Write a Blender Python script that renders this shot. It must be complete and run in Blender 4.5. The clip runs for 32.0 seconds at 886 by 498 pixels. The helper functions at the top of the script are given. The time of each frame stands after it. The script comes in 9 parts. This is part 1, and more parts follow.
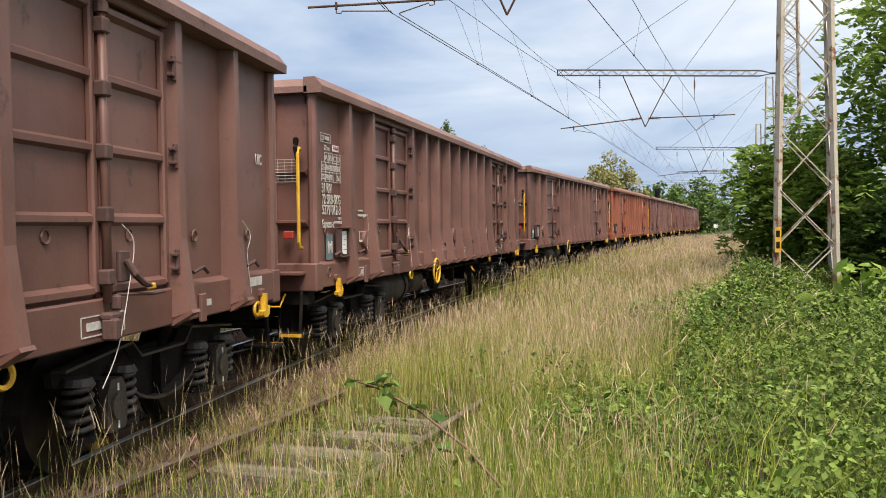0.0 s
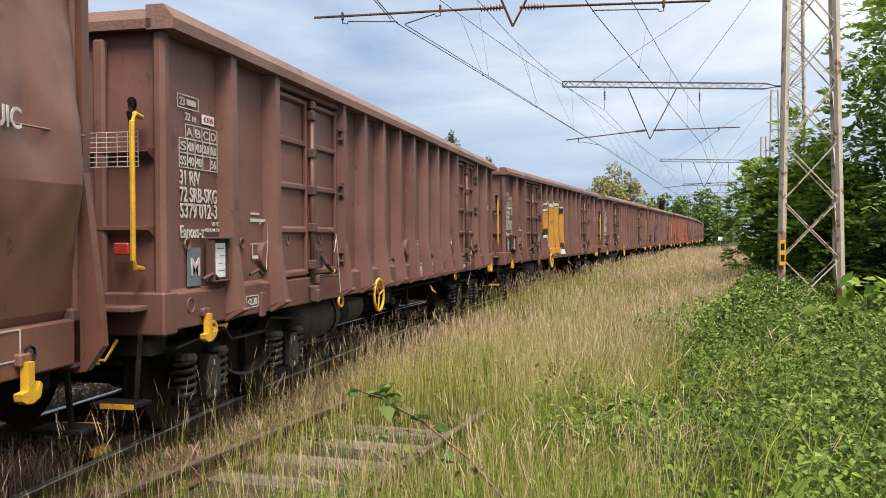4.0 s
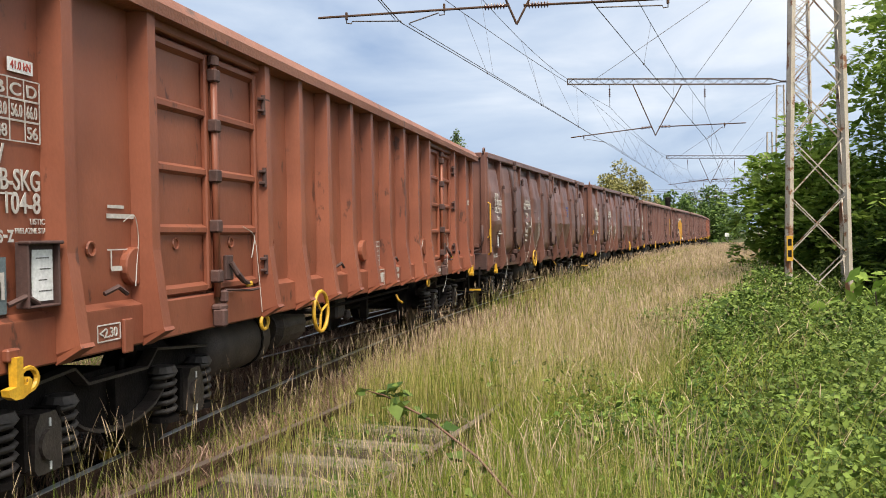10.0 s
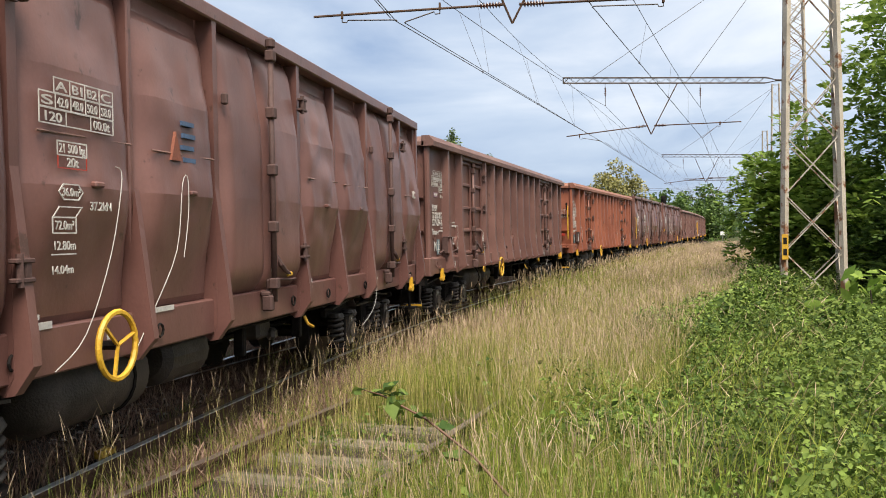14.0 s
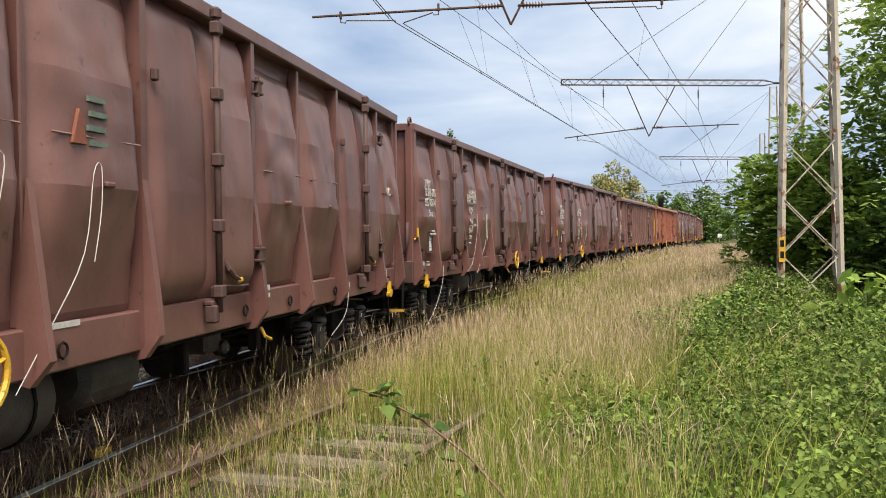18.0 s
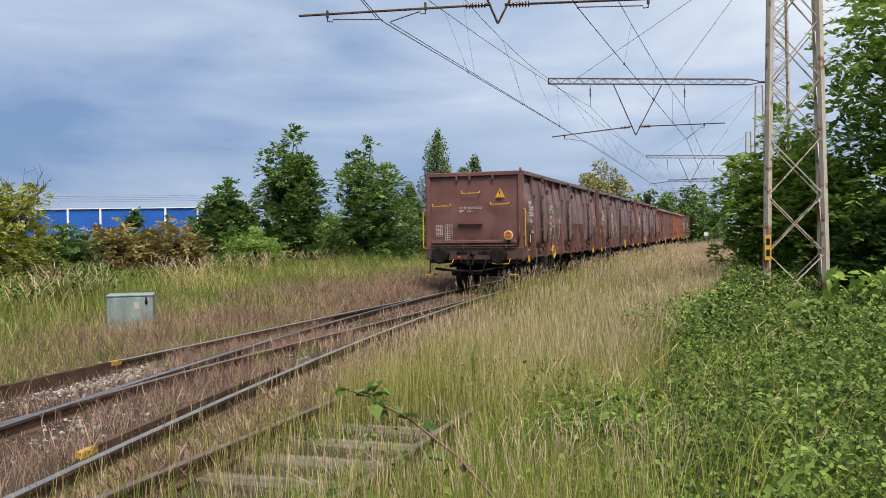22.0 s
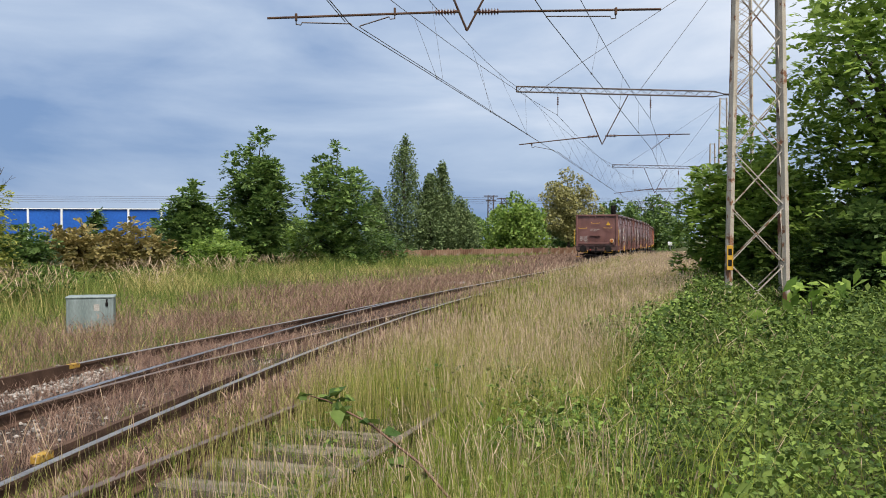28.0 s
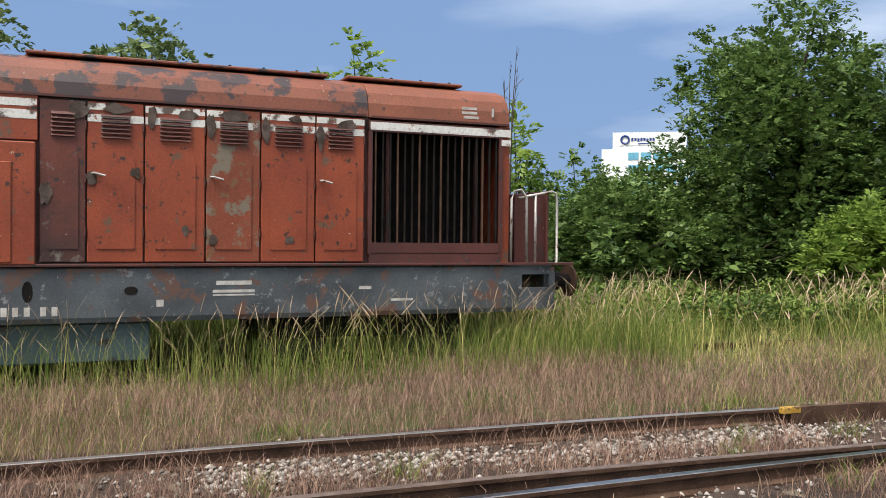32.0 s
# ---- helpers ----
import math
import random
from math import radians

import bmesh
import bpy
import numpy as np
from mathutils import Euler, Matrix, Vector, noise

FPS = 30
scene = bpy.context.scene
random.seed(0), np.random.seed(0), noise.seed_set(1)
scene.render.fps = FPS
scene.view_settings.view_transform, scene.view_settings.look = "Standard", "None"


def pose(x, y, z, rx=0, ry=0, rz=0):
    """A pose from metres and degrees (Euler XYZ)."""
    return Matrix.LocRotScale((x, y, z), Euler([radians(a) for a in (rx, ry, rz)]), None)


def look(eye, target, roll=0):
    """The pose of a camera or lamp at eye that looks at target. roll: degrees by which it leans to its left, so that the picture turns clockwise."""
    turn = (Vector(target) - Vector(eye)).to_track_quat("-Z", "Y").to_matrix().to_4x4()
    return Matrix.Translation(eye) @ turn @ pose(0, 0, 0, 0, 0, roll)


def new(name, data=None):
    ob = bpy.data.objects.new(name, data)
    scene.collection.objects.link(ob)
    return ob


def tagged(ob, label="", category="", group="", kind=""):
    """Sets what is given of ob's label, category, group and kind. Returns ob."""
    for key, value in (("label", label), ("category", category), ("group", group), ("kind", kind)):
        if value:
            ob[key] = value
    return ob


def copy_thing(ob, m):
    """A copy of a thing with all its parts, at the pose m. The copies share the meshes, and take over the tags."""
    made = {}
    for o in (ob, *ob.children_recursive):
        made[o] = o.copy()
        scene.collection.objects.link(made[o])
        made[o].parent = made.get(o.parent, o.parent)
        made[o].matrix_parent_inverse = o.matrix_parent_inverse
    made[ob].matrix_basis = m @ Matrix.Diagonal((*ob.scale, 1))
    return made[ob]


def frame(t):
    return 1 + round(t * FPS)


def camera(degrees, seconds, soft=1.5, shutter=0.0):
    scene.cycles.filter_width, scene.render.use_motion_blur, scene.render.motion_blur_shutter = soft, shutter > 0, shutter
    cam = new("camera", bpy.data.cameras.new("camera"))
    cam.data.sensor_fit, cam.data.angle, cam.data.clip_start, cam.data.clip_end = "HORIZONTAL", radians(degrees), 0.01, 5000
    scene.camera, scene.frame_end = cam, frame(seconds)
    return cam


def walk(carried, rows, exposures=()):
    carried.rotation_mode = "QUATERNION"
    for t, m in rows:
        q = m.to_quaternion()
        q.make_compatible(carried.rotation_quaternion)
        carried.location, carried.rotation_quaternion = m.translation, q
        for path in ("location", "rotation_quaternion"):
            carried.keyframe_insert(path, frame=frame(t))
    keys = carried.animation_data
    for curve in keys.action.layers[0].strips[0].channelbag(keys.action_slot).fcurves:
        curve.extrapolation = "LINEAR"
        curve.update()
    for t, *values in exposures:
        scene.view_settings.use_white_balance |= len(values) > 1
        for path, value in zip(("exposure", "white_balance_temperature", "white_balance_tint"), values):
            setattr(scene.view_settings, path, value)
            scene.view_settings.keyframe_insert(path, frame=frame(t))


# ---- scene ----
PATH = [
    (0, -0.008, -0.008, 1.68, 88.502, 0.742, -0.337),
    (0.5, -0.009, -0.008, 1.68, 88.637, 0.556, -0.33),
    (1, -0.009, -0.008, 1.68, 88.783, 0.598, -0.271),
    (1.5, -0.009, -0.009, 1.68, 88.83, 0.445, -0.217),
    (2, -0.009, -0.009, 1.68, 88.836, 0.399, -0.222),
    (2.5, -0.009, -0.009, 1.68, 88.931, 0.286, -0.232),
    (4.5, -0.01, -0.01, 1.68, 89.265, 0.35, -0),
    (5, -0.01, -0.01, 1.68, 89.372, 0.447, 0.1),
    (5.5, -0.011, -0.011, 1.68, 89.439, 0.475, 0.267),
    (6, -0.011, -0.01, 1.68, 89.514, 0.521, 0.187),
    (6.5, -0.01, -0.01, 1.68, 89.472, 0.472, 0.144),
    (7, -0.01, -0.01, 1.68, 89.42, 0.443, 0.159),
    (7.5, -0.011, -0.01, 1.68, 89.322, 0.525, 0.189),
    (8, -0.011, -0.01, 1.68, 89.209, 0.616, 0.22),
    (8.5, -0.011, -0.01, 1.68, 89.184, 0.768, 0.212),
    (9, -0.011, -0.011, 1.68, 89.122, 0.743, 0.266),
    (9.5, -0.011, -0.011, 1.68, 89.157, 0.884, 0.304),
    (10, -0.011, -0.011, 1.68, 89.111, 0.865, 0.327),
    (10.5, -0.011, -0.011, 1.68, 89.104, 0.911, 0.355),
    (11, -0.011, -0.011, 1.68, 89.026, 0.771, 0.26),
    (11.5, -0.011, -0.01, 1.68, 88.978, 0.701, 0.234),
    (12, -0.011, -0.011, 1.68, 88.968, 0.853, 0.277),
    (12.5, -0.011, -0.01, 1.68, 88.921, 0.887, 0.221),
    (13, -0.01, -0.01, 1.68, 88.921, 0.893, 0.146),
    (13.5, -0.01, -0.01, 1.68, 88.987, 0.96, 0.094),
    (14, -0.01, -0.01, 1.68, 89.039, 0.931, 0.062),
    (14.5, -0.01, -0.01, 1.68, 89.079, 0.882, 0.002),
    (16.5, -0.009, -0.009, 1.68, 89.105, 0.8, -0.183),
    (17, -0.009, -0.009, 1.68, 89.1, 0.73, -0.15),
    (17.5, -0.009, -0.009, 1.68, 89.091, 0.627, -0.126),
    (18, -0.009, -0.009, 1.68, 89.093, 0.628, -0.102),
    (18.5, -0.009, -0.009, 1.68, 89.041, 0.624, -0.172),
    (19, -0.009, -0.008, 1.68, 88.981, 0.614, -0.271),
    (19.5, -0.008, -0.008, 1.68, 88.935, 0.679, -0.369),
    (20, -0.008, -0.008, 1.68, 88.925, 0.771, -0.472),
    (20.5, -0.008, -0.007, 1.68, 88.923, 0.787, -0.568),
    (21, -0.007, -0.007, 1.68, 88.946, 0.838, -0.683),
    (21.5, -0.007, -0.006, 1.68, 88.969, 0.772, -0.806),
    (22, -0.006, -0.006, 1.68, 89.022, 0.774, -0.904),
    (22.5, -0.006, -0.006, 1.68, 89.051, 0.702, -1.011),
    (23, -0.005, -0.005, 1.68, 89.12, 0.741, -1.13),
    (23.5, -0.005, -0.005, 1.68, 89.176, 0.73, -1.234),
    (24, -0.005, -0.004, 1.68, 89.266, 0.612, -1.338),
    (24.5, -0.004, -0.004, 1.68, 89.337, 0.547, -1.525),
    (25, -0.003, -0.002, 1.68, 89.414, 0.434, -1.842),
    (25.5, -0.001, -0.001, 1.68, 89.445, 0.33, -2.18),
    (26, -0, -0, 1.68, 89.436, 0.203, -2.487),
    (26.5, 0.001, 0.001, 1.68, 89.43, 0.108, -2.738),
    (28.5, 0.003, 0.002, 1.68, 89.383, -0.094, -3.156),
    (29, 0.003, 0.003, 1.68, 89.382, -0.095, -3.255),
    (29.5, 0.004, 0.003, 1.68, 89.388, -0.07, -3.378),
    (30, 0.003, 0.003, 1.68, 89.367, -0.024, -3.35),
    (30.15, -0.004, -0.004, 1.68, 89.367, -0.024, -2.95),
    (30.3, -0.012, -0.012, 1.68, 89.343, 0.087, -1.669),
    (30.4, -0.017, -0.017, 1.68, 89.292, 0.325, 1.903),
    (30.6, -0.039, -0.044, 1.68, 89.409, 0.701, 8.128),
    (30.8, -0.059, -0.075, 1.68, 89.417, 1.067, 14.901),
    (31, -0.078, -0.113, 1.68, 89.551, 1.14, 22.602),
    (31.2, -0.091, -0.155, 1.68, 89.5, 1.278, 30.498),
    (31.4, -0.099, -0.2, 1.68, 89.4, 1.061, 38.732),
    (31.6, -0.101, -0.241, 1.68, 89.204, 0.091, 46.222),
    (31.8, -0.098, -0.275, 1.68, 89.195, -0.244, 52.298),
    (32, -0.091, -0.308, 1.68, 89.185, -0.563, 58.375),
]
cam = camera(53.66, 32.0, soft=0.95)
walk(cam, [(t, pose(x, y, z, rx, ry, rz)) for t, x, y, z, rx, ry, rz in PATH], [(0, 0.90, 6950, 10), (18.5, 0.92, 6950, 10), (20, 0.78, 6800, 10), (22, 0.60, 6550, 10), (30.3, 0.60, 6500, 10), (31, 0.66, 6500, 10), (32, 0.84, 6550, 10)])

# ---- world and sun ----
world = bpy.data.worlds.new("overcast_sky")
scene.world = world
world.use_nodes = True
wn, wl = world.node_tree.nodes, world.node_tree.links
wn.clear()
w_out = wn.new("ShaderNodeOutputWorld")
w_bg = wn.new("ShaderNodeBackground")
w_sky = wn.new("ShaderNodeTexSky")
w_sky.sky_type, w_sky.sun_disc = "NISHITA", False
w_sky.sun_elevation, w_sky.sun_rotation = radians(58), radians(178)
w_tc = wn.new("ShaderNodeTexCoord")
w_map = wn.new("ShaderNodeMapping")
w_map.inputs["Scale"].default_value = (1.7, 1.7, 6.5)
w_map.inputs["Rotation"].default_value = (radians(6), radians(-4), 0)
w_n1 = wn.new("ShaderNodeTexNoise")
w_n1.inputs["Scale"].default_value, w_n1.inputs["Detail"].default_value, w_n1.inputs["Roughness"].default_value = 1.6, 7, 0.52
w_n1.inputs["Distortion"].default_value = 0.35
w_r1 = wn.new("ShaderNodeValToRGB")
w_r1.color_ramp.elements[0].position, w_r1.color_ramp.elements[0].color = 0.22, (0.16, 0.26, 0.46, 1)
w_r1.color_ramp.elements[1].position, w_r1.color_ramp.elements[1].color = 0.86, (0.82, 0.85, 0.90, 1)
w_e = w_r1.color_ramp.elements.new(0.52)
w_e.color = (0.40, 0.49, 0.64, 1)
# the cloud cover thins towards the north-east and overhead
w_sep = wn.new("ShaderNodeSeparateXYZ")
w_dir = wn.new("ShaderNodeMapRange")
w_dir.inputs["From Min"].default_value, w_dir.inputs["From Max"].default_value = -0.9, 0.55
w_dir.inputs["To Min"].default_value, w_dir.inputs["To Max"].default_value = -0.30, 0.16
w_up = wn.new("ShaderNodeMapRange")
w_up.inputs["From Min"].default_value, w_up.inputs["From Max"].default_value = 0.0, 0.45
w_up.inputs["To Min"].default_value, w_up.inputs["To Max"].default_value = -0.15, 0.17
w_a1, w_a2 = wn.new("ShaderNodeMath"), wn.new("ShaderNodeMath")
w_mix = wn.new("ShaderNodeMix")
w_mix.data_type = "RGBA"
w_mix.inputs["Factor"].default_value = 0.93
w_gain = wn.new("ShaderNodeMix")
w_gain.data_type, w_gain.blend_type = "RGBA", "MULTIPLY"
w_gain.inputs["Factor"].default_value = 1.0
w_gain.inputs["B"].default_value = (0.12, 0.12, 0.12, 1)
wl.new(w_tc.outputs["Generated"], w_map.inputs["Vector"])
wl.new(w_map.outputs["Vector"], w_n1.inputs["Vector"])
wl.new(w_tc.outputs["Generated"], w_sep.inputs["Vector"])
wl.new(w_sep.outputs["X"], w_dir.inputs["Value"])
wl.new(w_sep.outputs["Z"], w_up.inputs["Value"])
wl.new(w_n1.outputs["Fac"], w_a1.inputs[0])
wl.new(w_dir.outputs["Result"], w_a1.inputs[1])
wl.new(w_a1.outputs["Value"], w_a2.inputs[0])
wl.new(w_up.outputs["Result"], w_a2.inputs[1])
wl.new(w_a2.outputs["Value"], w_r1.inputs["Fac"])
wl.new(w_sky.outputs["Color"], w_gain.inputs["A"])
wl.new(w_gain.outputs["Result"], w_mix.inputs["A"])
wl.new(w_r1.outputs["Color"], w_mix.inputs["B"])
wl.new(w_mix.outputs["Result"], w_bg.inputs["Color"])
w_bg.inputs["Strength"].default_value = 0.8
wl.new(w_bg.outputs["Background"], w_out.inputs["Surface"])

sun = new("sun", bpy.data.lights.new("sun", "SUN"))
sun.data.energy, sun.data.angle, sun.data.color = 4.0, radians(32), (1.0, 0.95, 0.88)
sun.matrix_world = look((8, -31, 53), (0, 0, 0))


# ---- materials ----
def mat(name, c1, c2, scale=3.0, rough=0.7, metal=0.0, bump=0.15, fine=60.0, c3=None, spots=0.62, spotscale=9.0, space="Object", rand=0.0, stretch=(1, 1, 1), island=False, translucent=0.0, dents=0.0, streak=0.0, mottle=0.5):
    """A surface with a broad and a fine variation, worn spots of a third colour and a fine relief."""
    m = bpy.data.materials.new(name)
    m.use_nodes = True
    n, l = m.node_tree.nodes, m.node_tree.links
    b = n["Principled BSDF"]
    tc = n.new("ShaderNodeTexCoord")
    mp = n.new("ShaderNodeMapping")
    mp.inputs["Scale"].default_value = stretch
    l.new(tc.outputs[space], mp.inputs["Vector"])
    n1, n2 = n.new("ShaderNodeTexNoise"), n.new("ShaderNodeTexNoise")
    n1.inputs["Scale"].default_value, n1.inputs["Detail"].default_value = scale, 5
    n2.inputs["Scale"].default_value, n2.inputs["Detail"].default_value = fine, 3
    l.new(mp.outputs["Vector"], n1.inputs["Vector"])
    l.new(mp.outputs["Vector"], n2.inputs["Vector"])
    r = n.new("ShaderNodeValToRGB")
    r.color_ramp.elements[0].position, r.color_ramp.elements[1].position = 0.32, 0.68
    r.color_ramp.elements[0].color, r.color_ramp.elements[1].color = (*c1, 1), (*c2, 1)
    src = n1.outputs["Fac"]
    if island:
        g = n.new("ShaderNodeNewGeometry")
        add = n.new("ShaderNodeMath")
        add.operation = "MULTIPLY_ADD"
        add.inputs[1].default_value = 0.5
        l.new(g.outputs["Random Per Island"], add.inputs[0])
        half = n.new("ShaderNodeMath")
        half.operation = "MULTIPLY"
        half.inputs[1].default_value = 0.5
        l.new(src, half.inputs[0])
        l.new(half.outputs["Value"], add.inputs[2])
        src = add.outputs["Value"]
    if rand:
        oi = n.new("ShaderNodeObjectInfo")
        ra = n.new("ShaderNodeMath")
        ra.operation = "MULTIPLY_ADD"
        ra.inputs[1].default_value = rand
        l.new(oi.outputs["Random"], ra.inputs[0])
        sub = n.new("ShaderNodeMath")
        sub.operation = "SUBTRACT"
        sub.inputs[1].default_value = rand / 2
        l.new(src, sub.inputs[0])
        l.new(sub.outputs["Value"], ra.inputs[2])
        src = ra.outputs["Value"]
    l.new(src, r.inputs["Fac"])
    col = r.outputs["Color"]
    # fine mottling
    mot = n.new("ShaderNodeMix")
    mot.data_type, mot.blend_type = "RGBA", "MULTIPLY"
    mot.inputs["Factor"].default_value = mottle
    mr = n.new("ShaderNodeMapRange")
    mr.inputs["From Min"].default_value, mr.inputs["From Max"].default_value = 0.3, 0.7
    mr.inputs["To Min"].default_value, mr.inputs["To Max"].default_value = 0.65, 1.25
    l.new(n2.outputs["Fac"], mr.inputs["Value"])
    l.new(col, mot.inputs["A"])
    l.new(mr.outputs["Result"], mot.inputs["B"])
    col = mot.outputs["Result"]
    if streak:
        # rain-washed dirt that runs down the sheets, and broad dull blotches
        for sc, det, lo, hi, vec in ((1.0, 3, 1 - 0.4 * streak, 1 + 0.3 * streak, (5, 5, 0.35)), (1.0, 3, 1 - streak, 1 + streak, (0.8, 0.8, 1.3))):
            sm, sn = n.new("ShaderNodeMapping"), n.new("ShaderNodeTexNoise")
            sm.inputs["Scale"].default_value = vec
            sn.inputs["Scale"].default_value, sn.inputs["Detail"].default_value, sn.inputs["Roughness"].default_value = sc, det, 0.6
            sr, sx = n.new("ShaderNodeMapRange"), n.new("ShaderNodeMix")
            sr.inputs["From Min"].default_value, sr.inputs["From Max"].default_value = 0.34, 0.66
            sr.inputs["To Min"].default_value, sr.inputs["To Max"].default_value = lo, hi
            sx.data_type, sx.blend_type = "RGBA", "MULTIPLY"
            sx.inputs["Factor"].default_value = 1.0
            l.new(tc.outputs[space], sm.inputs["Vector"])
            l.new(sm.outputs["Vector"], sn.inputs["Vector"])
            l.new(sn.outputs["Fac"], sr.inputs["Value"])
            l.new(col, sx.inputs["A"])
            l.new(sr.outputs["Result"], sx.inputs["B"])
            col = sx.outputs["Result"]
    if c3:
        n3 = n.new("ShaderNodeTexNoise")
        n3.inputs["Scale"].default_value, n3.inputs["Detail"].default_value, n3.inputs["Roughness"].default_value = spotscale, 6, 0.65
        l.new(mp.outputs["Vector"], n3.inputs["Vector"])
        s = n.new("ShaderNodeMapRange")
        s.inputs["From Min"].default_value, s.inputs["From Max"].default_value = spots, spots + 0.05
        l.new(n3.outputs["Fac"], s.inputs["Value"])
        mx = n.new("ShaderNodeMix")
        mx.data_type = "RGBA"
        l.new(s.outputs["Result"], mx.inputs["Factor"])
        l.new(col, mx.inputs["A"])
        mx.inputs["B"].default_value = (*c3, 1)
        col = mx.outputs["Result"]
    l.new(col, b.inputs["Base Color"])
    b.inputs["Roughness"].default_value, b.inputs["Metallic"].default_value = rough, metal
    if rough >= 0.8:
        b.inputs["Specular IOR Level"].default_value = 0.15
    if translucent:
        b.inputs["Specular IOR Level"].default_value = 0.2
    if bump:
        bp = n.new("ShaderNodeBump")
        bp.inputs["Strength"].default_value, bp.inputs["Distance"].default_value = bump, 0.02
        l.new(n2.outputs["Fac"], bp.inputs["Height"])
        l.new(bp.outputs["Normal"], b.inputs["Normal"])
        if dents:
            # shallow dents and creases in sheet steel
            dn = n.new("ShaderNodeTexNoise")
            dn.inputs["Scale"].default_value, dn.inputs["Detail"].default_value, dn.inputs["Distortion"].default_value = 2.6, 2.5, 0.6
            l.new(tc.outputs[space], dn.inputs["Vector"])
            b2 = n.new("ShaderNodeBump")
            b2.inputs["Strength"].default_value, b2.inputs["Distance"].default_value = 1.0, dents
            l.new(dn.outputs["Fac"], b2.inputs["Height"])
            l.new(b2.outputs["Normal"], bp.inputs["Normal"])
    if translucent:
        t = n.new("ShaderNodeBsdfTranslucent")
        l.new(col, t.inputs["Color"])
        ms = n.new("ShaderNodeMixShader")
        ms.inputs["Fac"].default_value = translucent
        l.new(b.outputs["BSDF"], ms.inputs[1])
        l.new(t.outputs["BSDF"], ms.inputs[2])
        l.new(ms.outputs["Shader"], n["Material Output"].inputs["Surface"])
    return m


RUST = (0.05, 0.022, 0.014)
M_BROWN = mat("oxide_brown_paint", (0.112, 0.049, 0.041), (0.164, 0.077, 0.064), 1.3, 0.40, 0, 0.06, 45, (0.072, 0.034, 0.025), 0.63, 5, rand=0.25, stretch=(1.2, 1.2, 0.8), dents=0.009, streak=0.11, mottle=0.16)
M_WARM = mat("warm_oxide_brown_paint", (0.115, 0.050, 0.036), (0.168, 0.077, 0.057), 1.3, 0.42, 0, 0.06, 45, (0.078, 0.035, 0.025), 0.63, 5, rand=0.25, stretch=(1.2, 1.2, 0.8), dents=0.009, streak=0.11, mottle=0.16)
M_BROWN2 = mat("faded_brown_paint", (0.120, 0.054, 0.043), (0.160, 0.077, 0.061), 1.3, 0.5, 0, 0.06, 45, (0.085, 0.042, 0.030), 0.62, 5, rand=0.25, stretch=(1.2, 1.2, 0.8), dents=0.007, streak=0.11, mottle=0.16)
M_ORANGE = mat("orange_brown_paint", (0.20, 0.060, 0.032), (0.26, 0.083, 0.044), 1.3, 0.5, 0, 0.06, 45, (0.090, 0.031, 0.019), 0.615, 3.6, rand=0.2, stretch=(1.3, 1.3, 0.6), dents=0.007, streak=0.11, mottle=0.16)
M_MAROON = mat("maroon_paint", (0.11, 0.043, 0.036), (0.15, 0.063, 0.052), 1.3, 0.5, 0, 0.2, 45, (0.08, 0.03, 0.022), 0.61, 5, rand=0.25, stretch=(1.6, 1.6, 0.4))
M_UNDER = mat("grimy_black_steel", (0.006, 0.005, 0.005), (0.020, 0.016, 0.014), 5, 0.8, 0.1, 0.35, 60)
M_SPRING = mat("grey_dusty_spring_steel", (0.045, 0.039, 0.036), (0.10, 0.088, 0.080), 5, 0.6, 0.3, 0.2, 60)
M_STEEL = mat("worn_wheel_steel", (0.025, 0.021, 0.019), (0.060, 0.050, 0.044), 6, 0.5, 0.7, 0.2, 60)
M_YELLOW = mat("chipped_yellow_paint", (0.50, 0.26, 0.018), (0.62, 0.36, 0.03), 7, 0.5, 0, 0.15, 60, (0.12, 0.06, 0.02), 0.66, 14)
M_OLDYELLOW = mat("dirty_yellow_paint", (0.30, 0.165, 0.022), (0.42, 0.25, 0.03), 9, 0.7, 0, 0.15, 60, (0.09, 0.05, 0.025), 0.56, 16)
M_WHITE = mat("off_white_stencil_paint", (0.36, 0.33, 0.30), (0.56, 0.53, 0.49), 8, 0.7, 0, 0.0, 40)
M_PALE = mat("white_label_card", (0.62, 0.63, 0.62), (0.78, 0.78, 0.77), 8, 0.5, 0, 0.0, 40)
M_RAIL = mat("rusty_rail_side", (0.055, 0.032, 0.022), (0.11, 0.066, 0.045), 4, 0.85, 0.2, 0.35, 50)
M_SHINE = mat("polished_rail_head", (0.30, 0.29, 0.28), (0.44, 0.43, 0.43), 6, 0.28, 1.0, 0.05, 30)
M_SEMI = mat("half_worn_rail_head", (0.26, 0.24, 0.225), (0.40, 0.38, 0.36), 6, 0.4, 0.8, 0.1, 40)
M_DULL = mat("dull_rail_head", (0.14, 0.10, 0.08), (0.24, 0.18, 0.15), 6, 0.55, 0.6, 0.15, 40)
M_WOOD = mat("weathered_grey_timber", (0.095, 0.078, 0.058), (0.205, 0.175, 0.132), 3, 0.9, 0, 0.6, 70, (0.07, 0.055, 0.04), 0.6, 10, stretch=(0.3, 3, 3), rand=0.3)
M_SOIL = mat("dry_soil_and_moss", (0.055, 0.045, 0.024), (0.10, 0.080, 0.045), 0.6, 1.0, 0, 0.6, 25, (0.045, 0.065, 0.018), 0.46, 1.4, space="Object")
M_BALLAST = mat("old_ballast_with_litter", (0.028, 0.020, 0.016), (0.068, 0.050, 0.040), 2.5, 1.0, 0, 0.8, 30, (0.17, 0.145, 0.12), 0.64, 14)
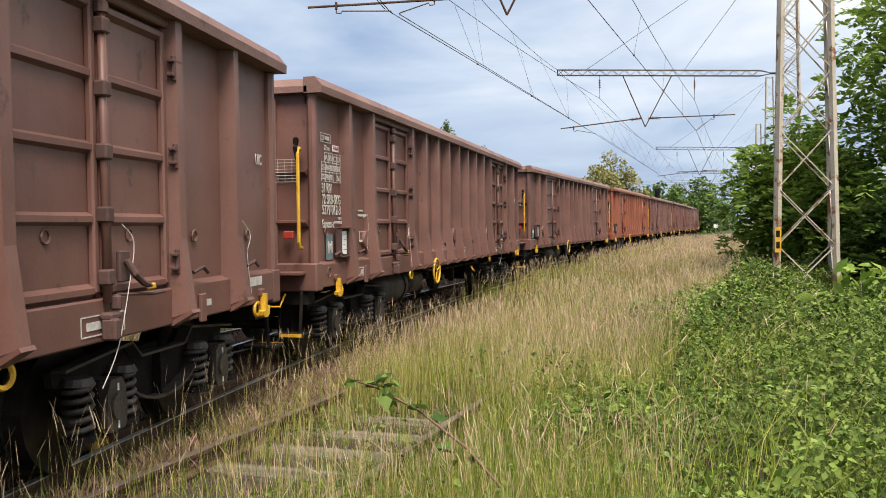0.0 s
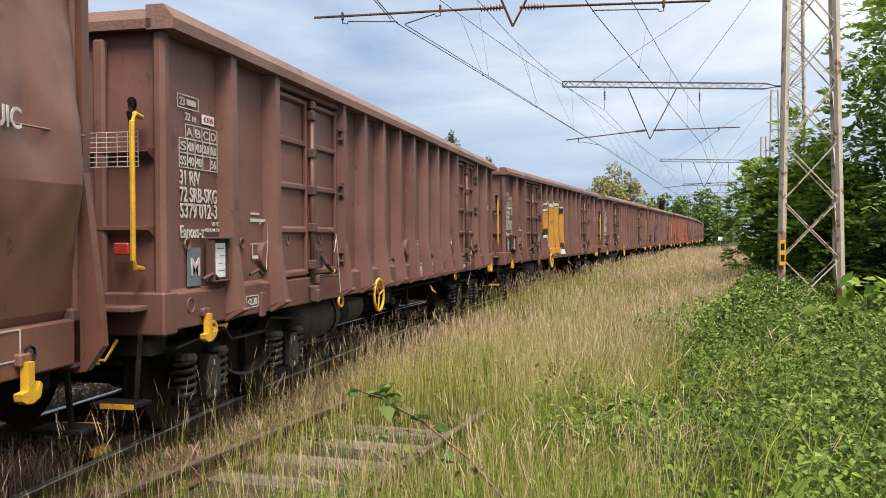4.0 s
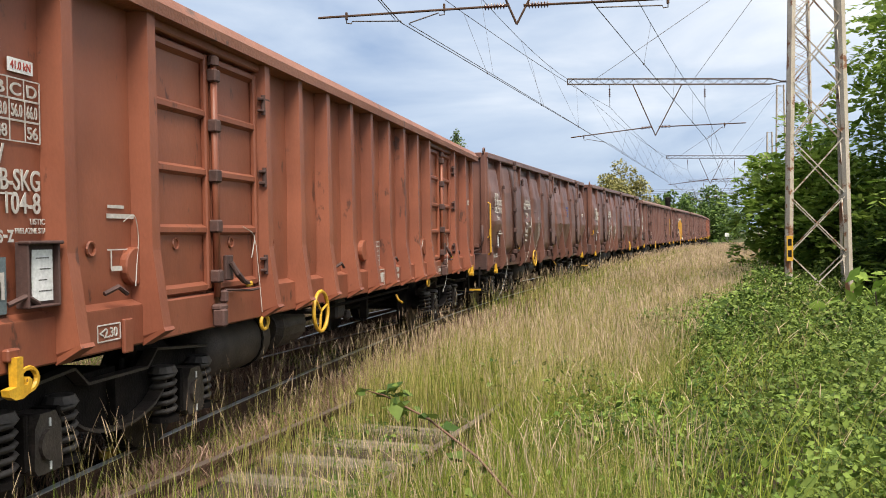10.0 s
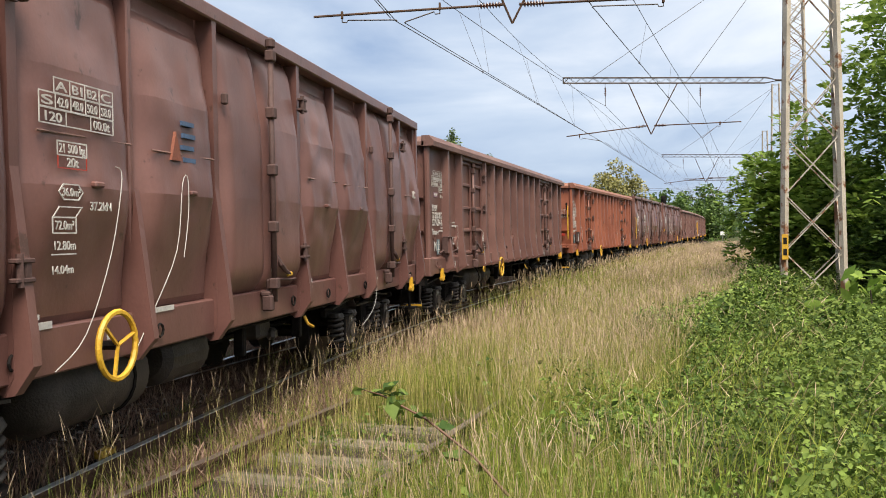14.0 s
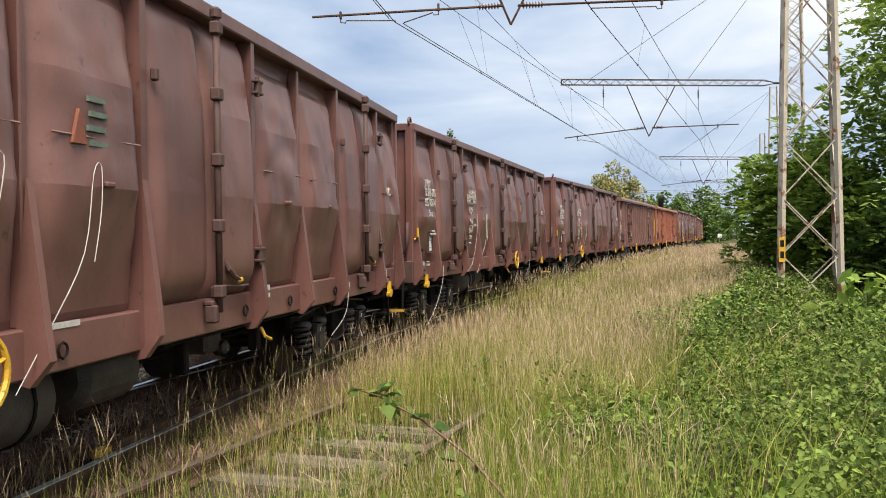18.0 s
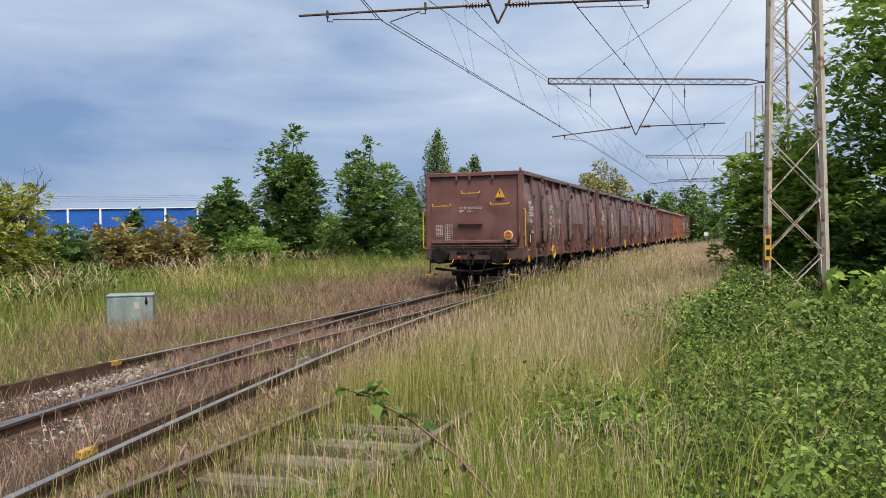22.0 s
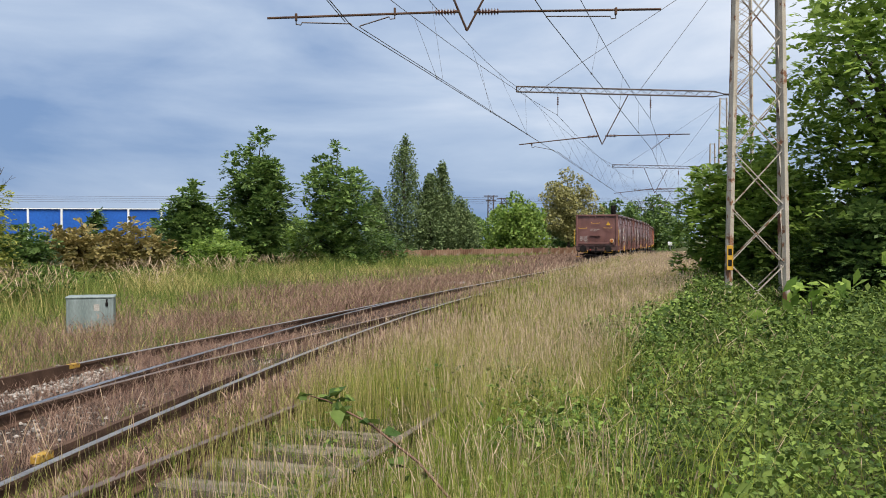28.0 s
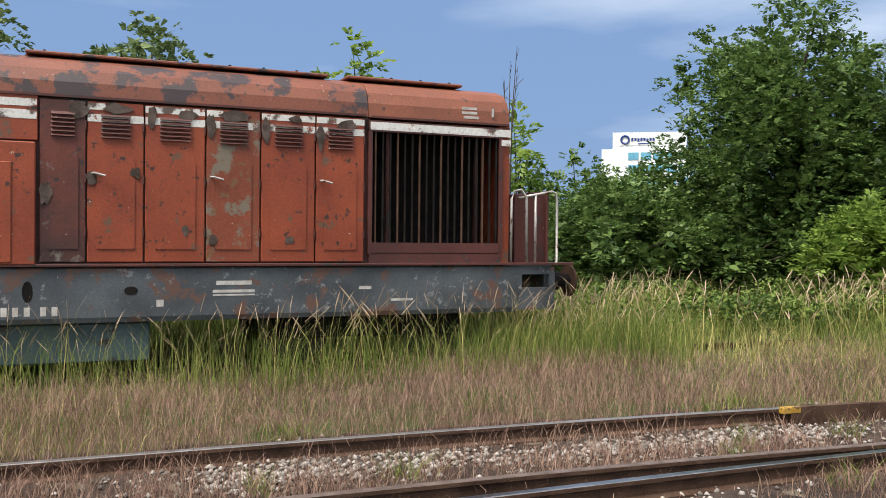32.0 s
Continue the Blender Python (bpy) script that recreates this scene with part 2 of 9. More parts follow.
M_STONE = mat("pale_limestone_ballast", (0.13, 0.115, 0.098), (0.40, 0.365, 0.325), 3, 0.95, 0, 0.4, 40, island=True)
M_GREY = mat("galvanised_grey_steel", (0.20, 0.21, 0.20), (0.32, 0.33, 0.31), 3, 0.55, 0.35, 0.15, 40, (0.26, 0.15, 0.08), 0.62, 3)
M_MAST = mat("weathered_mast_paint", (0.34, 0.29, 0.23), (0.46, 0.41, 0.34), 2.2, 0.7, 0.1, 0.15, 40, (0.20, 0.09, 0.045), 0.56, 3.2)
M_DARKSTEEL = mat("dark_catenary_steel", (0.05, 0.04, 0.038), (0.10, 0.075, 0.062), 4, 0.6, 0.4, 0.15, 40)
M_INSUL = mat("brown_glazed_insulator", (0.07, 0.03, 0.022), (0.11, 0.05, 0.035), 8, 0.2, 0, 0.0, 30)
M_GRASS = mat("green_grass", (0.062, 0.110, 0.013), (0.325, 0.375, 0.065), 0.7, 0.75, 0, 0, 20, island=True, translucent=0.3)
M_STRAW = mat("straw_grass", (0.165, 0.150, 0.038), (0.57, 0.485, 0.195), 0.7, 0.75, 0, 0, 20, island=True, translucent=0.3)
M_HEADS = mat("ripe_seed_heads", (0.38, 0.265, 0.175), (0.63, 0.475, 0.335), 0.9, 0.85, 0, 0, 20, island=True, translucent=0.25)
M_PINK = mat("pinkish_dry_grass", (0.160, 0.090, 0.069), (0.40, 0.268, 0.195), 0.8, 0.85, 0, 0, 20, island=True, translucent=0.25)
M_LEAF = mat("mid_green_leaves", (0.095, 0.165, 0.027), (0.28, 0.38, 0.08), 1.2, 0.42, 0, 0, 20, island=True, translucent=0.42)
M_LEAFD = mat("dark_green_leaves", (0.048, 0.092, 0.024), (0.150, 0.225, 0.060), 0.9, 0.42, 0, 0, 20, island=True, translucent=0.3)
M_LEAFY = mat("yellow_green_leaves", (0.20, 0.225, 0.04), (0.42, 0.42, 0.10), 1.2, 0.55, 0, 0, 20, island=True, translucent=0.3)
M_LEAFR = mat("reddish_olive_leaves", (0.165, 0.145, 0.048), (0.34, 0.265, 0.10), 1.2, 0.6, 0, 0, 20, island=True, translucent=0.25)
M_BRAMBLE = mat("bramble_leaves", (0.042, 0.080, 0.016), (0.175, 0.235, 0.050), 0.8, 0.68, 0, 0, 20, island=True, translucent=0.25)
M_LEAFP = mat("grey_green_poplar_leaves", (0.085, 0.125, 0.045), (0.20, 0.26, 0.105), 1.2, 0.6, 0, 0, 20, island=True, translucent=0.25)
M_WALNUT = mat("bright_walnut_leaves", (0.100, 0.175, 0.026), (0.31, 0.42, 0.085), 1.2, 0.5, 0, 0, 20, island=True, translucent=0.42)
M_OLIVE = mat("olive_acacia_leaves", (0.17, 0.165, 0.055), (0.36, 0.33, 0.13), 1.2, 0.6, 0, 0, 20, island=True, translucent=0.25)
M_HEDGE = mat("deep_hedgerow_leaves", (0.060, 0.115, 0.030), (0.20, 0.29, 0.075), 1.0, 0.5, 0, 0, 20, island=True, translucent=0.3)
M_VERGE = mat("verge_green_grass", (0.078, 0.125, 0.022), (0.25, 0.29, 0.07), 0.7, 0.75, 0, 0, 20, island=True, translucent=0.3)
M_LAMPRED = mat("red_reflector", (0.30, 0.03, 0.02), (0.42, 0.05, 0.03), 8, 0.35)
M_CABINET = mat("grey_green_cabinet_paint", (0.15, 0.185, 0.175), (0.24, 0.28, 0.265), 3, 0.6, 0.1, 0.15, 40, (0.12, 0.10, 0.07), 0.66, 4, stretch=(2, 2, 0.4))
M_CHALK = mat("grey_green_panel_paint", (0.10, 0.135, 0.15), (0.15, 0.19, 0.20), 5, 0.7)
M_WORN = {m.name: mat("worn_" + m.name, a, b, 1.6, 0.6, 0, 0.3, 40, (0.10, 0.055, 0.042), 0.60, 5, rand=0.25) for m, a, b in ((M_BROWN2, (0.140, 0.070, 0.056), (0.200, 0.112, 0.090)), (M_ORANGE, (0.20, 0.074, 0.041), (0.27, 0.115, 0.072)), (M_MAROON, (0.13, 0.06, 0.052), (0.19, 0.10, 0.082)))}
M_BARK = mat("grey_brown_bark", (0.05, 0.038, 0.028), (0.11, 0.088, 0.068), 5, 0.95, 0, 0.6, 30, stretch=(1, 1, 0.3))


# ---- mesh helpers ----
def part(name, bm, material, parent, label="", loc=None, smooth=False):
    me = bpy.data.meshes.new(name)
    bm.to_mesh(me)
    bm.free()
    if material:
        me.materials.append(material)
    if smooth:
        me.shade_smooth()
    ob = new(name, me)
    ob.parent = parent
    if loc:
        ob.location = loc
    if label:
        ob["label"] = label
    return ob


def thing(name, label, category, group="", kind="", m=None):
    ob = new(name)
    ob.empty_display_size = 0.2
    tagged(ob, label, category, group, kind)
    if m is not None:
        ob.matrix_basis = m
    return ob


def solid(name, bm, material, label, category="", group="", kind="", smooth=False):
    return tagged(part(name, bm, material, None, smooth=smooth), label, category, group, kind)


def box(bm, c, s, rot=None, bevel=0.0):
    made = bmesh.ops.create_cube(bm, size=1.0)["verts"]
    m = Matrix.Translation(c) @ (rot or Matrix.Identity(4)) @ Matrix.Diagonal((*s, 1))
    bmesh.ops.transform(bm, matrix=m, verts=made)
    if bevel:
        edges = list({e for v in made for e in v.link_edges})
        bmesh.ops.bevel(bm, geom=edges, offset=bevel, segments=1, affect="EDGES", clamp_overlap=True)
    return bm


def boxes(items, bevel=0.0):
    bm = bmesh.new()
    for c, s in items:
        box(bm, c, s, None, bevel)
    return bm


def tube(bm, pts, radii, n=8, caps=True):
    """A tapered tube along points."""
    pts = [Vector(p) for p in pts]
    if not hasattr(radii, "__len__"):
        radii = [radii] * len(pts)
    rings = []
    for i, p in enumerate(pts):
        d = (pts[min(i + 1, len(pts) - 1)] - pts[max(i - 1, 0)]).normalized()
        a = d.orthogonal() if abs(d.z) > 0.95 else d.cross(Vector((0, 0, 1)))
        a.normalize()
        b = d.cross(a)
        rings.append([bm.verts.new(p + radii[i] * (math.cos(k * math.tau / n) * a + math.sin(k * math.tau / n) * b)) for k in range(n)])
    for u, v in zip(rings, rings[1:]):
        for k in range(n):
            bm.faces.new((u[k], u[(k + 1) % n], v[(k + 1) % n], v[k]))
    if caps:
        bm.faces.new(rings[0][::-1])
        bm.faces.new(rings[-1])
    return bm


def rod(a, b, r, n=8):
    return tube(bmesh.new(), [a, b], r, n)


def disc(c, r, t, axis="x", n=20, r2=None):
    """A short cylinder of radius r (r2 at the far end), thickness t along an axis."""
    d = {"x": Vector((t / 2, 0, 0)), "y": Vector((0, t / 2, 0)), "z": Vector((0, 0, t / 2))}[axis]
    return tube(bmesh.new(), [Vector(c) - d, Vector(c) + d], [r, r if r2 is None else r2], n)


def ring(c, r, w, axis="y", n=20, k=6):
    """A torus."""
    bm = bmesh.new()
    rows = []
    for i in range(n):
        a = i * math.tau / n
        row = []
        for j in range(k):
            b = j * math.tau / k
            u, v = (r + w * math.cos(b)) * math.cos(a), (r + w * math.cos(b)) * math.sin(a)
            p = {"y": (u, w * math.sin(b), v), "x": (w * math.sin(b), u, v), "z": (u, v, w * math.sin(b))}[axis]
            row.append(bm.verts.new(Vector(c) + Vector(p)))
        rows.append(row)
    for i in range(n):
        for j in range(k):
            bm.faces.new((rows[i][j], rows[(i + 1) % n][j], rows[(i + 1) % n][(j + 1) % k], rows[i][(j + 1) % k]))
    return bm


def extrude_xz(profile, y0, y1):
    """A prism: a closed outline in x and z, from y0 to y1."""
    bm = bmesh.new()
    a = [bm.verts.new((x, y0, z)) for x, z in profile]
    b = [bm.verts.new((x, y1, z)) for x, z in profile]
    n = len(a)
    for k in range(n):
        bm.faces.new((a[k], a[(k + 1) % n], b[(k + 1) % n], b[k]))
    bm.faces.new(a[::-1])
    bm.faces.new(b)
    bmesh.ops.recalc_face_normals(bm, faces=bm.faces)
    return bm


def extrude_yz(profile, x0, x1):
    bm = extrude_xz([(y, z) for y, z in profile], x0, x1)
    for v in bm.verts:
        v.co = Vector((v.co.y, v.co.x, v.co.z))
    bmesh.ops.recalc_face_normals(bm, faces=bm.faces)
    return bm


def raw_mesh(name, verts, tris, material):
    """A mesh from arrays of vertices and triangles."""
    me = bpy.data.meshes.new(name)
    verts, tris = np.asarray(verts, np.float32), np.asarray(tris, np.int32)
    me.vertices.add(len(verts))
    me.vertices.foreach_set("co", verts.ravel())
    me.loops.add(tris.size)
    me.loops.foreach_set("vertex_index", tris.ravel())
    me.polygons.add(len(tris))
    me.polygons.foreach_set("loop_start", np.arange(0, tris.size, 3, dtype=np.int32))
    me.update(calc_edges=True)
    me.materials.append(material)
    return me


def blades(name, x, y, z, h, w, lean, material, rng, head=0.0):
    """Many grass blades: tapered, bent strips. head: the share of the height that a seed head takes, drawn as a spindle instead."""
    n = len(x)
    a = rng.uniform(0, math.tau, n)
    b = rng.uniform(0, math.tau, n)
    dx, dy = np.cos(a) * lean * h, np.sin(a) * lean * h
    wx, wy = np.cos(b) * w / 2, np.sin(b) * w / 2
    base = np.stack([x, y, z], 1)

    def at_height(f, k):
        return base + np.stack([dx * f**2, dy * f**2, h * f * (1 - 0.12 * f)], 1), np.stack([wx * k, wy * k, 0 * wx], 1)

    if head:
        levels = [(1 - head, 0.5), (1 - head * 0.6, 1.0), (1 - head * 0.2, 0.8), (1.02, 0.0)]
    else:
        levels = [(0.0, 1.0), (0.55, 0.8), (1.0, 0.0)]
    vs = []
    for f, k in levels[:-1]:
        p, q = at_height(f, k)
        vs += [p - q, p + q]
    p, _ = at_height(*levels[-1])
    vs.append(p)
    m = len(vs)
    verts = np.stack(vs, 1).reshape(-1, 3)
    tri = []
    for k in range(len(levels) - 2):
        i = 2 * k
        tri += [(i, i + 1, i + 3), (i, i + 3, i + 2)]
    tri.append((m - 3, m - 2, m - 1))
    tris = (np.arange(n)[:, None, None] * m + np.array(tri)[None]).reshape(-1, 3)
    return raw_mesh(name, verts, tris, material)


def leaf_mesh(name, c, size, rng, material, up=0.4, long=1.7):
    """Many single leaves: pointed, folded along the middle, turned at random."""
    n = len(c)
    nrm = rng.normal(size=(n, 3))
    nrm[:, 2] += up * 2
    nrm /= np.linalg.norm(nrm, axis=1)[:, None]
    t = rng.normal(size=(n, 3))
    t[:, 2] -= 0.3
    t -= (t * nrm).sum(1)[:, None] * nrm
    t /= np.linalg.norm(t, axis=1)[:, None]
    s = np.cross(nrm, t)
    size = (np.ones(n) * size * rng.uniform(0.6, 1.3, n))[:, None]
    p0, p3 = c - t * size * long / 2, c + t * size * long / 2
    mid = c - t * size * 0.1
    p1, p2 = mid + s * size * 0.5 + nrm * size * 0.15, mid - s * size * 0.5 + nrm * size * 0.15
    verts = np.stack([p0, p1, p3, p2], 1).reshape(-1, 3)
    tris = (np.arange(n)[:, None, None] * 4 + np.array([(0, 1, 2), (0, 2, 3)])[None]).reshape(-1, 3)
    return raw_mesh(name, verts, tris, material)


def frond_mesh(name, p, d, length, leaf, pairs, rng, material, droop=0.35):
    """Feathered leaves: leaflets in pairs along a drooping stalk that starts at p and runs along d."""
    n = len(p)
    up = np.array([0.0, 0.0, 1.0])
    d = d / np.linalg.norm(d, axis=1)[:, None]
    s = np.cross(d, up)
    s /= np.linalg.norm(s, axis=1)[:, None] + 1e-6
    nrm = np.cross(s, d)
    size = length * rng.uniform(0.65, 1.25, n)
    out = []
    for k in range(pairs):
        f = (k + 0.6) / pairs
        c = p + d * (size * f)[:, None] - up * (droop * size * f * f)[:, None]
        for sd in (-1, 1):
            t = d * 0.55 + s * sd * 0.8 - up * 0.18 + rng.normal(0, 0.2, (n, 3))
            t /= np.linalg.norm(t, axis=1)[:, None]
            w = np.cross(nrm + rng.normal(0, 0.25, (n, 3)), t)
            w /= np.linalg.norm(w, axis=1)[:, None] + 1e-6
            ll = (leaf * (1.1 - 0.5 * abs(f - 0.45)) * rng.uniform(0.75, 1.2, n))[:, None]
            out.append(np.stack([c, c + t * ll * 0.45 + w * ll * 0.27, c + t * ll, c + t * ll * 0.45 - w * ll * 0.27], 1))
    v = np.concatenate(out).reshape(-1, 3)
    m = len(v) // 4
    tris = (np.arange(m)[:, None, None] * 4 + np.array([(0, 1, 2), (0, 2, 3)])[None]).reshape(-1, 3)
    return raw_mesh(name, v, tris, material)


def lettering(text, size, material, parent, m, name="lettering", align="LEFT", bold=0.0):
    """A line of stencilled writing as a thin mesh, in the plane of m's x and y."""
    cu = bpy.data.curves.new(name, "FONT")
    cu.body, cu.size, cu.extrude, cu.align_x, cu.offset = text, size, 0.002, align, bold
    ob = bpy.data.objects.new(name, cu)
    me = bpy.data.meshes.new_from_object(ob)
    bpy.data.objects.remove(ob)
    bpy.data.curves.remove(cu)
    me.materials.append(material)
    o = new(name, me)
    o.parent, o.matrix_basis = parent, m
    return o


# ---- plan of the tracks ----
STEP = 0.25


def run_of(x0, bends, length_back=220, length_on=620):
    """A line at ground level: place and heading for each distance s; s = 0 at y = 0. bends: (s, heading in degrees east of north)."""
    s = np.arange(-length_back, length_on, STEP)
    h = np.radians(np.interp(s, [b[0] for b in bends], [b[1] for b in bends]))
    x, y = np.cumsum(np.sin(h)) * STEP, np.cumsum(np.cos(h)) * STEP
    i = int(length_back / STEP)
    return s, x - x[i] + x0, y - y[i], h


def on(line, s, off=0.0):
    """Place and heading on a line at distance s, off metres to its right."""
    h = np.interp(s, line[0], line[3])
    return np.interp(s, line[0], line[1]) + off * np.cos(h), np.interp(s, line[0], line[2]) - off * np.sin(h), h


LINE_A = run_of(-4.454, [(4.6, 8.96), (30.6, 19.85), (75, 19.85), (140, 16.6)])
LINE_B = run_of(-6.45, [(0, 9.5), (3, 10.5), (14, 19.85), (75, 19.85), (140, 16.6)])
LINE_C = run_of(-3.44, [(0, 19.85), (75, 19.85), (140, 16.6)])


def side(line, x, y):
    """How far right of a line the places lie."""
    return (x - np.interp(y, line[2], line[1])) * np.cos(np.interp(y, line[2], line[3]))


def bramble_edge(y):
    """Where the tall grass gives way to the brambles."""
    return np.interp(y, [0, 5.6, 9.35, 14.6, 20, 45, 72, 300], [-0.2, 0.45, 1.6, 3.7, 6.5, 15.5, 25.0, 110])


def ground_z(x, y):
    x, y = np.asarray(x, float), np.asarray(y, float)
    a, b, c = side(LINE_A, x, y), side(LINE_B, x, y), side(LINE_C, x, y)
    near = np.minimum(np.minimum(abs(a), abs(b)), abs(c))
    t = np.clip((near - 1.1) / 2.2, 0, 1)
    swell = 0.06 * np.sin(x * 0.9 + 1.3) * np.sin(y * 0.7) + 0.04 * np.sin(x * 2.3) * np.cos(y * 1.9 + 0.6)
    left = np.where(b < 0, -0.03, 0.0)
    return -0.22 + t * t * (3 - 2 * t) * (0.2 + swell + left)


# ---- ground ----
def build_ground():
    def steps(lo, hi, near_lo, near_hi, fine, grow=1.25):
        mid = list(np.arange(near_lo, near_hi, fine))
        d, v = fine, near_hi
        while v < hi:
            mid.append(v)
            d *= grow
            v += d
        mid.append(hi)
        d, v, low = fine, near_lo, []
        while v > lo:
            d *= grow
            v -= d
            low.append(max(v, lo))
        return np.array(low[::-1] + mid)

    xs, ys = steps(-2500, 2500, -16, 16, 0.35), steps(-2500, 2500, -4, 46, 0.35)
    X, Y = np.meshgrid(xs, ys)
    Z = ground_z(X, Y)
    n, m = X.shape
    idx = np.arange(n * m).reshape(n, m)
    a, b, c, d = idx[:-1, :-1].ravel(), idx[:-1, 1:].ravel(), idx[1:, 1:].ravel(), idx[1:, :-1].ravel()
    tris = np.concatenate([np.stack([a, b, c], 1), np.stack([a, c, d], 1)])
    me = raw_mesh("ground", np.stack([X.ravel(), Y.ravel(), Z.ravel()], 1), tris, M_SOIL)
    me.shade_smooth()
    tagged(new("ground", me), "dry soil with moss and grass roots beside the railway", "ground", kind="structure")


build_ground()


# ---- tracks ----
RAIL_SIDE = [(-0.065, -0.155), (0.065, -0.155), (0.065, -0.140), (0.012, -0.122), (0.012, -0.042), (0.034, -0.034), (0.034, -0.006), (-0.034, -0.006), (-0.034, -0.034), (-0.012, -0.042), (-0.012, -0.122), (-0.065, -0.140)]


def sweep(line, s0, s1, off, outline, step=0.6, z=0.0):
    bm = bmesh.new()
    ss = np.arange(s0, s1, step)
    rings = []
    for s in ss:
        x, y, h = on(line, s, off)
        rings.append([bm.verts.new((x + u * math.cos(h), y - u * math.sin(h), v + z)) for u, v in outline])
    n = len(outline)
    for p, q in zip(rings, rings[1:]):
        for k in range(n):
            bm.faces.new((p[k], p[(k + 1) % n], q[(k + 1) % n], q[k]))
    bm.faces.new(rings[0])
    bm.faces.new(rings[-1][::-1])
    bmesh.ops.recalc_face_normals(bm, faces=bm.faces)
    return bm


def build_rail(track, line, s0, s1, off, head, z=0.0):
    r = part("rail", sweep(line, s0, s1, off, RAIL_SIDE, z=z), M_RAIL, track)
    part("rail_head", sweep(line, s0, s1, off, [(-0.033, -0.006), (0.033, -0.006), (0.030, 0.0), (-0.030, 0.0)], z=z), head, r, "worn running surface")
    return r


def build_tracks():
    a = thing("railway_track", "main track with polished rails curving into the distance", "railway track", kind="structure")
    for off in (-0.7525, 0.7525):
        build_rail(a, LINE_A, -14, 420, off, M_SHINE if off < 0 else M_SEMI)
    b = thing("railway_track", "diverging rusty track joining the main track at a turnout", "railway track", kind="structure")
    build_rail(b, LINE_B, -16, 27.0, -0.7525, M_SEMI, -0.004)
    build_rail(b, LINE_B, -16, 26.0, 0.7525, M_DULL, -0.004)
    c = thing("railway_track", "overgrown disused track with weathered timber sleepers", "railway track", kind="structure")
    build_rail(c, LINE_C, 3.4, 150, -0.7525, M_DULL)
    build_rail(c, LINE_C, 4.6, 150, 0.7525, M_DULL)
    # check rails with yellow ends opposite the crossing
    for line, track, off, s0, s1 in ((LINE_B, b, -0.62, 7.15, 12.0), (LINE_A, a, 0.61, 7.1, 11.6)):
        g = part("check_rail", sweep(line, s0, s1, off, [(-0.03, -0.15), (0.03, -0.15), (0.03, 0.03), (-0.03, 0.03)]), M_RAIL, track, "tall rusty check rail")
        for s in (s0, s1) if line is LINE_B else (s0,):
            x, y, h = on(line, s, off)
            e = box(bmesh.new(), (0, 0, 0), (0.068, 0.22, 0.066), None, 0.008)
            o = part("painted_end", e, M_OLDYELLOW, g, "yellow painted check rail end")
            o.matrix_basis = pose(x, y, -0.002, 0, 0, -math.degrees(h))
    # sleepers
    bm = box(bmesh.new(), (0, 0, -0.205), (2.5, 0.24, 0.13), None, 0.015)
    me = bpy.data.meshes.new("sleeper")
    bm.to_mesh(me)
    bm.free()
    me.materials.append(M_WOOD)
    for line, track, s0, s1 in ((LINE_A, a, -6, 34), (LINE_B, b, -8, 22), (LINE_C, c, 6.9, 12)):
        for k, s in enumerate(np.arange(s0, s1, 0.62)):
            x, y, h = on(line, s)
            o = new("sleeper", me)
            o.parent = track
            o.matrix_basis = pose(x, y, -0.002 if line is LINE_C else -0.022, 0, 0, -math.degrees(h) + random.uniform(-1, 1))


build_tracks()


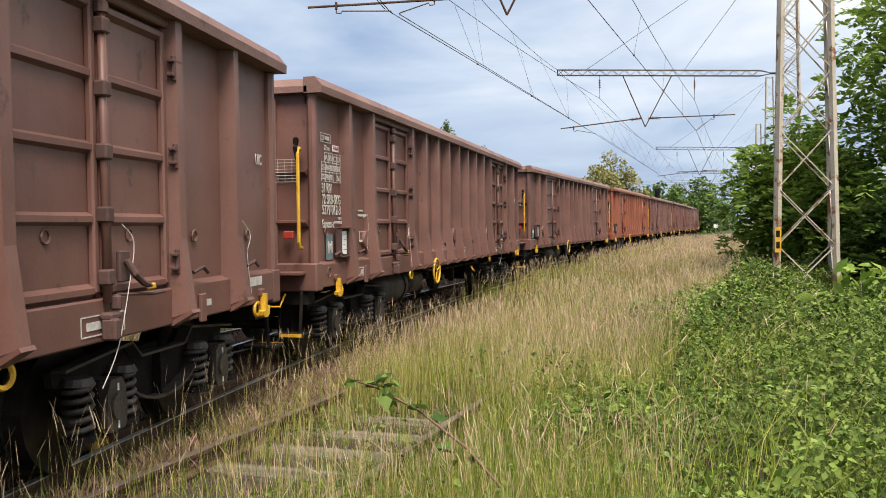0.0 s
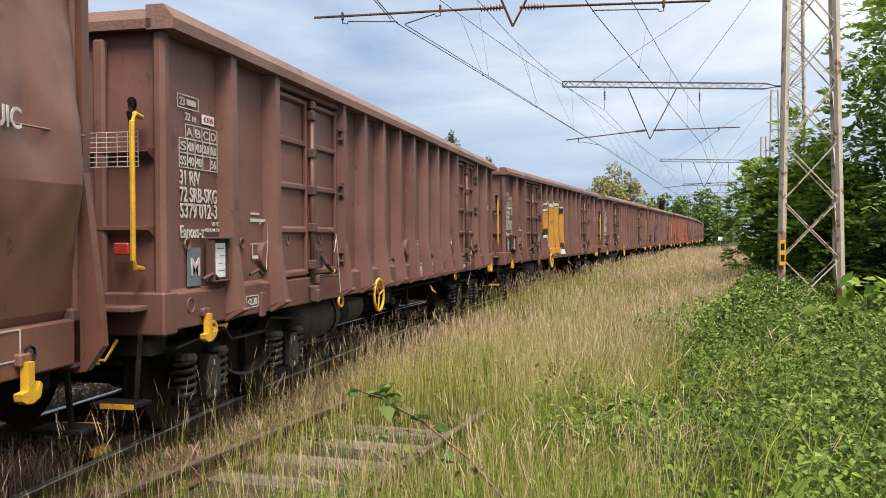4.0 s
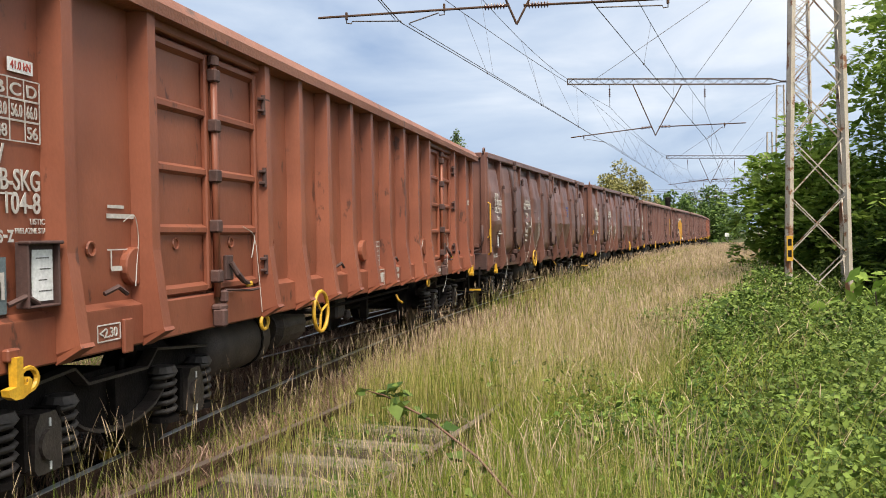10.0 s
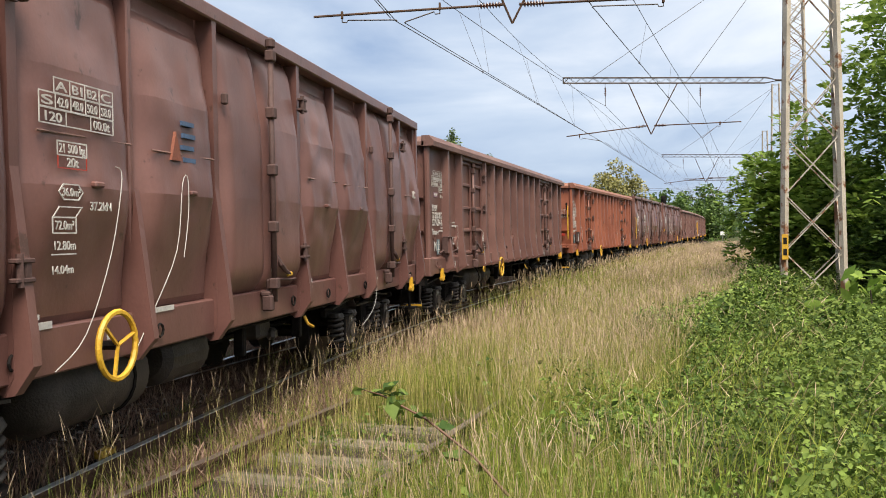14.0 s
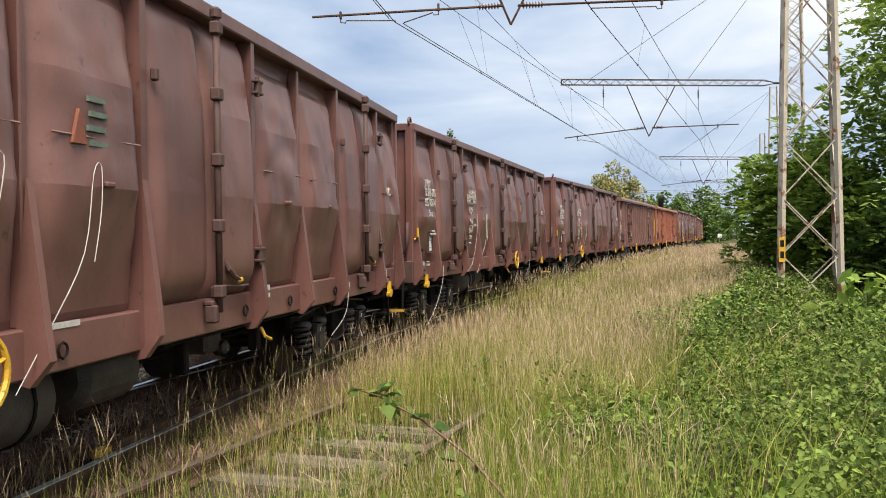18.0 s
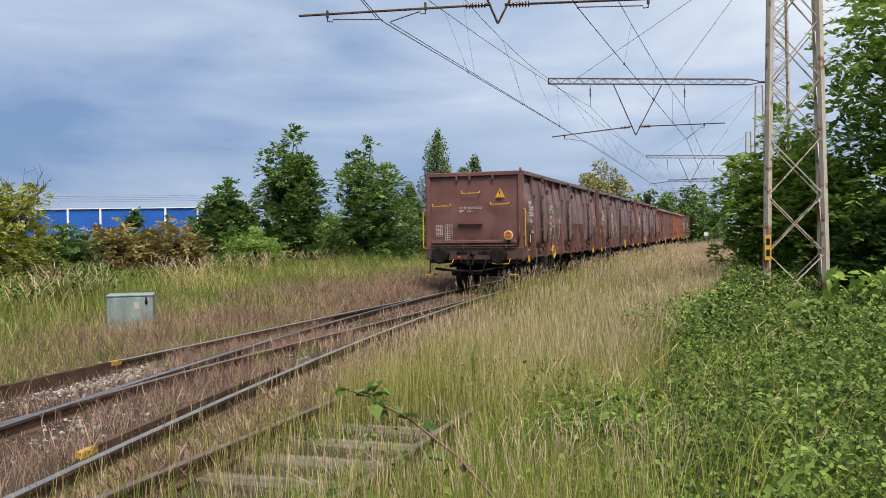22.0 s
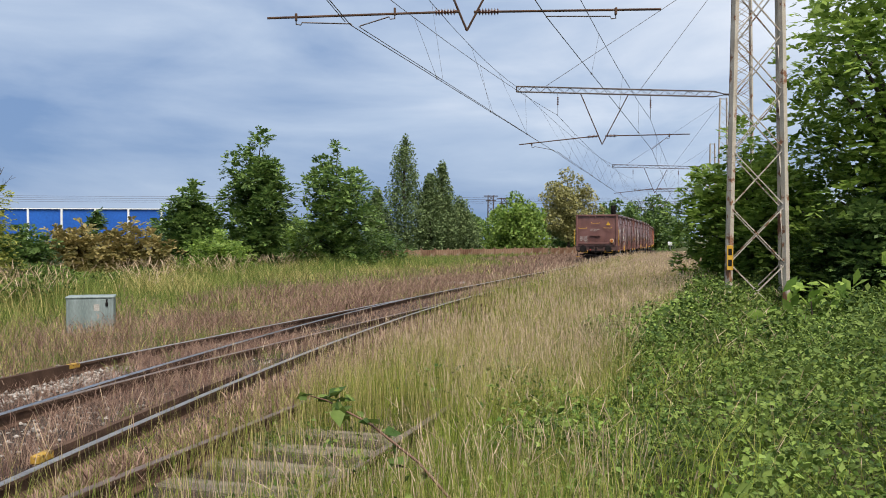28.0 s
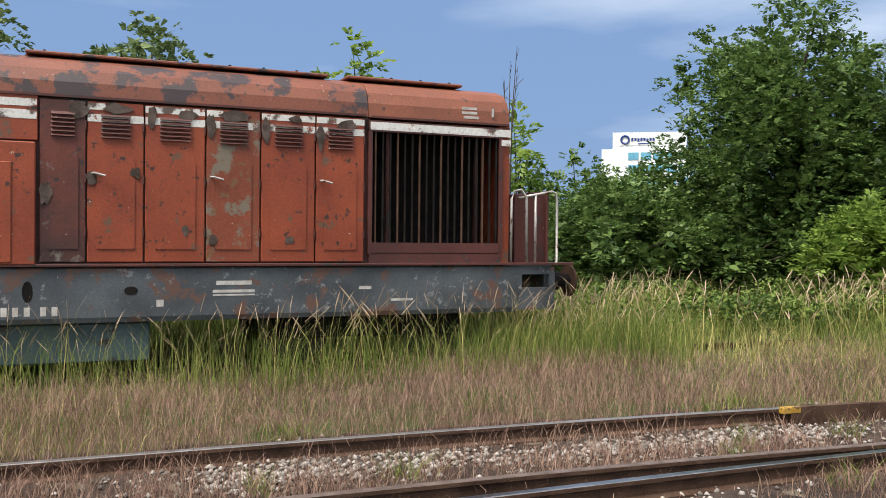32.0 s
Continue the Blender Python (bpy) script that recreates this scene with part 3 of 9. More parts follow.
def build_ballast():
    """The stony bed under the tracks, and loose pale stones on it."""
    rng = np.random.default_rng(4)
    for line, s0, s1, name in ((LINE_A, -14, 240, "ballast"), (LINE_B, -16, 27, "ballast"), (LINE_C, 3, 60, "ballast")):
        ss, us = np.arange(s0, s1, 0.3), np.linspace(-1.75, 1.75, 18)
        S, U = np.meshgrid(ss, us, indexing="ij")
        x, y, h = on(line, S, U)
        z = -0.148 - 0.10 * np.clip(abs(U) - 1.25, 0, 1) ** 1.3 + rng.normal(0, 0.012, S.shape) - (0.035 if line is LINE_C else 0) - (0.006 if line is LINE_B else 0)
        n, m = S.shape
        idx = np.arange(n * m).reshape(n, m)
        a, b, c, d = idx[:-1, :-1].ravel(), idx[:-1, 1:].ravel(), idx[1:, 1:].ravel(), idx[1:, :-1].ravel()
        me = raw_mesh(name, np.stack([x.ravel(), y.ravel(), z.ravel()], 1), np.concatenate([np.stack([a, c, b], 1), np.stack([a, d, c], 1)]), M_BALLAST)
        tagged(new(name, me), "old brown ballast with dead grass litter between the rails", "ballast", kind="structure")
    # stones: octahedra with moved corners
    n = 14000
    s, u = rng.uniform(-4, 16, n), rng.uniform(-1.5, 1.5, n)
    pick = rng.random(n) < 0.35
    lane = rng.random(n) < 0.26
    u = np.where(lane, rng.normal(-0.30, 0.22, n), u)
    s, pick = np.where(lane, rng.uniform(1.5, 13, n), s), pick & ~lane
    xa, ya, _ = on(LINE_A, s, u)
    xb, yb, _ = on(LINE_B, s, u)
    x, y = np.where(pick, xa, xb), np.where(pick, ya, yb)
    keep = np.sin(x * 1.7 + 0.4) * np.sin(y * 0.9) + rng.normal(0, 0.4, n) > np.where(lane, -0.25, 0.55)
    x, y = x[keep], y[keep]
    n = len(x)
    r = rng.uniform(0.012, 0.042, n)
    d = np.array([(1, 0, 0), (-1, 0, 0), (0, 1, 0), (0, -1, 0), (0, 0, 1), (0, 0, -1)], float)
    v = np.stack([x, y, np.full(n, -0.143)], 1)[:, None] + d[None] * (1, 1, 0.6) * r[:, None, None] * rng.uniform(0.55, 1.25, (n, 6, 1))
    f = np.array([(0, 2, 4), (2, 1, 4), (1, 3, 4), (3, 0, 4), (2, 0, 5), (1, 2, 5), (3, 1, 5), (0, 3, 5)])
    me = raw_mesh("loose_stones", v.reshape(-1, 3), (np.arange(n)[:, None, None] * 6 + f[None]).reshape(-1, 3), M_STONE)
    tagged(new("loose_stones", me), "pale limestone chips lying between the rails", "stones", kind="stuff")


build_ballast()


# ---- grass and brambles ----
def scatter(rng, n, y0, y1, x_lo, x_hi, power=1.6):
    """Places thinning out with distance: y between y0 and y1, x between two functions of y."""
    y = y0 + (y1 - y0) * rng.random(n) ** power
    lo, hi = x_lo(y), x_hi(y)
    return lo + (hi - lo) * rng.random(n), y


def stuff(name, me, label, category="grass"):
    return tagged(new(name, me), label, category, kind="stuff")


def right_of(line, d):
    return lambda y: np.interp(y, line[2], line[1]) + d / np.cos(np.interp(y, line[2], line[3]))


def patches(x, y, rng, f=1.0, k=0.6):
    return np.sin(x * 1.9 * f + 0.7 * y) + np.sin(y * 1.3 * f - 0.9 * x + 2) + rng.normal(0, k, len(x))


def build_grass():
    rng = np.random.default_rng(11)
    # tall ripe grass right of the main track
    x, y = scatter(rng, 14500, 3.4, 78, right_of(LINE_A, 1.6), lambda y: bramble_edge(y) + 0.7, 1.75)
    # in tufts
    tall = np.repeat(rng.uniform(0.72, 1.25, len(x)), 12)
    x, y = np.repeat(x, 12), np.repeat(y, 12)
    loose = 0.045 + 0.004 * y
    x, y = x + rng.normal(0, 1, len(x)) * loose, y + rng.normal(0, 1, len(y)) * loose
    c = side(LINE_C, x, y)
    thin = np.interp(y, [13, 18, 26], [0.97, 0.85, 0.55])
    keep = ~((y < 8.6) & (c > -0.62) & (c < 1.1) & (rng.random(len(x)) < 0.95)) & ~((c < -0.62) & (rng.random(len(x)) < thin))
    x, y, tall = x[keep], y[keep], tall[keep]
    far = np.clip((y - 8) / 40, 0, 1)
    h = rng.uniform(0.40, 0.92, len(x)) * tall * (1 - 0.15 * (patches(x, y, rng, 0.5) < -0.8))
    z = ground_z(x, y) - 0.02
    green = patches(x, y, rng, 0.6, 0.35) > rng.normal(-0.8 - 1.3 * np.clip((10 - y) / 4, 0, 1) - 0.6 * np.clip(1.5 - (bramble_edge(y) - x) / 2, 0, 1), 0.8, len(x))
    w = 0.0042 + 0.017 * far
    stuff("tall_grass", blades("tall_grass", x[green], y[green], z[green], h[green] * 0.9, w[green], rng.uniform(0.04, 0.30, green.sum()), M_GRASS, rng), "tall green meadow grass beside the track")
    o = ~green
    stuff("dry_grass", blades("dry_grass", x[o], y[o], z[o], h[o], w[o] * 0.8, rng.uniform(0.02, 0.18, o.sum()), M_STRAW, rng), "tall ripening straw-coloured grass beside the track")
    # seed heads on stalks
    x, y = scatter(rng, 19500, 3.6, 78, right_of(LINE_A, 1.3), lambda y: bramble_edge(y) + 0.8, 1.85)
    x, y = np.repeat(x, 4), np.repeat(y, 4)
    x, y = x + rng.normal(0, 1, len(x)) * (0.05 + 0.005 * y), y + rng.normal(0, 1, len(y)) * (0.05 + 0.005 * y)
    c = side(LINE_C, x, y)
    thin = np.interp(y, [13, 18, 26], [0.95, 0.85, 0.6])
    keep = ~((y < 8.2) & (c > -0.62) & (c < 1.1) & (rng.random(len(x)) < 0.95)) & ~((c < -0.62) & (rng.random(len(x)) < thin)) & (patches(x, y, rng, 0.5) > -0.9) & ~((y < 7.0) & (rng.random(len(x)) < 0.6))
    x, y = x[keep], y[keep]
    h, z, far = rng.uniform(0.65, 1.12, len(x)), ground_z(x, y) - 0.02, np.clip((y - 8) / 40, 0, 1)
    lean = rng.uniform(0.02, 0.17, len(x)) + 0.25 * (rng.random(len(x)) < 0.08)
    keep_state = rng.bit_generator.state
    stuff("grass_stalks", blades("grass_stalks", x, y, z, h, 0.0032 + 0.008 * far, lean, M_STRAW, rng), "thin upright grass stalks")
    rng.bit_generator.state = keep_state
    stuff("grass_seed_heads", blades("grass_seed_heads", x, y, z, h, 0.0027 + 0.0155 * far, lean, M_HEADS, rng, head=0.13), "pale ripe seed heads of tall grass")
    # short pinkish dry grass on and between the tracks
    xs, ys = [], []
    for line, lo, hi, n in ((LINE_A, -1.9, 2.2, 66000), (LINE_B, -3.0, 1.0, 58000)):
        x, y = scatter(rng, n, -3, 70 if line is LINE_A else 40, right_of(line, lo), right_of(line, hi), 1.5)
        xs.append(x), ys.append(y)
    x, y = scatter(rng, 50000, -4, 44, lambda y: -10.4 + 0.16 * y - np.clip(y - 12, 0, 40) * 0.05, right_of(LINE_B, -1.0), 1.15)
    share = np.clip(0.80 - 0.045 * (y - 3), 0.22, 0.85) + 0.22 * (np.sin(x * 0.9 + 0.35 * y) + np.sin(y * 0.6 - 0.5 * x + 1))
    pink = rng.random(len(x)) < share
    gx, gy = x[~pink], y[~pink]
    x, y = np.concatenate(xs + [x[pink]]), np.concatenate(ys + [y[pink]])
    a, b = side(LINE_A, x, y), side(LINE_B, x, y)
    on_rail = (abs(abs(a) - 0.75) < 0.13) | (abs(abs(b) - 0.75) < 0.13)
    inside = (abs(a) < 1.1) | (abs(b) < 1.1)
    keep = ~(on_rail & (rng.random(len(x)) < 0.9)) & ~(inside & (patches(x, y, rng, 1.1) < 0.0) & (rng.random(len(x)) < 0.45))
    x, y, inside = x[keep], y[keep], inside[keep]
    far = np.clip((np.hypot(x, y) - 8) / 30, 0, 1)
    h = rng.uniform(0.06, 0.29, len(x)) * np.where(inside, 0.7, 1.0) * np.where(side(LINE_B, x, y) < -1.4, 1.45, 1.0) * (1 + 0.3 * np.sin(x * 1.3) * np.sin(y * 1.1 + 1))
    stuff("pink_dry_grass", blades("pink_dry_grass", x, y, ground_z(x, y) + 0.02, h, 0.0042 + 0.014 * far, rng.uniform(0.15, 0.85, len(x)), M_PINK, rng), "low pinkish dry grass over the track bed")
    # dense mauve grass between the main and the disused track
    mx, my = scatter(rng, 90000, 1.5, 26, right_of(LINE_A, 0.95), right_of(LINE_C, -0.80), 1.3)
    ok = (side(LINE_A, mx, my) > 0.9) & (side(LINE_C, mx, my) < -0.8) & (rng.random(len(mx)) < 0.95 - 0.35 * (patches(mx, my, rng, 1.2) < -0.6))
    mx, my = mx[ok], my[ok]
    tuft = 0.75 + 0.35 * np.sin(mx * 4.1 + my) * np.sin(my * 3.3 - mx)
    mh = rng.uniform(0.06, 0.27, len(mx)) * tuft * np.clip(side(LINE_A, mx, my) - 0.35, 0.5, 1.0)
    stuff("mauve_dry_grass", blades("mauve_dry_grass", mx, my, ground_z(mx, my) + 0.01, mh, 0.0042 + 0.0007 * my, rng.uniform(0.15, 0.9, len(mx)), M_PINK, rng), "low mauve dry grass between two tracks")
    k = rng.random(len(mx)) < 0.16
    stuff("mauve_seed_heads", blades("mauve_seed_heads", mx[k], my[k], ground_z(mx[k], my[k]) + 0.01, mh[k] + 0.09, 0.006 + 0.0008 * my[k], rng.uniform(0.1, 0.6, k.sum()), M_PINK, rng, head=0.35), "feathery mauve seed heads between two tracks")
    # green tufts and thin stalks along the disused rail
    ex, ey, _ = on(LINE_C, rng.uniform(2.5, 14, 170), -1.0 + rng.normal(0, 0.16, 170))
    ex, ey = np.repeat(ex, 34), np.repeat(ey, 34)
    ex, ey = ex + rng.normal(0, 0.07, len(ex)), ey + rng.normal(0, 0.07, len(ey))
    eg = rng.random(len(ex)) < 0.62
    for pick, m, nm, lb in ((eg, M_GRASS, "rail_edge_grass", "green grass along the disused rail"), (~eg, M_STRAW, "rail_edge_straw", "straw-coloured grass along the disused rail")):
        stuff(nm, blades(nm, ex[pick], ey[pick], ground_z(ex[pick], ey[pick]) + 0.02, rng.uniform(0.06, 0.30, pick.sum()), np.full(pick.sum(), 0.0045), rng.uniform(0.1, 0.7, pick.sum()), m, rng), lb)
    # tall single stalks close to the main track
    ex, ey, _ = on(LINE_A, rng.uniform(2.0, 16, 240), rng.uniform(1.0, 2.0, 240))
    lean = rng.uniform(0.05, 0.3, 240)
    eh = rng.uniform(0.55, 0.95, 240)
    state = rng.bit_generator.state
    stuff("grass_stalks", blades("grass_stalks", ex, ey, ground_z(ex, ey), eh, np.full(240, 0.0030), lean, M_STRAW, rng), "thin single grass stalks beside the main track")
    rng.bit_generator.state = state
    stuff("grass_seed_heads", blades("grass_seed_heads", ex, ey, ground_z(ex, ey), eh, np.full(240, 0.0055), lean, M_HEADS, rng, head=0.18), "pale seed heads beside the main track")
    # dense low litter grass between the nearest rails
    gs, gu = rng.uniform(-4, 18, 4200), rng.uniform(-0.68, 0.68, 4200)
    pick = rng.random(4200) < 0.5
    ax, ay, _ = on(LINE_A, gs, gu)
    bx, by, _ = on(LINE_B, gs, gu)
    lx, ly = np.where(pick, ax, bx), np.where(pick, ay, by)
    keep_l = np.sin(lx * 2.1 + 1) + np.sin(ly * 1.7 - lx) + rng.normal(0, 0.6, 4200) > -0.3
    lx, ly = np.repeat(lx[keep_l], 9), np.repeat(ly[keep_l], 9)
    lx, ly = lx + rng.normal(0, 0.06, len(lx)), ly + rng.normal(0, 0.06, len(ly))
    la, lb = abs(abs(side(LINE_A, lx, ly)) - 0.75), abs(abs(side(LINE_B, lx, ly)) - 0.75)
    sb = side(LINE_B, lx, ly)
    free = (la > 0.09) & (lb > 0.09) & ~((sb > -0.55) & (sb < -0.12) & (ly > 2) & (ly < 12.5))
    lx, ly = lx[free], ly[free]
    stuff("litter_grass", blades("litter_grass", lx, ly, np.full(len(lx), -0.15), rng.uniform(0.08, 0.30, len(lx)), np.full(len(lx), 0.0055), rng.uniform(0.2, 0.9, len(lx)), M_PINK, rng), "low dry pinkish grass between the rails")
    # pinkish seed heads over it, and green tufts between the rails
    k = rng.random(len(x)) < 0.10
    stuff("pink_seed_heads", blades("pink_seed_heads", x[k], y[k], ground_z(x[k], y[k]) + 0.02, h[k] + 0.07, 0.005 + 0.014 * far[k], rng.uniform(0.1, 0.6, k.sum()), M_PINK, rng, head=0.3), "drooping pinkish seed heads over the track bed")
    tx, ty = rng.uniform(-9, 3, 60), rng.uniform(1, 17, 60)
    keep = (side(LINE_B, tx, ty) > -2.2) & (side(LINE_A, tx, ty) < 1.6)
    tx, ty = np.repeat(tx[keep], 60), np.repeat(ty[keep], 60)
    tx, ty = tx + rng.normal(0, 0.08, len(tx)), ty + rng.normal(0, 0.08, len(ty))
    stuff("grass_tufts", blades("grass_tufts", tx, ty, ground_z(tx, ty) + 0.02, rng.uniform(0.1, 0.34, len(tx)), np.full(len(tx), 0.008), rng.uniform(0.2, 0.9, len(tx)), M_VERGE, rng), "small green grass tufts between the rails")
    straw = rng.random(len(gx)) < 0.5
    far = np.clip((np.hypot(gx, gy) - 8) / 40, 0, 1)
    h = rng.uniform(0.12, 0.40, len(gx))
    for pick, m, nm, lb in ((straw, M_STRAW, "short_straw_grass", "short straw-coloured grass on the verge"), (~straw, M_VERGE, "short_green_grass", "short green grass on the verge")):
        stuff(nm, blades(nm, gx[pick], gy[pick], ground_z(gx[pick], gy[pick]) - 0.01, h[pick], 0.006 + 0.014 * far[pick], rng.uniform(0.15, 0.8, pick.sum()), m, rng), lb)
    # pinkish grass on the flat beyond the turnout
    fx, fy = scatter(rng, 26000, 22, 96, lambda y: np.interp(y, [22, 40, 60, 96], [-5.5, -5.5, -5.0, 16]), right_of(LINE_A, -1.2), 1.2)
    stuff("pink_dry_grass", blades("pink_dry_grass", fx, fy, ground_z(fx, fy) - 0.01, rng.uniform(0.15, 0.5, len(fx)), 0.012 + 0.0006 * fy, rng.uniform(0.1, 0.7, len(fx)), M_PINK, rng), "pinkish dry grass on the flat beyond the turnout")
    fx, fy = scatter(rng, 16000, 34, 98, lambda y: np.interp(y, [34, 60, 98], [-12, -6.0, 14]), lambda y: np.interp(y, [34, 60, 98], [-4.5, 2.0, 20]), 1.1)
    stuff("verge_grass", blades("verge_grass", fx, fy, ground_z(fx, fy) - 0.01, rng.uniform(0.25, 0.7, len(fx)), 0.012 + 0.0006 * fy, rng.uniform(0.1, 0.5, len(fx)), M_VERGE, rng), "green grass before the panel fence")
    # green verge left of the tracks
    x, y = scatter(rng, 90000, -4, 60, lambda y: -17 + 0.12 * y - np.clip(y - 20, 0, 100) * 0.05, right_of(LINE_B, -3.4), 1.2)
    b = side(LINE_B, x, y)
    keep = rng.random(len(x)) < np.clip((-b - 3.4) / 3.0, 0.05, 1)
    x, y, b = x[keep], y[keep], b[keep]
    far = np.clip((np.hypot(x, y) - 8) / 40, 0, 1)
    h = rng.uniform(0.25, 0.6, len(x)) * (1 + 0.6 * np.clip((-b - 5) / 4, 0, 1)) * (1 + 0.35 * np.sin(x * 0.8 + 1) * np.sin(y * 0.55))
    straw = patches(x, y, rng, 0.35, 0.8) > 1.0
    for pick, m, nm, lb in ((straw, M_STRAW, "verge_straw", "ripening grass among the verge"), (~straw, M_VERGE, "verge_grass", "lush green grass on the verge")):
        stuff(nm, blades(nm, x[pick], y[pick], ground_z(x[pick], y[pick]) - 0.02, h[pick], 0.008 + 0.014 * far[pick], rng.uniform(0.15, 0.7, pick.sum()), m, rng), lb)
    # tall grass before the locomotive
    x, y = scatter(rng, 7000, -4, 9, lambda y: -10.75 + 0.158 * y, lambda y: -9.7 + 0.158 * y, 1.0)
    st = (patches(x, y, rng, 0.9, 0.4) > -0.15) & ((y > 3.2) | (rng.random(len(x)) < 0.3))
    x, y = x[st], y[st]
    h = rng.uniform(0.4, 1.0, len(x))
    stuff("tall_grass", blades("tall_grass", x, y, ground_z(x, y) - 0.02, h, np.full(len(x), 0.007), rng.uniform(0.1, 0.45, len(x)), M_VERGE, rng), "tall green grass growing before the locomotive")
    k = slice(0, 420)
    lean = rng.uniform(0.15, 0.6, 420)
    state = rng.bit_generator.state
    stuff("grass_stalks", blades("grass_stalks", x[k], y[k], ground_z(x[k], y[k]), h[k] + 0.3, np.full(420, 0.005), lean, M_STRAW, rng), "thin pale grass stalks before the locomotive")
    rng.bit_generator.state = state
    stuff("grass_plumes", blades("grass_plumes", x[k], y[k], ground_z(x[k], y[k]), h[k] + 0.3, np.full(420, 0.0065), lean, M_HEADS, rng, head=0.2), "drooping pale grass plumes before the locomotive")
    # tall pale plumes at the foot of the hedge
    x, y = scatter(rng, 9500, -2, 60, lambda y: -14.5 + 0.15 * y, lambda y: -10.4 + 0.16 * y - np.clip(y - 22, 0, 60) * 0.02, 1.2)
    keep = patches(x, y, rng, 0.8, 0.4) > 0.45
    x, y = x[keep], y[keep]
    h, z = rng.uniform(0.65, 1.35, len(x)), ground_z(x, y)
    lean = rng.uniform(0.15, 0.5, len(x))
    st = rng.bit_generator.state
    stuff("tall_stalks", blades("tall_stalks", x, y, z, h, np.full(len(x), 0.012), lean, M_STRAW, rng), "tall pale grass stalks at the foot of the hedge")
    rng.bit_generator.state = st
    stuff("grass_plumes", blades("grass_plumes", x, y, z, h, np.full(len(x), 0.016), lean, M_HEADS, rng, head=0.22), "pale feathery grass plumes")
    # brambles and herbs
    x, y = scatter(rng, 430000, 2.2, 34, lambda y: bramble_edge(y) - 1.5, lambda y: bramble_edge(y) + 8, 1.35)
    b = x - bramble_edge(y)
    keep = rng.random(len(x)) < np.clip((b + 0.9 + 0.7 * np.sin(x * 2.1 + y * 0.9) * np.sin(y * 1.6 - x)) / 1.5, 0, 1)
    b = b[keep]
    x, y = x[keep], y[keep]
    mound = 0.40 + 0.30 * np.sin(x * 1.3 + 0.5 + np.sin(y)) * np.sin(y * 0.9 + np.sin(x * 0.7)) + 0.27 * np.sin(x * 3.1 + 2 * np.sin(y * 2.3)) * np.sin(y * 2.7 + 1.5 * np.sin(x * 1.9)) + rng.normal(0, 0.04, len(x))
    mound += 0.4 * np.clip((b - 0.8) / 4, 0, 1) * (0.7 + np.sin(x * 0.9 + 1.2) * np.sin(y * 0.7))
    # few leaves in the hollows between the mounds
    keep = rng.random(len(x)) < np.clip((mound - 0.08) / 0.26, 0.12, 1)
    x, y, mound = x[keep], y[keep], mound[keep]
    zz = ground_z(x, y) + mound * (1 - rng.random(len(x)) ** 1.8 * 0.85)
    stuff("brambles", leaf_mesh("brambles", np.stack([x, y, zz], 1), np.where(rng.random(len(x)) < 0.22, 0.040, 0.022) + 0.022 * (np.hypot(x, y) > 12), rng, M_BRAMBLE, up=0.7), "low dense bramble and nettle leaves", "brambles")
    x, y = scatter(rng, 26000, 3.0, 30, lambda y: bramble_edge(y) - 0.4, lambda y: bramble_edge(y) + 5, 1.2)
    keep = (rng.random(len(x)) < np.exp(-(x - bramble_edge(y)) / 1.7)) & (patches(x, y, rng, 1.3, 0.5) > -0.3)
    x, y = x[keep], y[keep]
    stuff("bramble_grass", blades("bramble_grass", x, y, ground_z(x, y), rng.uniform(0.45, 0.85, len(x)), 0.005 + 0.0006 * y, rng.uniform(0.1, 0.7, len(x)), M_GRASS, rng), "green grass growing through the brambles")
    x, y = scatter(rng, 5200, 4.2, 28, lambda y: bramble_edge(y) - 0.4, lambda y: bramble_edge(y) + 4.5, 1.2)
    keep = rng.random(len(x)) < np.exp(-(x - bramble_edge(y)) / 1.5)
    x, y = x[keep], y[keep]
    h, lean = rng.uniform(0.5, 1.0, len(x)), rng.uniform(0.1, 0.75, len(x))
    state = rng.bit_generator.state
    stuff("grass_stalks", blades("grass_stalks", x, y, ground_z(x, y), h, np.full(len(x), 0.004), lean, M_STRAW, rng), "thin grass stalks among the brambles")
    rng.bit_generator.state = state
    stuff("grass_seed_heads", blades("grass_seed_heads", x, y, ground_z(x, y), h, 0.0028 + 0.0004 * y, lean, M_HEADS, rng, head=0.12), "pale seed heads among the brambles")
    # larger leaves in clusters over the brambles
    cx, cy = scatter(rng, 1500, 3.2, 20, lambda y: bramble_edge(y) + 0.1, lambda y: bramble_edge(y) + 6.5, 1.3)
    cm = 0.40 + 0.30 * np.sin(cx * 1.3 + 0.5 + np.sin(cy)) * np.sin(cy * 0.9 + np.sin(cx * 0.7)) + 0.27 * np.sin(cx * 3.1 + 2 * np.sin(cy * 2.3)) * np.sin(cy * 2.7 + 1.5 * np.sin(cx * 1.9))
    cz = ground_z(cx, cy) + np.clip(cm, 0.12, 2) + rng.uniform(-0.02, 0.10, len(cx))
    rep_n = 14
    lp = np.stack([np.repeat(cx, rep_n) + rng.normal(0, 0.11, len(cx) * rep_n), np.repeat(cy, rep_n) + rng.normal(0, 0.11, len(cx) * rep_n), np.repeat(cz, rep_n) + rng.normal(0, 0.045, len(cx) * rep_n)], 1)
    stuff("bramble_shoots", leaf_mesh("bramble_shoots", lp, 0.034, rng, M_LEAF, up=0.9, long=1.5), "fresh bright bramble shoots over the thicket", "brambles")
    # leafy undergrowth at the foot of the hedge
    x, y = scatter(rng, 60000, 8.5, 34, lambda y: np.interp(y, [8, 14, 22, 34], [-15.0, -13.5, -11.6, -12.5]), lambda y: np.interp(y, [8, 14, 22, 34], [-11.8, -9.6, -8.4, -8.6]), 1.3)
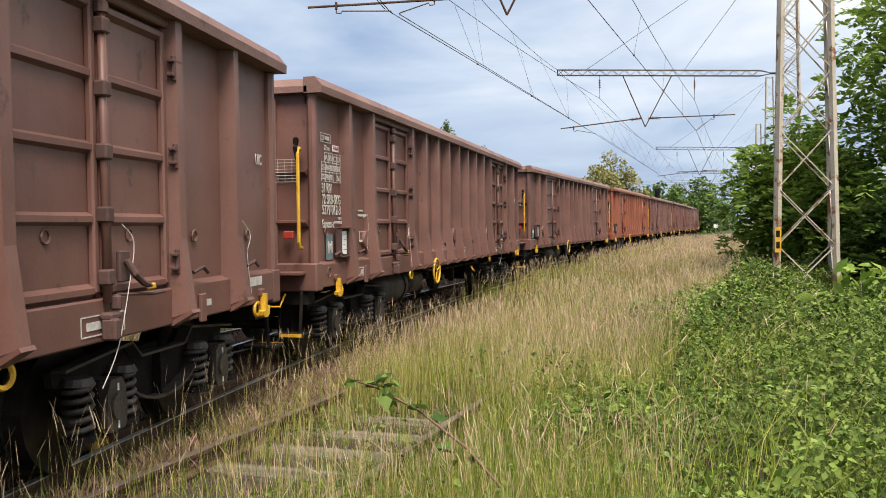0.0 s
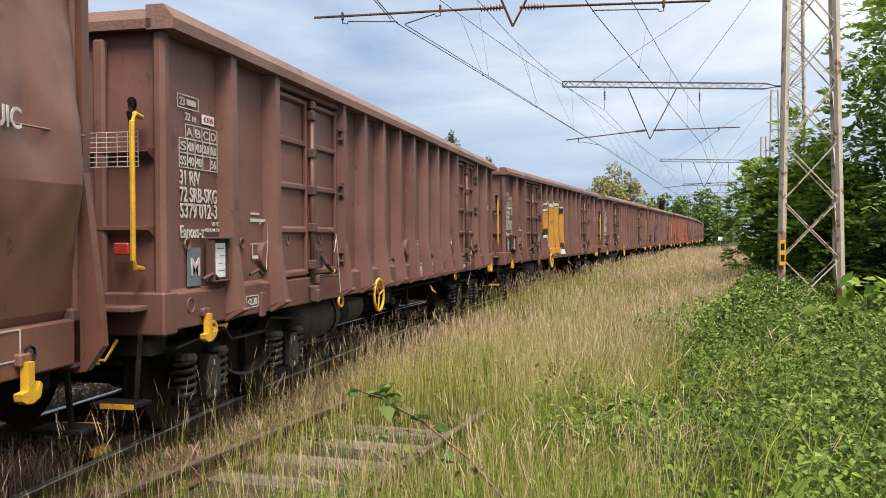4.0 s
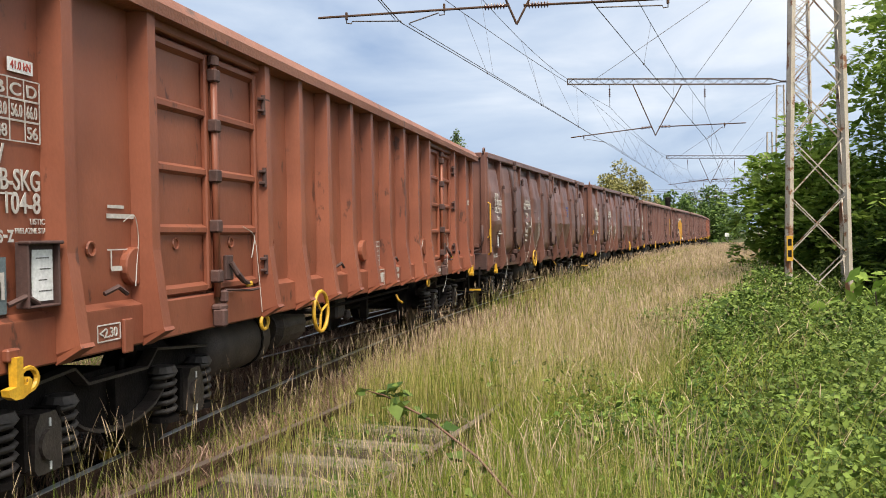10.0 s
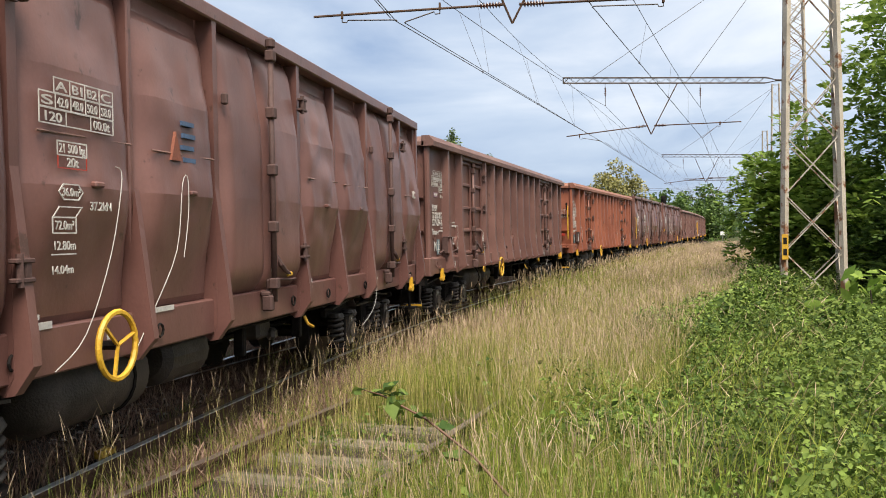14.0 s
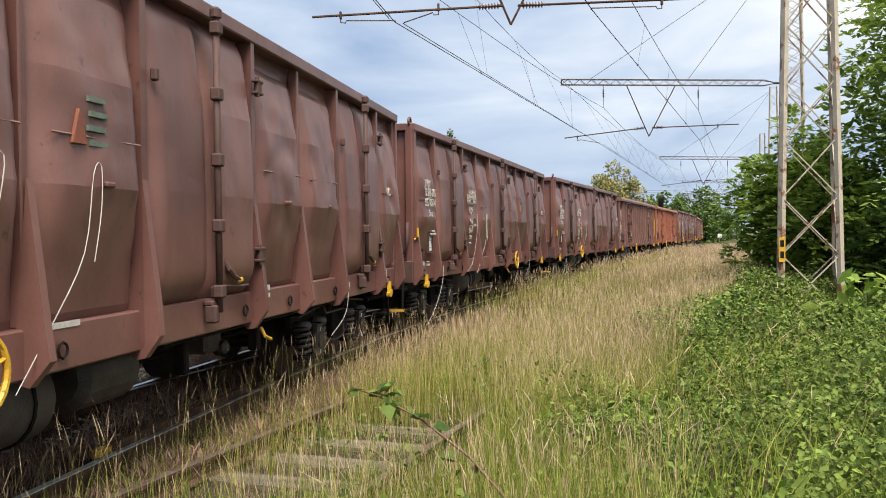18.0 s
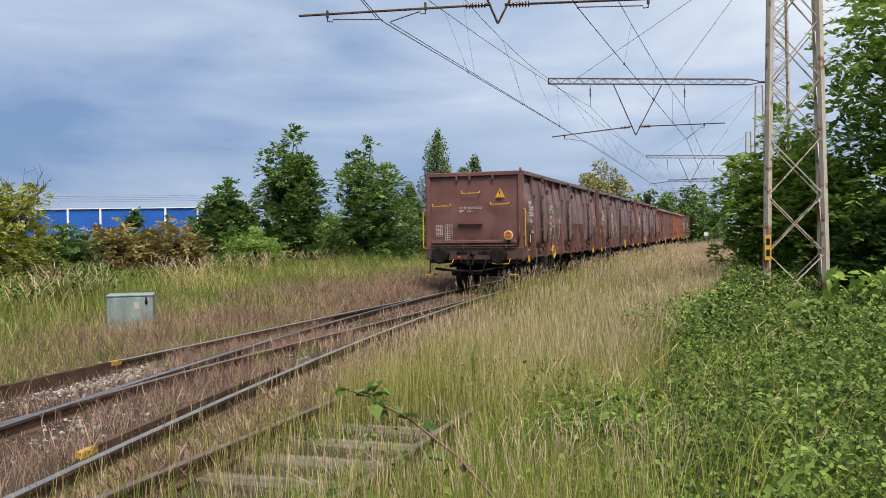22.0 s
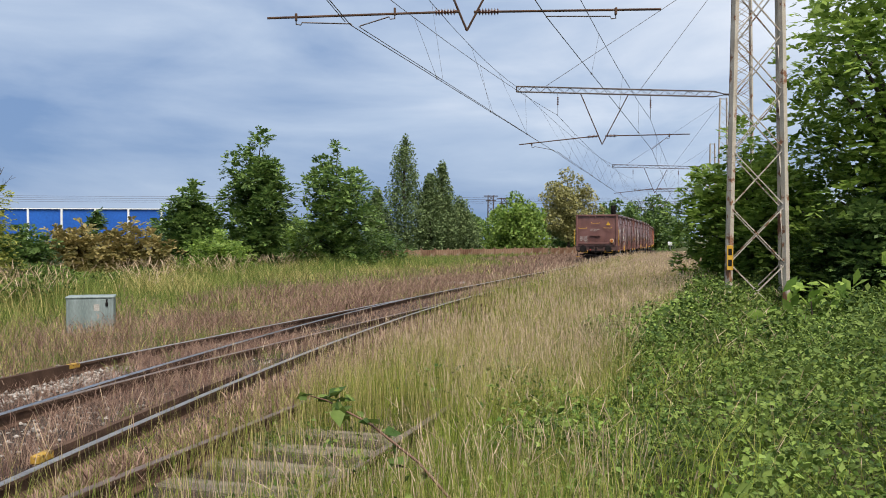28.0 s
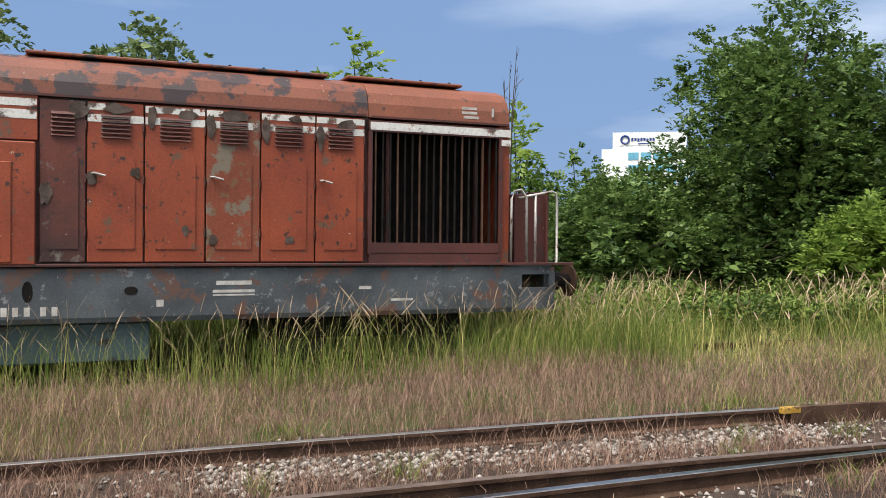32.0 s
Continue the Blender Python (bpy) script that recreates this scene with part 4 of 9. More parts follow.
    keep = patches(x, y, rng, 0.45, 0.5) > -0.25
    x, y = x[keep], y[keep]
    mound = 0.66 + 0.28 * np.sin(x * 1.1 + np.sin(y)) * np.sin(y * 0.8 + np.sin(x * 0.7)) + 0.1 * np.sin(x * 2.9) * np.sin(y * 2.5)
    zz = ground_z(x, y) + mound * (1 - rng.random(len(x)) ** 1.8 * 0.8)
    stuff("undergrowth", leaf_mesh("undergrowth", np.stack([x, y, zz], 1), 0.06, rng, M_BRAMBLE, up=0.6), "leafy bramble undergrowth at the foot of the hedge", "brambles")
    # short trodden grass round the place where the path ends
    x, y = rng.uniform(-3.4, 9, 42000), rng.uniform(-9, 4.6, 42000)
    keep = (side(LINE_A, x, y) > 1.5) & (patches(x, y, rng, 0.8, 0.6) > -1.2)
    x, y = x[keep], y[keep]
    h = rng.uniform(0.04, 0.16, len(x)) * (1 + 0.5 * np.sin(x * 1.1) * np.sin(y * 0.9))
    lime = rng.random(len(x)) < 0.7
    for pick, m, nm, lb in ((lime, M_VERGE, "trodden_grass", "short trodden green grass"), (~lime, M_STRAW, "trodden_straw", "short trodden dry grass")):
        stuff(nm, blades(nm, x[pick], y[pick], ground_z(x[pick], y[pick]) - 0.01, h[pick], np.full(pick.sum(), 0.007), rng.uniform(0.2, 1.0, pick.sum()), m, rng), lb)
    # weeds between the sleepers and at the grass edge
    x, y = scatter(rng, 9000, 3.2, 9, right_of(LINE_A, 1.2), lambda y: bramble_edge(y), 1.0)
    keep = patches(x, y, rng, 1.6, 0.3) > 0.55
    x, y = x[keep], y[keep]
    stuff("weeds", leaf_mesh("weeds", np.stack([x, y, ground_z(x, y) + rng.uniform(0.0, 0.16, len(x))], 1), 0.035, rng, M_BRAMBLE, up=0.8), "small leafy weeds between the sleepers", "weeds")
    # fresh grass along the near rail of the disused track and between its sleepers
    x, y = scatter(rng, 26000, 3.6, 12, right_of(LINE_C, -1.75), right_of(LINE_C, 1.2), 1.2)
    c = side(LINE_C, x, y)
    keep = (patches(x, y, rng, 2.2, 0.4) > np.where(c < -0.35, -0.5, 0.45)) & (abs(c + 0.7525) > 0.09)
    x, y, c = x[keep], y[keep], c[keep]
    h = rng.uniform(0.07, 0.24, len(x)) * np.where(c < -0.62, 1.0, 0.75)
    stuff("fresh_grass", blades("fresh_grass", x, y, ground_z(x, y) - 0.01, h, np.full(len(x), 0.0055), rng.uniform(0.10, 0.55, len(x)), M_GRASS, rng), "fresh green grass beside the disused rail")
    # a thick tuft of yellowing stems at that rail
    x, y = [], []
    for cx, cy, n in ((-1.48, 6.85, 70), (-1.25, 7.35, 60), (-0.95, 7.9, 60)):
        x, y = np.append(x, rng.normal(cx, 0.13, n)), np.append(y, rng.normal(cy, 0.16, n))
    stuff("grass_tuft", blades("grass_tuft", x, y, ground_z(x, y) - 0.01, rng.uniform(0.35, 0.85, len(x)), np.full(len(x), 0.0045), rng.uniform(0.04, 0.3, len(x)), M_STRAW, rng), "thick tuft of tall yellow-green grass at the rail")


build_grass()


# ---- trees ----
# leaflet length, stalk length, pairs and droop of each kind's leaves
LEAVES = {"ash_tree": (0.145, 0.34, 4, 0.35), "walnut_tree": (0.20, 0.34, 3, 0.4), "acacia_tree": (0.115, 0.27, 4, 0.35), "sumac_bush": (0.17, 0.46, 5, 0.6), "shrub": (0.15, 0.25, 3, 0.3), "tree": (0.22, 0.34, 3, 0.35), "willow_tree": (0.3, 0.5, 4, 0.9)}


def crown_clumps(shape, zt, spread, low, clumps, rng):
    """Where the clumps of a crown sit, and how wide they are."""
    cs, rs = [], []
    if shape == "cone":
        levels = max(4, clumps // 7)
        for i in range(levels):
            f = low + (0.95 - low) * (i + 0.5) / levels
            r = spread * (1.03 - f) ** 0.75
            boughs = 3 if i > levels - 3 else 4
            for j in range(boughs):
                a = j * math.tau / boughs + i * 1.1 + rng.uniform(-0.35, 0.35)
                q = r * rng.uniform(0.6, 1.2)
                for g in (0.45, 0.85):
                    cs.append((q * g * math.cos(a), q * g * math.sin(a), f * zt + (0.03 - 0.05 * g) * zt + rng.normal(0, 0.012) * zt))
                    rs.append(max(0.17, spread * (0.26 - 0.11 * f)) * rng.uniform(0.7, 1.3))
        cs.append((0, 0, zt * 0.97))
        rs.append(spread * 0.12)
    elif shape == "column":
        for k in range(clumps):
            f = low + (0.97 - low) * (k + 0.5) / clumps
            r = spread * max(0.10, min(1.0, 0.45 + f * 1.6) * min(1.0, (1.03 - f) * 1.55))
            a, q = k * 2.39996 + rng.uniform(-0.4, 0.4), 0.8 * r * math.sqrt(rng.uniform(0.15, 1.0))
            cs.append((q * math.cos(a), q * math.sin(a), f * zt + rng.normal(0, 0.02) * zt))
            rs.append(rng.uniform(0.6, 1.25) * spread * 0.5 * float(np.interp(f, [0, 0.5, 1], [1, 0.9, 0.4])))
    else:
        n = 4 + clumps // 10
        for j in range(n):
            a = j * 2.39996 + rng.uniform(-0.3, 0.3)
            off = 0.0 if j == 0 else spread * rng.uniform(0.32, 0.66)
            top = zt * (1.0 if j == 0 else (1 - 0.30 * (off / spread) ** 1.2) * rng.uniform(0.84, 1.0))
            r0 = spread * rng.uniform(0.38, 0.52) * (1.15 if j == 0 else 1.0)
            for k in range(max(4, clumps * 2 // n)):
                f = low + (0.98 - low) * (k + 0.5) / max(4, clumps * 2 // n)
                r = r0 * max(0.1, math.sin(math.pi * (0.2 + 0.78 * f)) ** 0.7)
                b, q = k * 2.39996 + j + rng.uniform(-0.4, 0.4), r * math.sqrt(rng.uniform(0.1, 1.0))
                lean = min(1.0, 0.45 + 0.75 * f)
                cs.append((off * lean * math.cos(a) + q * math.cos(b), off * lean * math.sin(a) + q * math.sin(b), f * top))
                rs.append(r0 * rng.uniform(0.42, 0.75) * float(np.interp(f, [0, 0.6, 1], [1.15, 1.0, 0.68])))
    return np.array(cs), np.array(rs)


def build_tree(name, x, y, height, spread, leaves, size, material, label, shape="broad", trunk=0.12, low=0.15, clumps=40, seed=0, category="tree", base_z=None):
    rng = np.random.default_rng(seed + 100)
    z0 = float(ground_z(x, y)) - 0.1 if base_z is None else base_z
    t = thing(name, label, category, m=pose(x, y, z0, 0, 0, seed * 37.0))
    zt = height - z0
    bm = bmesh.new()
    top = zt * (0.9 if shape != "broad" else 0.7)
    tube(bm, [(0.06 * math.sin(k * 1.3) * k / 3, 0.05 * math.cos(k * 1.7) * k / 3, top * k / 5) for k in range(6)], [trunk * (1 - 0.16 * k) for k in range(6)], 7)
    part("trunk", bm, M_BARK, t)
    cs, rs = crown_clumps(shape, zt, spread, low, clumps, rng)
    clumps = len(cs)
    limbs = bmesh.new()
    for c in cs[:: max(1, clumps // 24)]:
        zb = max(0.08 * zt, c[2] * 0.62)
        tube(limbs, [(0, 0, zb), (c[0] * 0.5, c[1] * 0.5, zb + (c[2] - zb) * 0.6), tuple(c)], [trunk * 0.42, trunk * 0.25, trunk * 0.08], 5)
    part("branch_work", limbs, M_BARK, t)
    share = rs**1.6
    kind = LEAVES.get(name) if size < 0.19 or name == "willow_tree" else None
    n = leaves // (2 * kind[2]) if kind else leaves
    i = rng.choice(clumps, n, p=share / share.sum())
    d = rng.normal(size=(n, 3))
    d /= np.linalg.norm(d, axis=1)[:, None]
    rad = rs[i] * rng.uniform(0.25, 1.0, n) ** 0.6
    flat = np.array([1, 1, 0.5]) if shape == "cone" else np.array([0.8, 0.8, 1.7]) if shape == "column" else np.array([1, 1, 0.85])
    p = cs[i] + d * rad[:, None] * flat
    p[:, 2] = np.maximum(p[:, 2], 0.05)
    if kind:
        outward = p * np.array([1, 1, 0]) / (np.linalg.norm(p[:, :2], axis=1)[:, None] + 0.3)
        way = d * 0.8 + outward * 0.5 + np.array([0, 0, 0.1 if shape == "cone" else 0.42]) + rng.normal(0, 0.25, (n, 3))
        me = frond_mesh("crown", p, way, kind[1], kind[0], kind[2], rng, material, kind[3])
        # older, larger leaves deep in the crown
        j = rng.integers(0, clumps, max(120, leaves // {"tree": 30, "walnut_tree": 40}.get(name, 12)))
        e = rng.normal(size=(len(j), 3))
        e *= (rs[j] * rng.uniform(0.1, 0.7, len(j)) / np.linalg.norm(e, axis=1))[:, None]
        q = cs[j] * np.array([0.93, 0.93, 0.985]) + e * flat
        q[:, 2] = np.maximum(q[:, 2], 0.05)
        inner = new("inner_leaves", leaf_mesh("inner_leaves", q, kind[0] * 1.1, rng, material, up=0.5, long=1.5))
        inner.parent = t
    else:
        me = leaf_mesh("crown", p, size, rng, material, up=0.5)
    ob = new("crown", me)
    ob.parent = t
    return t


def bare_branches(x, y, height, n, seed, reach=0.5, name="dead_tree", label="bare dead branches above the hedge"):
    """Leafless branches that fork twice."""
    rng = np.random.default_rng(seed)
    t = thing(name, label, "dead branches", m=pose(x, y, float(ground_z(x, y)) - 0.05))
    part("trunk", tube(bmesh.new(), [(0, 0, 0), (0.03, 0.02, height * 0.3), (0.0, 0.05, height * 0.55)], [0.045, 0.035, 0.022], 6), M_BARK, t)
    for k in range(n):
        a = k * 2.39996
        z = height * rng.uniform(0.3, 0.55)
        tip = Vector((reach * height * 0.5 * rng.uniform(0.4, 1) * math.cos(a), reach * height * 0.5 * rng.uniform(0.4, 1) * math.sin(a), height * rng.uniform(0.75, 1.0)))
        mid = Vector((tip.x * 0.45, tip.y * 0.45, z + (tip.z - z) * 0.6))
        bm = tube(bmesh.new(), [(0, 0.03, z), mid, tip], [0.017, 0.011, 0.004], 5)
        for j in range(4):
            q = mid.lerp(tip, 0.2 + 0.2 * j)
            tube(bm, [q, q + Vector((rng.normal(0, 0.14), rng.normal(0, 0.14), rng.uniform(0.08, 0.3)))], [0.006, 0.003], 4)
        part("branch", bm, M_BARK, t)


def build_trees():
    B = build_tree
    # hedge and trees left of the tracks
    B("ash_tree", -15.3, 20.0, 8.6, 3.7, 84000, 0.085, M_LEAFD, "large dark green ash tree behind the verge", "broad", 0.22, 0.10, 70, 1)
    B("ash_tree", -12.8, 20.8, 5.2, 1.9, 26000, 0.085, M_LEAFD, "dark green ash tree beside a larger one", "broad", 0.14, 0.1, 30, 2)
    B("shrub", -16.6, 15.0, 3.3, 2.6, 26000, 0.09, M_LEAFD, "dense dark green hedge shrub", "broad", 0.08, 0.02, 34, 3, "shrub")
    B("shrub", -18.2, 18.6, 4.3, 2.8, 22000, 0.10, M_LEAFD, "tall dense dark green hedge shrub", "broad", 0.08, 0.02, 34, 4, "shrub")
    B("shrub", -20.8, 17.2, 4.5, 2.6, 15000, 0.10, M_LEAFD, "tall dense dark green hedge shrub", "broad", 0.08, 0.02, 34, 14, "shrub")
    B("shrub", -11.6, 17.6, 2.6, 1.5, 17000, 0.08, M_LEAF, "rounded mid green shrub at the verge", "broad", 0.06, 0.02, 24, 5, "shrub")
    B("acacia_tree", -12.3, 24.5, 3.7, 1.9, 20000, 0.09, M_LEAFY, "yellow-green acacia with pale new leaves", "broad", 0.09, 0.04, 30, 6)
    bare_branches(-11.6, 25.0, 4.1, 11, 3, 0.6)
    B("shrub", -11.9, 28.2, 2.0, 1.3, 9000, 0.09, M_LEAFD, "dark green hedge shrub", "broad", 0.06, 0.02, 22, 7, "shrub")
    B("sumac_bush", -11.2, 31.5, 2.25, 1.5, 9000, 0.10, M_LEAFR, "reddish olive sumac bush", "broad", 0.06, 0.02, 22, 8, "bush")
    B("sumac_bush", -9.9, 33.3, 2.3, 1.5, 9000, 0.10, M_LEAFR, "reddish olive sumac bush", "broad", 0.06, 0.02, 22, 9, "bush")
    B("shrub", -12.2, 36.5, 2.9, 1.0, 5000, 0.10, M_LEAFD, "slender green shrub before the blue hall", "cone", 0.05, 0.05, 16, 10, "shrub")
    B("tree", -9.7, 42.5, 4.5, 1.6, 14000, 0.10, M_HEDGE, "round-headed green tree in the hedgerow", "broad", 0.1, 0.05, 34, 11)
    B("tree", -6.9, 44.0, 7.2, 2.0, 20000, 0.10, M_HEDGE, "pointed green tree with spreading boughs", "broad", 0.13, 0.05, 40, 15)
    B("tree", -3.2, 46.6, 6.9, 2.3, 15000, 0.10, M_HEDGE, "broad green tree with layered boughs", "broad", 0.13, 0.06, 40, 13)
    for i, (x, y, h, s, m) in enumerate(((-13.8, 33, 1.9, 1.8, M_LEAFD), (-7.6, 37.5, 1.9, 1.5, M_LEAF), (-10.6, 46, 2.6, 2.0, M_LEAFD), (-5.0, 48, 2.8, 2.2, M_LEAF), (-1.2, 50, 2.4, 2.0, M_LEAFD), (-8.0, 41, 1.8, 1.6, M_LEAF), (-13.2, 19.0, 2.2, 1.6, M_LEAFD), (-14.4, 17.0, 2.5, 1.7, M_LEAFD), (-19.5, 13.0, 2.7, 2.0, M_LEAFD))):
        B("shrub", x, y, h, s, 7000, 0.10, m, "dense green shrub filling the hedgerow", "broad", 0.05, 0.02, 20, 70 + i, "shrub")
    for i, (x, y, h, s) in enumerate(((0.8, 82, 11.2, 2.7), (4.4, 84, 9.0, 2.0), (3.2, 82, 7.8, 1.7), (-1.8, 83, 6.4, 1.8), (6.4, 86, 5.4, 2.2))):
        B("poplar_tree", x, y, h, s, 12000, 0.14, M_LEAFP, "slender upright poplar behind the fence", "column", 0.13, 0.03, 56, 20 + i)
    B("walnut_tree", 13.0, 92, 6.4, 4.6, 14000, 0.22, M_LEAF, "wide green walnut tree behind the fence", "broad", 0.16, 0.03, 40, 30)
    B("acacia_tree", 20.5, 103, 10.0, 4.4, 9000, 0.2, M_OLIVE, "airy acacia with pale olive foliage", "broad", 0.2, 0.3, 34, 31)
    for i, (x, y, h, s) in enumerate(((38, 150, 8.5, 6), (46, 158, 9.5, 7), (30, 150, 6, 5), (58, 190, 8, 8), (-30, 130, 6, 7), (-14, 110, 4.6, 6), (8, 118, 5.5, 6))):
        B("tree", x, y, h, s, 5000, 0.4, M_LEAFD, "distant dark green tree beyond the line", "broad", 0.2, 0.02, 26, 40 + i)
    # right of the tracks, behind the mast
    B("walnut_tree", 9.0, 21.6, 4.4, 1.8, 17000, 0.13, M_WALNUT, "leafy green walnut tree behind the lattice mast", "broad", 0.12, 0.04, 40, 50)
    B("walnut_tree", 11.1, 18.6, 10.4, 3.0, 27000, 0.12, M_WALNUT, "tall dense walnut tree beside the mast", "broad", 0.2, 0.05, 64, 51)
    B("walnut_tree", 11.2, 26.0, 4.2, 2.0, 15000, 0.14, M_WALNUT, "leafy green walnut tree in the thicket", "broad", 0.12, 0.02, 34, 52)
    B("walnut_tree", 14.9, 34.0, 4.4, 2.2, 14000, 0.15, M_LEAF, "leafy green tree in the thicket along the line", "broad", 0.12, 0.02, 34, 53)
    B("shrub", 9.6, 17.2, 2.6, 1.5, 18000, 0.12, M_LEAFD, "dark shrub under the walnut trees", "broad", 0.08, 0.02, 30, 54, "shrub")
    B("shrub", 12.4, 14.6, 3.4, 2.4, 20000, 0.12, M_LEAFD, "dark shrub at the edge of the walnut trees", "broad", 0.08, 0.02, 30, 55, "shrub")
    B("shrub", 20.0, 52.0, 2.2, 1.6, 5000, 0.14, M_LEAF, "low green shrub beside the line", "broad", 0.06, 0.02, 20, 56, "shrub")
    B("shrub", 25.5, 66.0, 2.2, 2.0, 5000, 0.16, M_LEAFY, "low yellow-green shrub beside the line", "broad", 0.06, 0.02, 20, 57, "shrub")
    # behind the locomotive
    B("tree", -22.5, 16.2, 6.0, 1.7, 2600, 0.12, M_LEAF, "young feathery green tree behind the locomotive", "broad", 0.07, 0.35, 18, 60)
    B("tree", -23.5, 11.1, 7.8, 1.5, 4000, 0.15, M_LEAF, "tall thin tree behind the locomotive", "broad", 0.09, 0.5, 22, 61)
    B("willow_tree", -38, 8.5, 11.2, 4.2, 12000, 0.16, M_LEAFP, "pale willow tree beyond the locomotive", "broad", 0.2, 0.2, 34, 62)
    B("willow_tree", -38, 2.0, 11.0, 4.0, 12000, 0.16, M_LEAFP, "pale willow tree beyond the locomotive", "broad", 0.2, 0.2, 34, 63)
    bare_branches(-13.2, 9.15, 5.5, 5, 8, 0.09, "dead_sapling", "thin bare dead sapling behind the locomotive")


build_trees()
# ---- wagons ----
# local x runs ahead along the track, y to the left; the footpath side is -y; z from the rail head
def ruled_grid(us, vs, t, place):
    """Thin painted ruling in one piece: lines at us and vs, t wide; place maps (u, v) to a point."""
    bm = bmesh.new()
    cu, cv = [c + d for c in us for d in (-t / 2, t / 2)], [c + d for c in vs for d in (-t / 2, t / 2)]
    grid = [[bm.verts.new(place(u, v)) for v in cv] for u in cu]
    for i in range(len(cu) - 1):
        for j in range(len(cv) - 1):
            if i % 2 == 0 or j % 2 == 0:
                bm.faces.new((grid[i][j], grid[i + 1][j], grid[i + 1][j + 1], grid[i][j + 1]))
    bmesh.ops.delete(bm, geom=[v for v in bm.verts if not v.link_faces], context="VERTS")
    return bm


def dented_panel(x0, x1, z0, z1, y, bulge, seed, nu=7, nv=12, dent=0.018, pillow=False, recess=0.0):
    """A side sheet between two posts, pushed outwards by loads into flat facets, with dents. pillow: rounded edges, as on a door."""
    bm = bmesh.new()
    rows = []
    for j in range(nv + 1):
        row = []
        for i in range(nu + 1):
            u, v = i / nu, j / nv
            if pillow:
                u = 0.5 - 0.5 * math.cos(math.pi * u)
                v = 0.5 - 0.5 * math.cos(math.pi * v)
            p = Vector((x0 + (x1 - x0) * u, 0, z0 + (z1 - z0) * v))
            if pillow:
                f = min(1.0, 9 * min(u, 1 - u)) ** 0.6 * min(1.0, 14 * min(v, 1 - v)) ** 0.6
                g = 0.35 + 0.65 * float(np.interp(v, [0, 0.12, 0.3796, 0.6773, 1], [0.55, 0.88, 1.0, 0.80, 0.1]))
            else:
                f = min(1.0, 7 * min(u, 1 - u)) ** 0.7
                g = float(np.interp(v, [0, 0.0334, 11 / 30, 20 / 30, 0.9, 0.9334, 1], [0.0, 0.26, 1.0, 0.74, 0.26, 0.05, 0.0]))
            d = noise.noise(Vector((p.x * 2.1 + seed * 7.3, seed * 3.1, p.z * 2.4))) * dent + noise.noise(Vector((p.x * 5 + seed, 9.1, p.z * 5))) * dent * 0.6
            if dent > 0.02:
                # loads have pushed creases into the sheet, mostly above the middle
                d += (0.35 - abs(noise.noise(Vector((p.x * 2.7 + p.z * 1.1 + seed * 5.7, 4.4, p.z * 1.6))))) ** 3 * dent * 14 * (0.3 + 1.2 * v) * (0.6 + noise.noise(Vector((p.x * 1.3, seed, p.z))))
            edge = min(1.0, 5 * min(u, 1 - u, v, 1 - v))
            inset = recess * max(0.0, (v - 0.88) / 0.12)
            row.append(bm.verts.new((p.x, y - bulge * f * g - d * edge + inset, p.z)))
        rows.append(row)
    for j in range(nv):
        for i in range(nu):
            bm.faces.new((rows[j][i], rows[j][i + 1], rows[j + 1][i + 1], rows[j + 1][i]))
    if nv in (26, 30):
        # sharp bends across the sheet
        for e in bm.edges:
            a, b = e.verts
            for j in (11, 16) if pillow else (1, 11, 20, 27, 28):
                if a in rows[j] and b in rows[j]:
                    e.smooth = False
    return bm


def end_panel(x, y0, y1, z0, z1, seed, out=-1):
    bm = dented_panel(y0, y1, z0, z1, 0, 0.03, seed, 12, 12, 0.03)
    for v in bm.verts:
        v.co = Vector((x - out * v.co.y, v.co.x * (1 if out < 0 else 1), v.co.z))
    bmesh.ops.recalc_face_normals(bm, faces=bm.faces)
    return bm


def springs(bm, x, y, z0, z1, r, turns=5):
    pts = [(x + r * math.cos(k * math.tau / 8), y + r * math.sin(k * math.tau / 8), z0 + (z1 - z0) * k / (turns * 8)) for k in range(turns * 8 + 1)]
    return tube(bm, pts, 0.022, 5)


WHEELSETS = {}


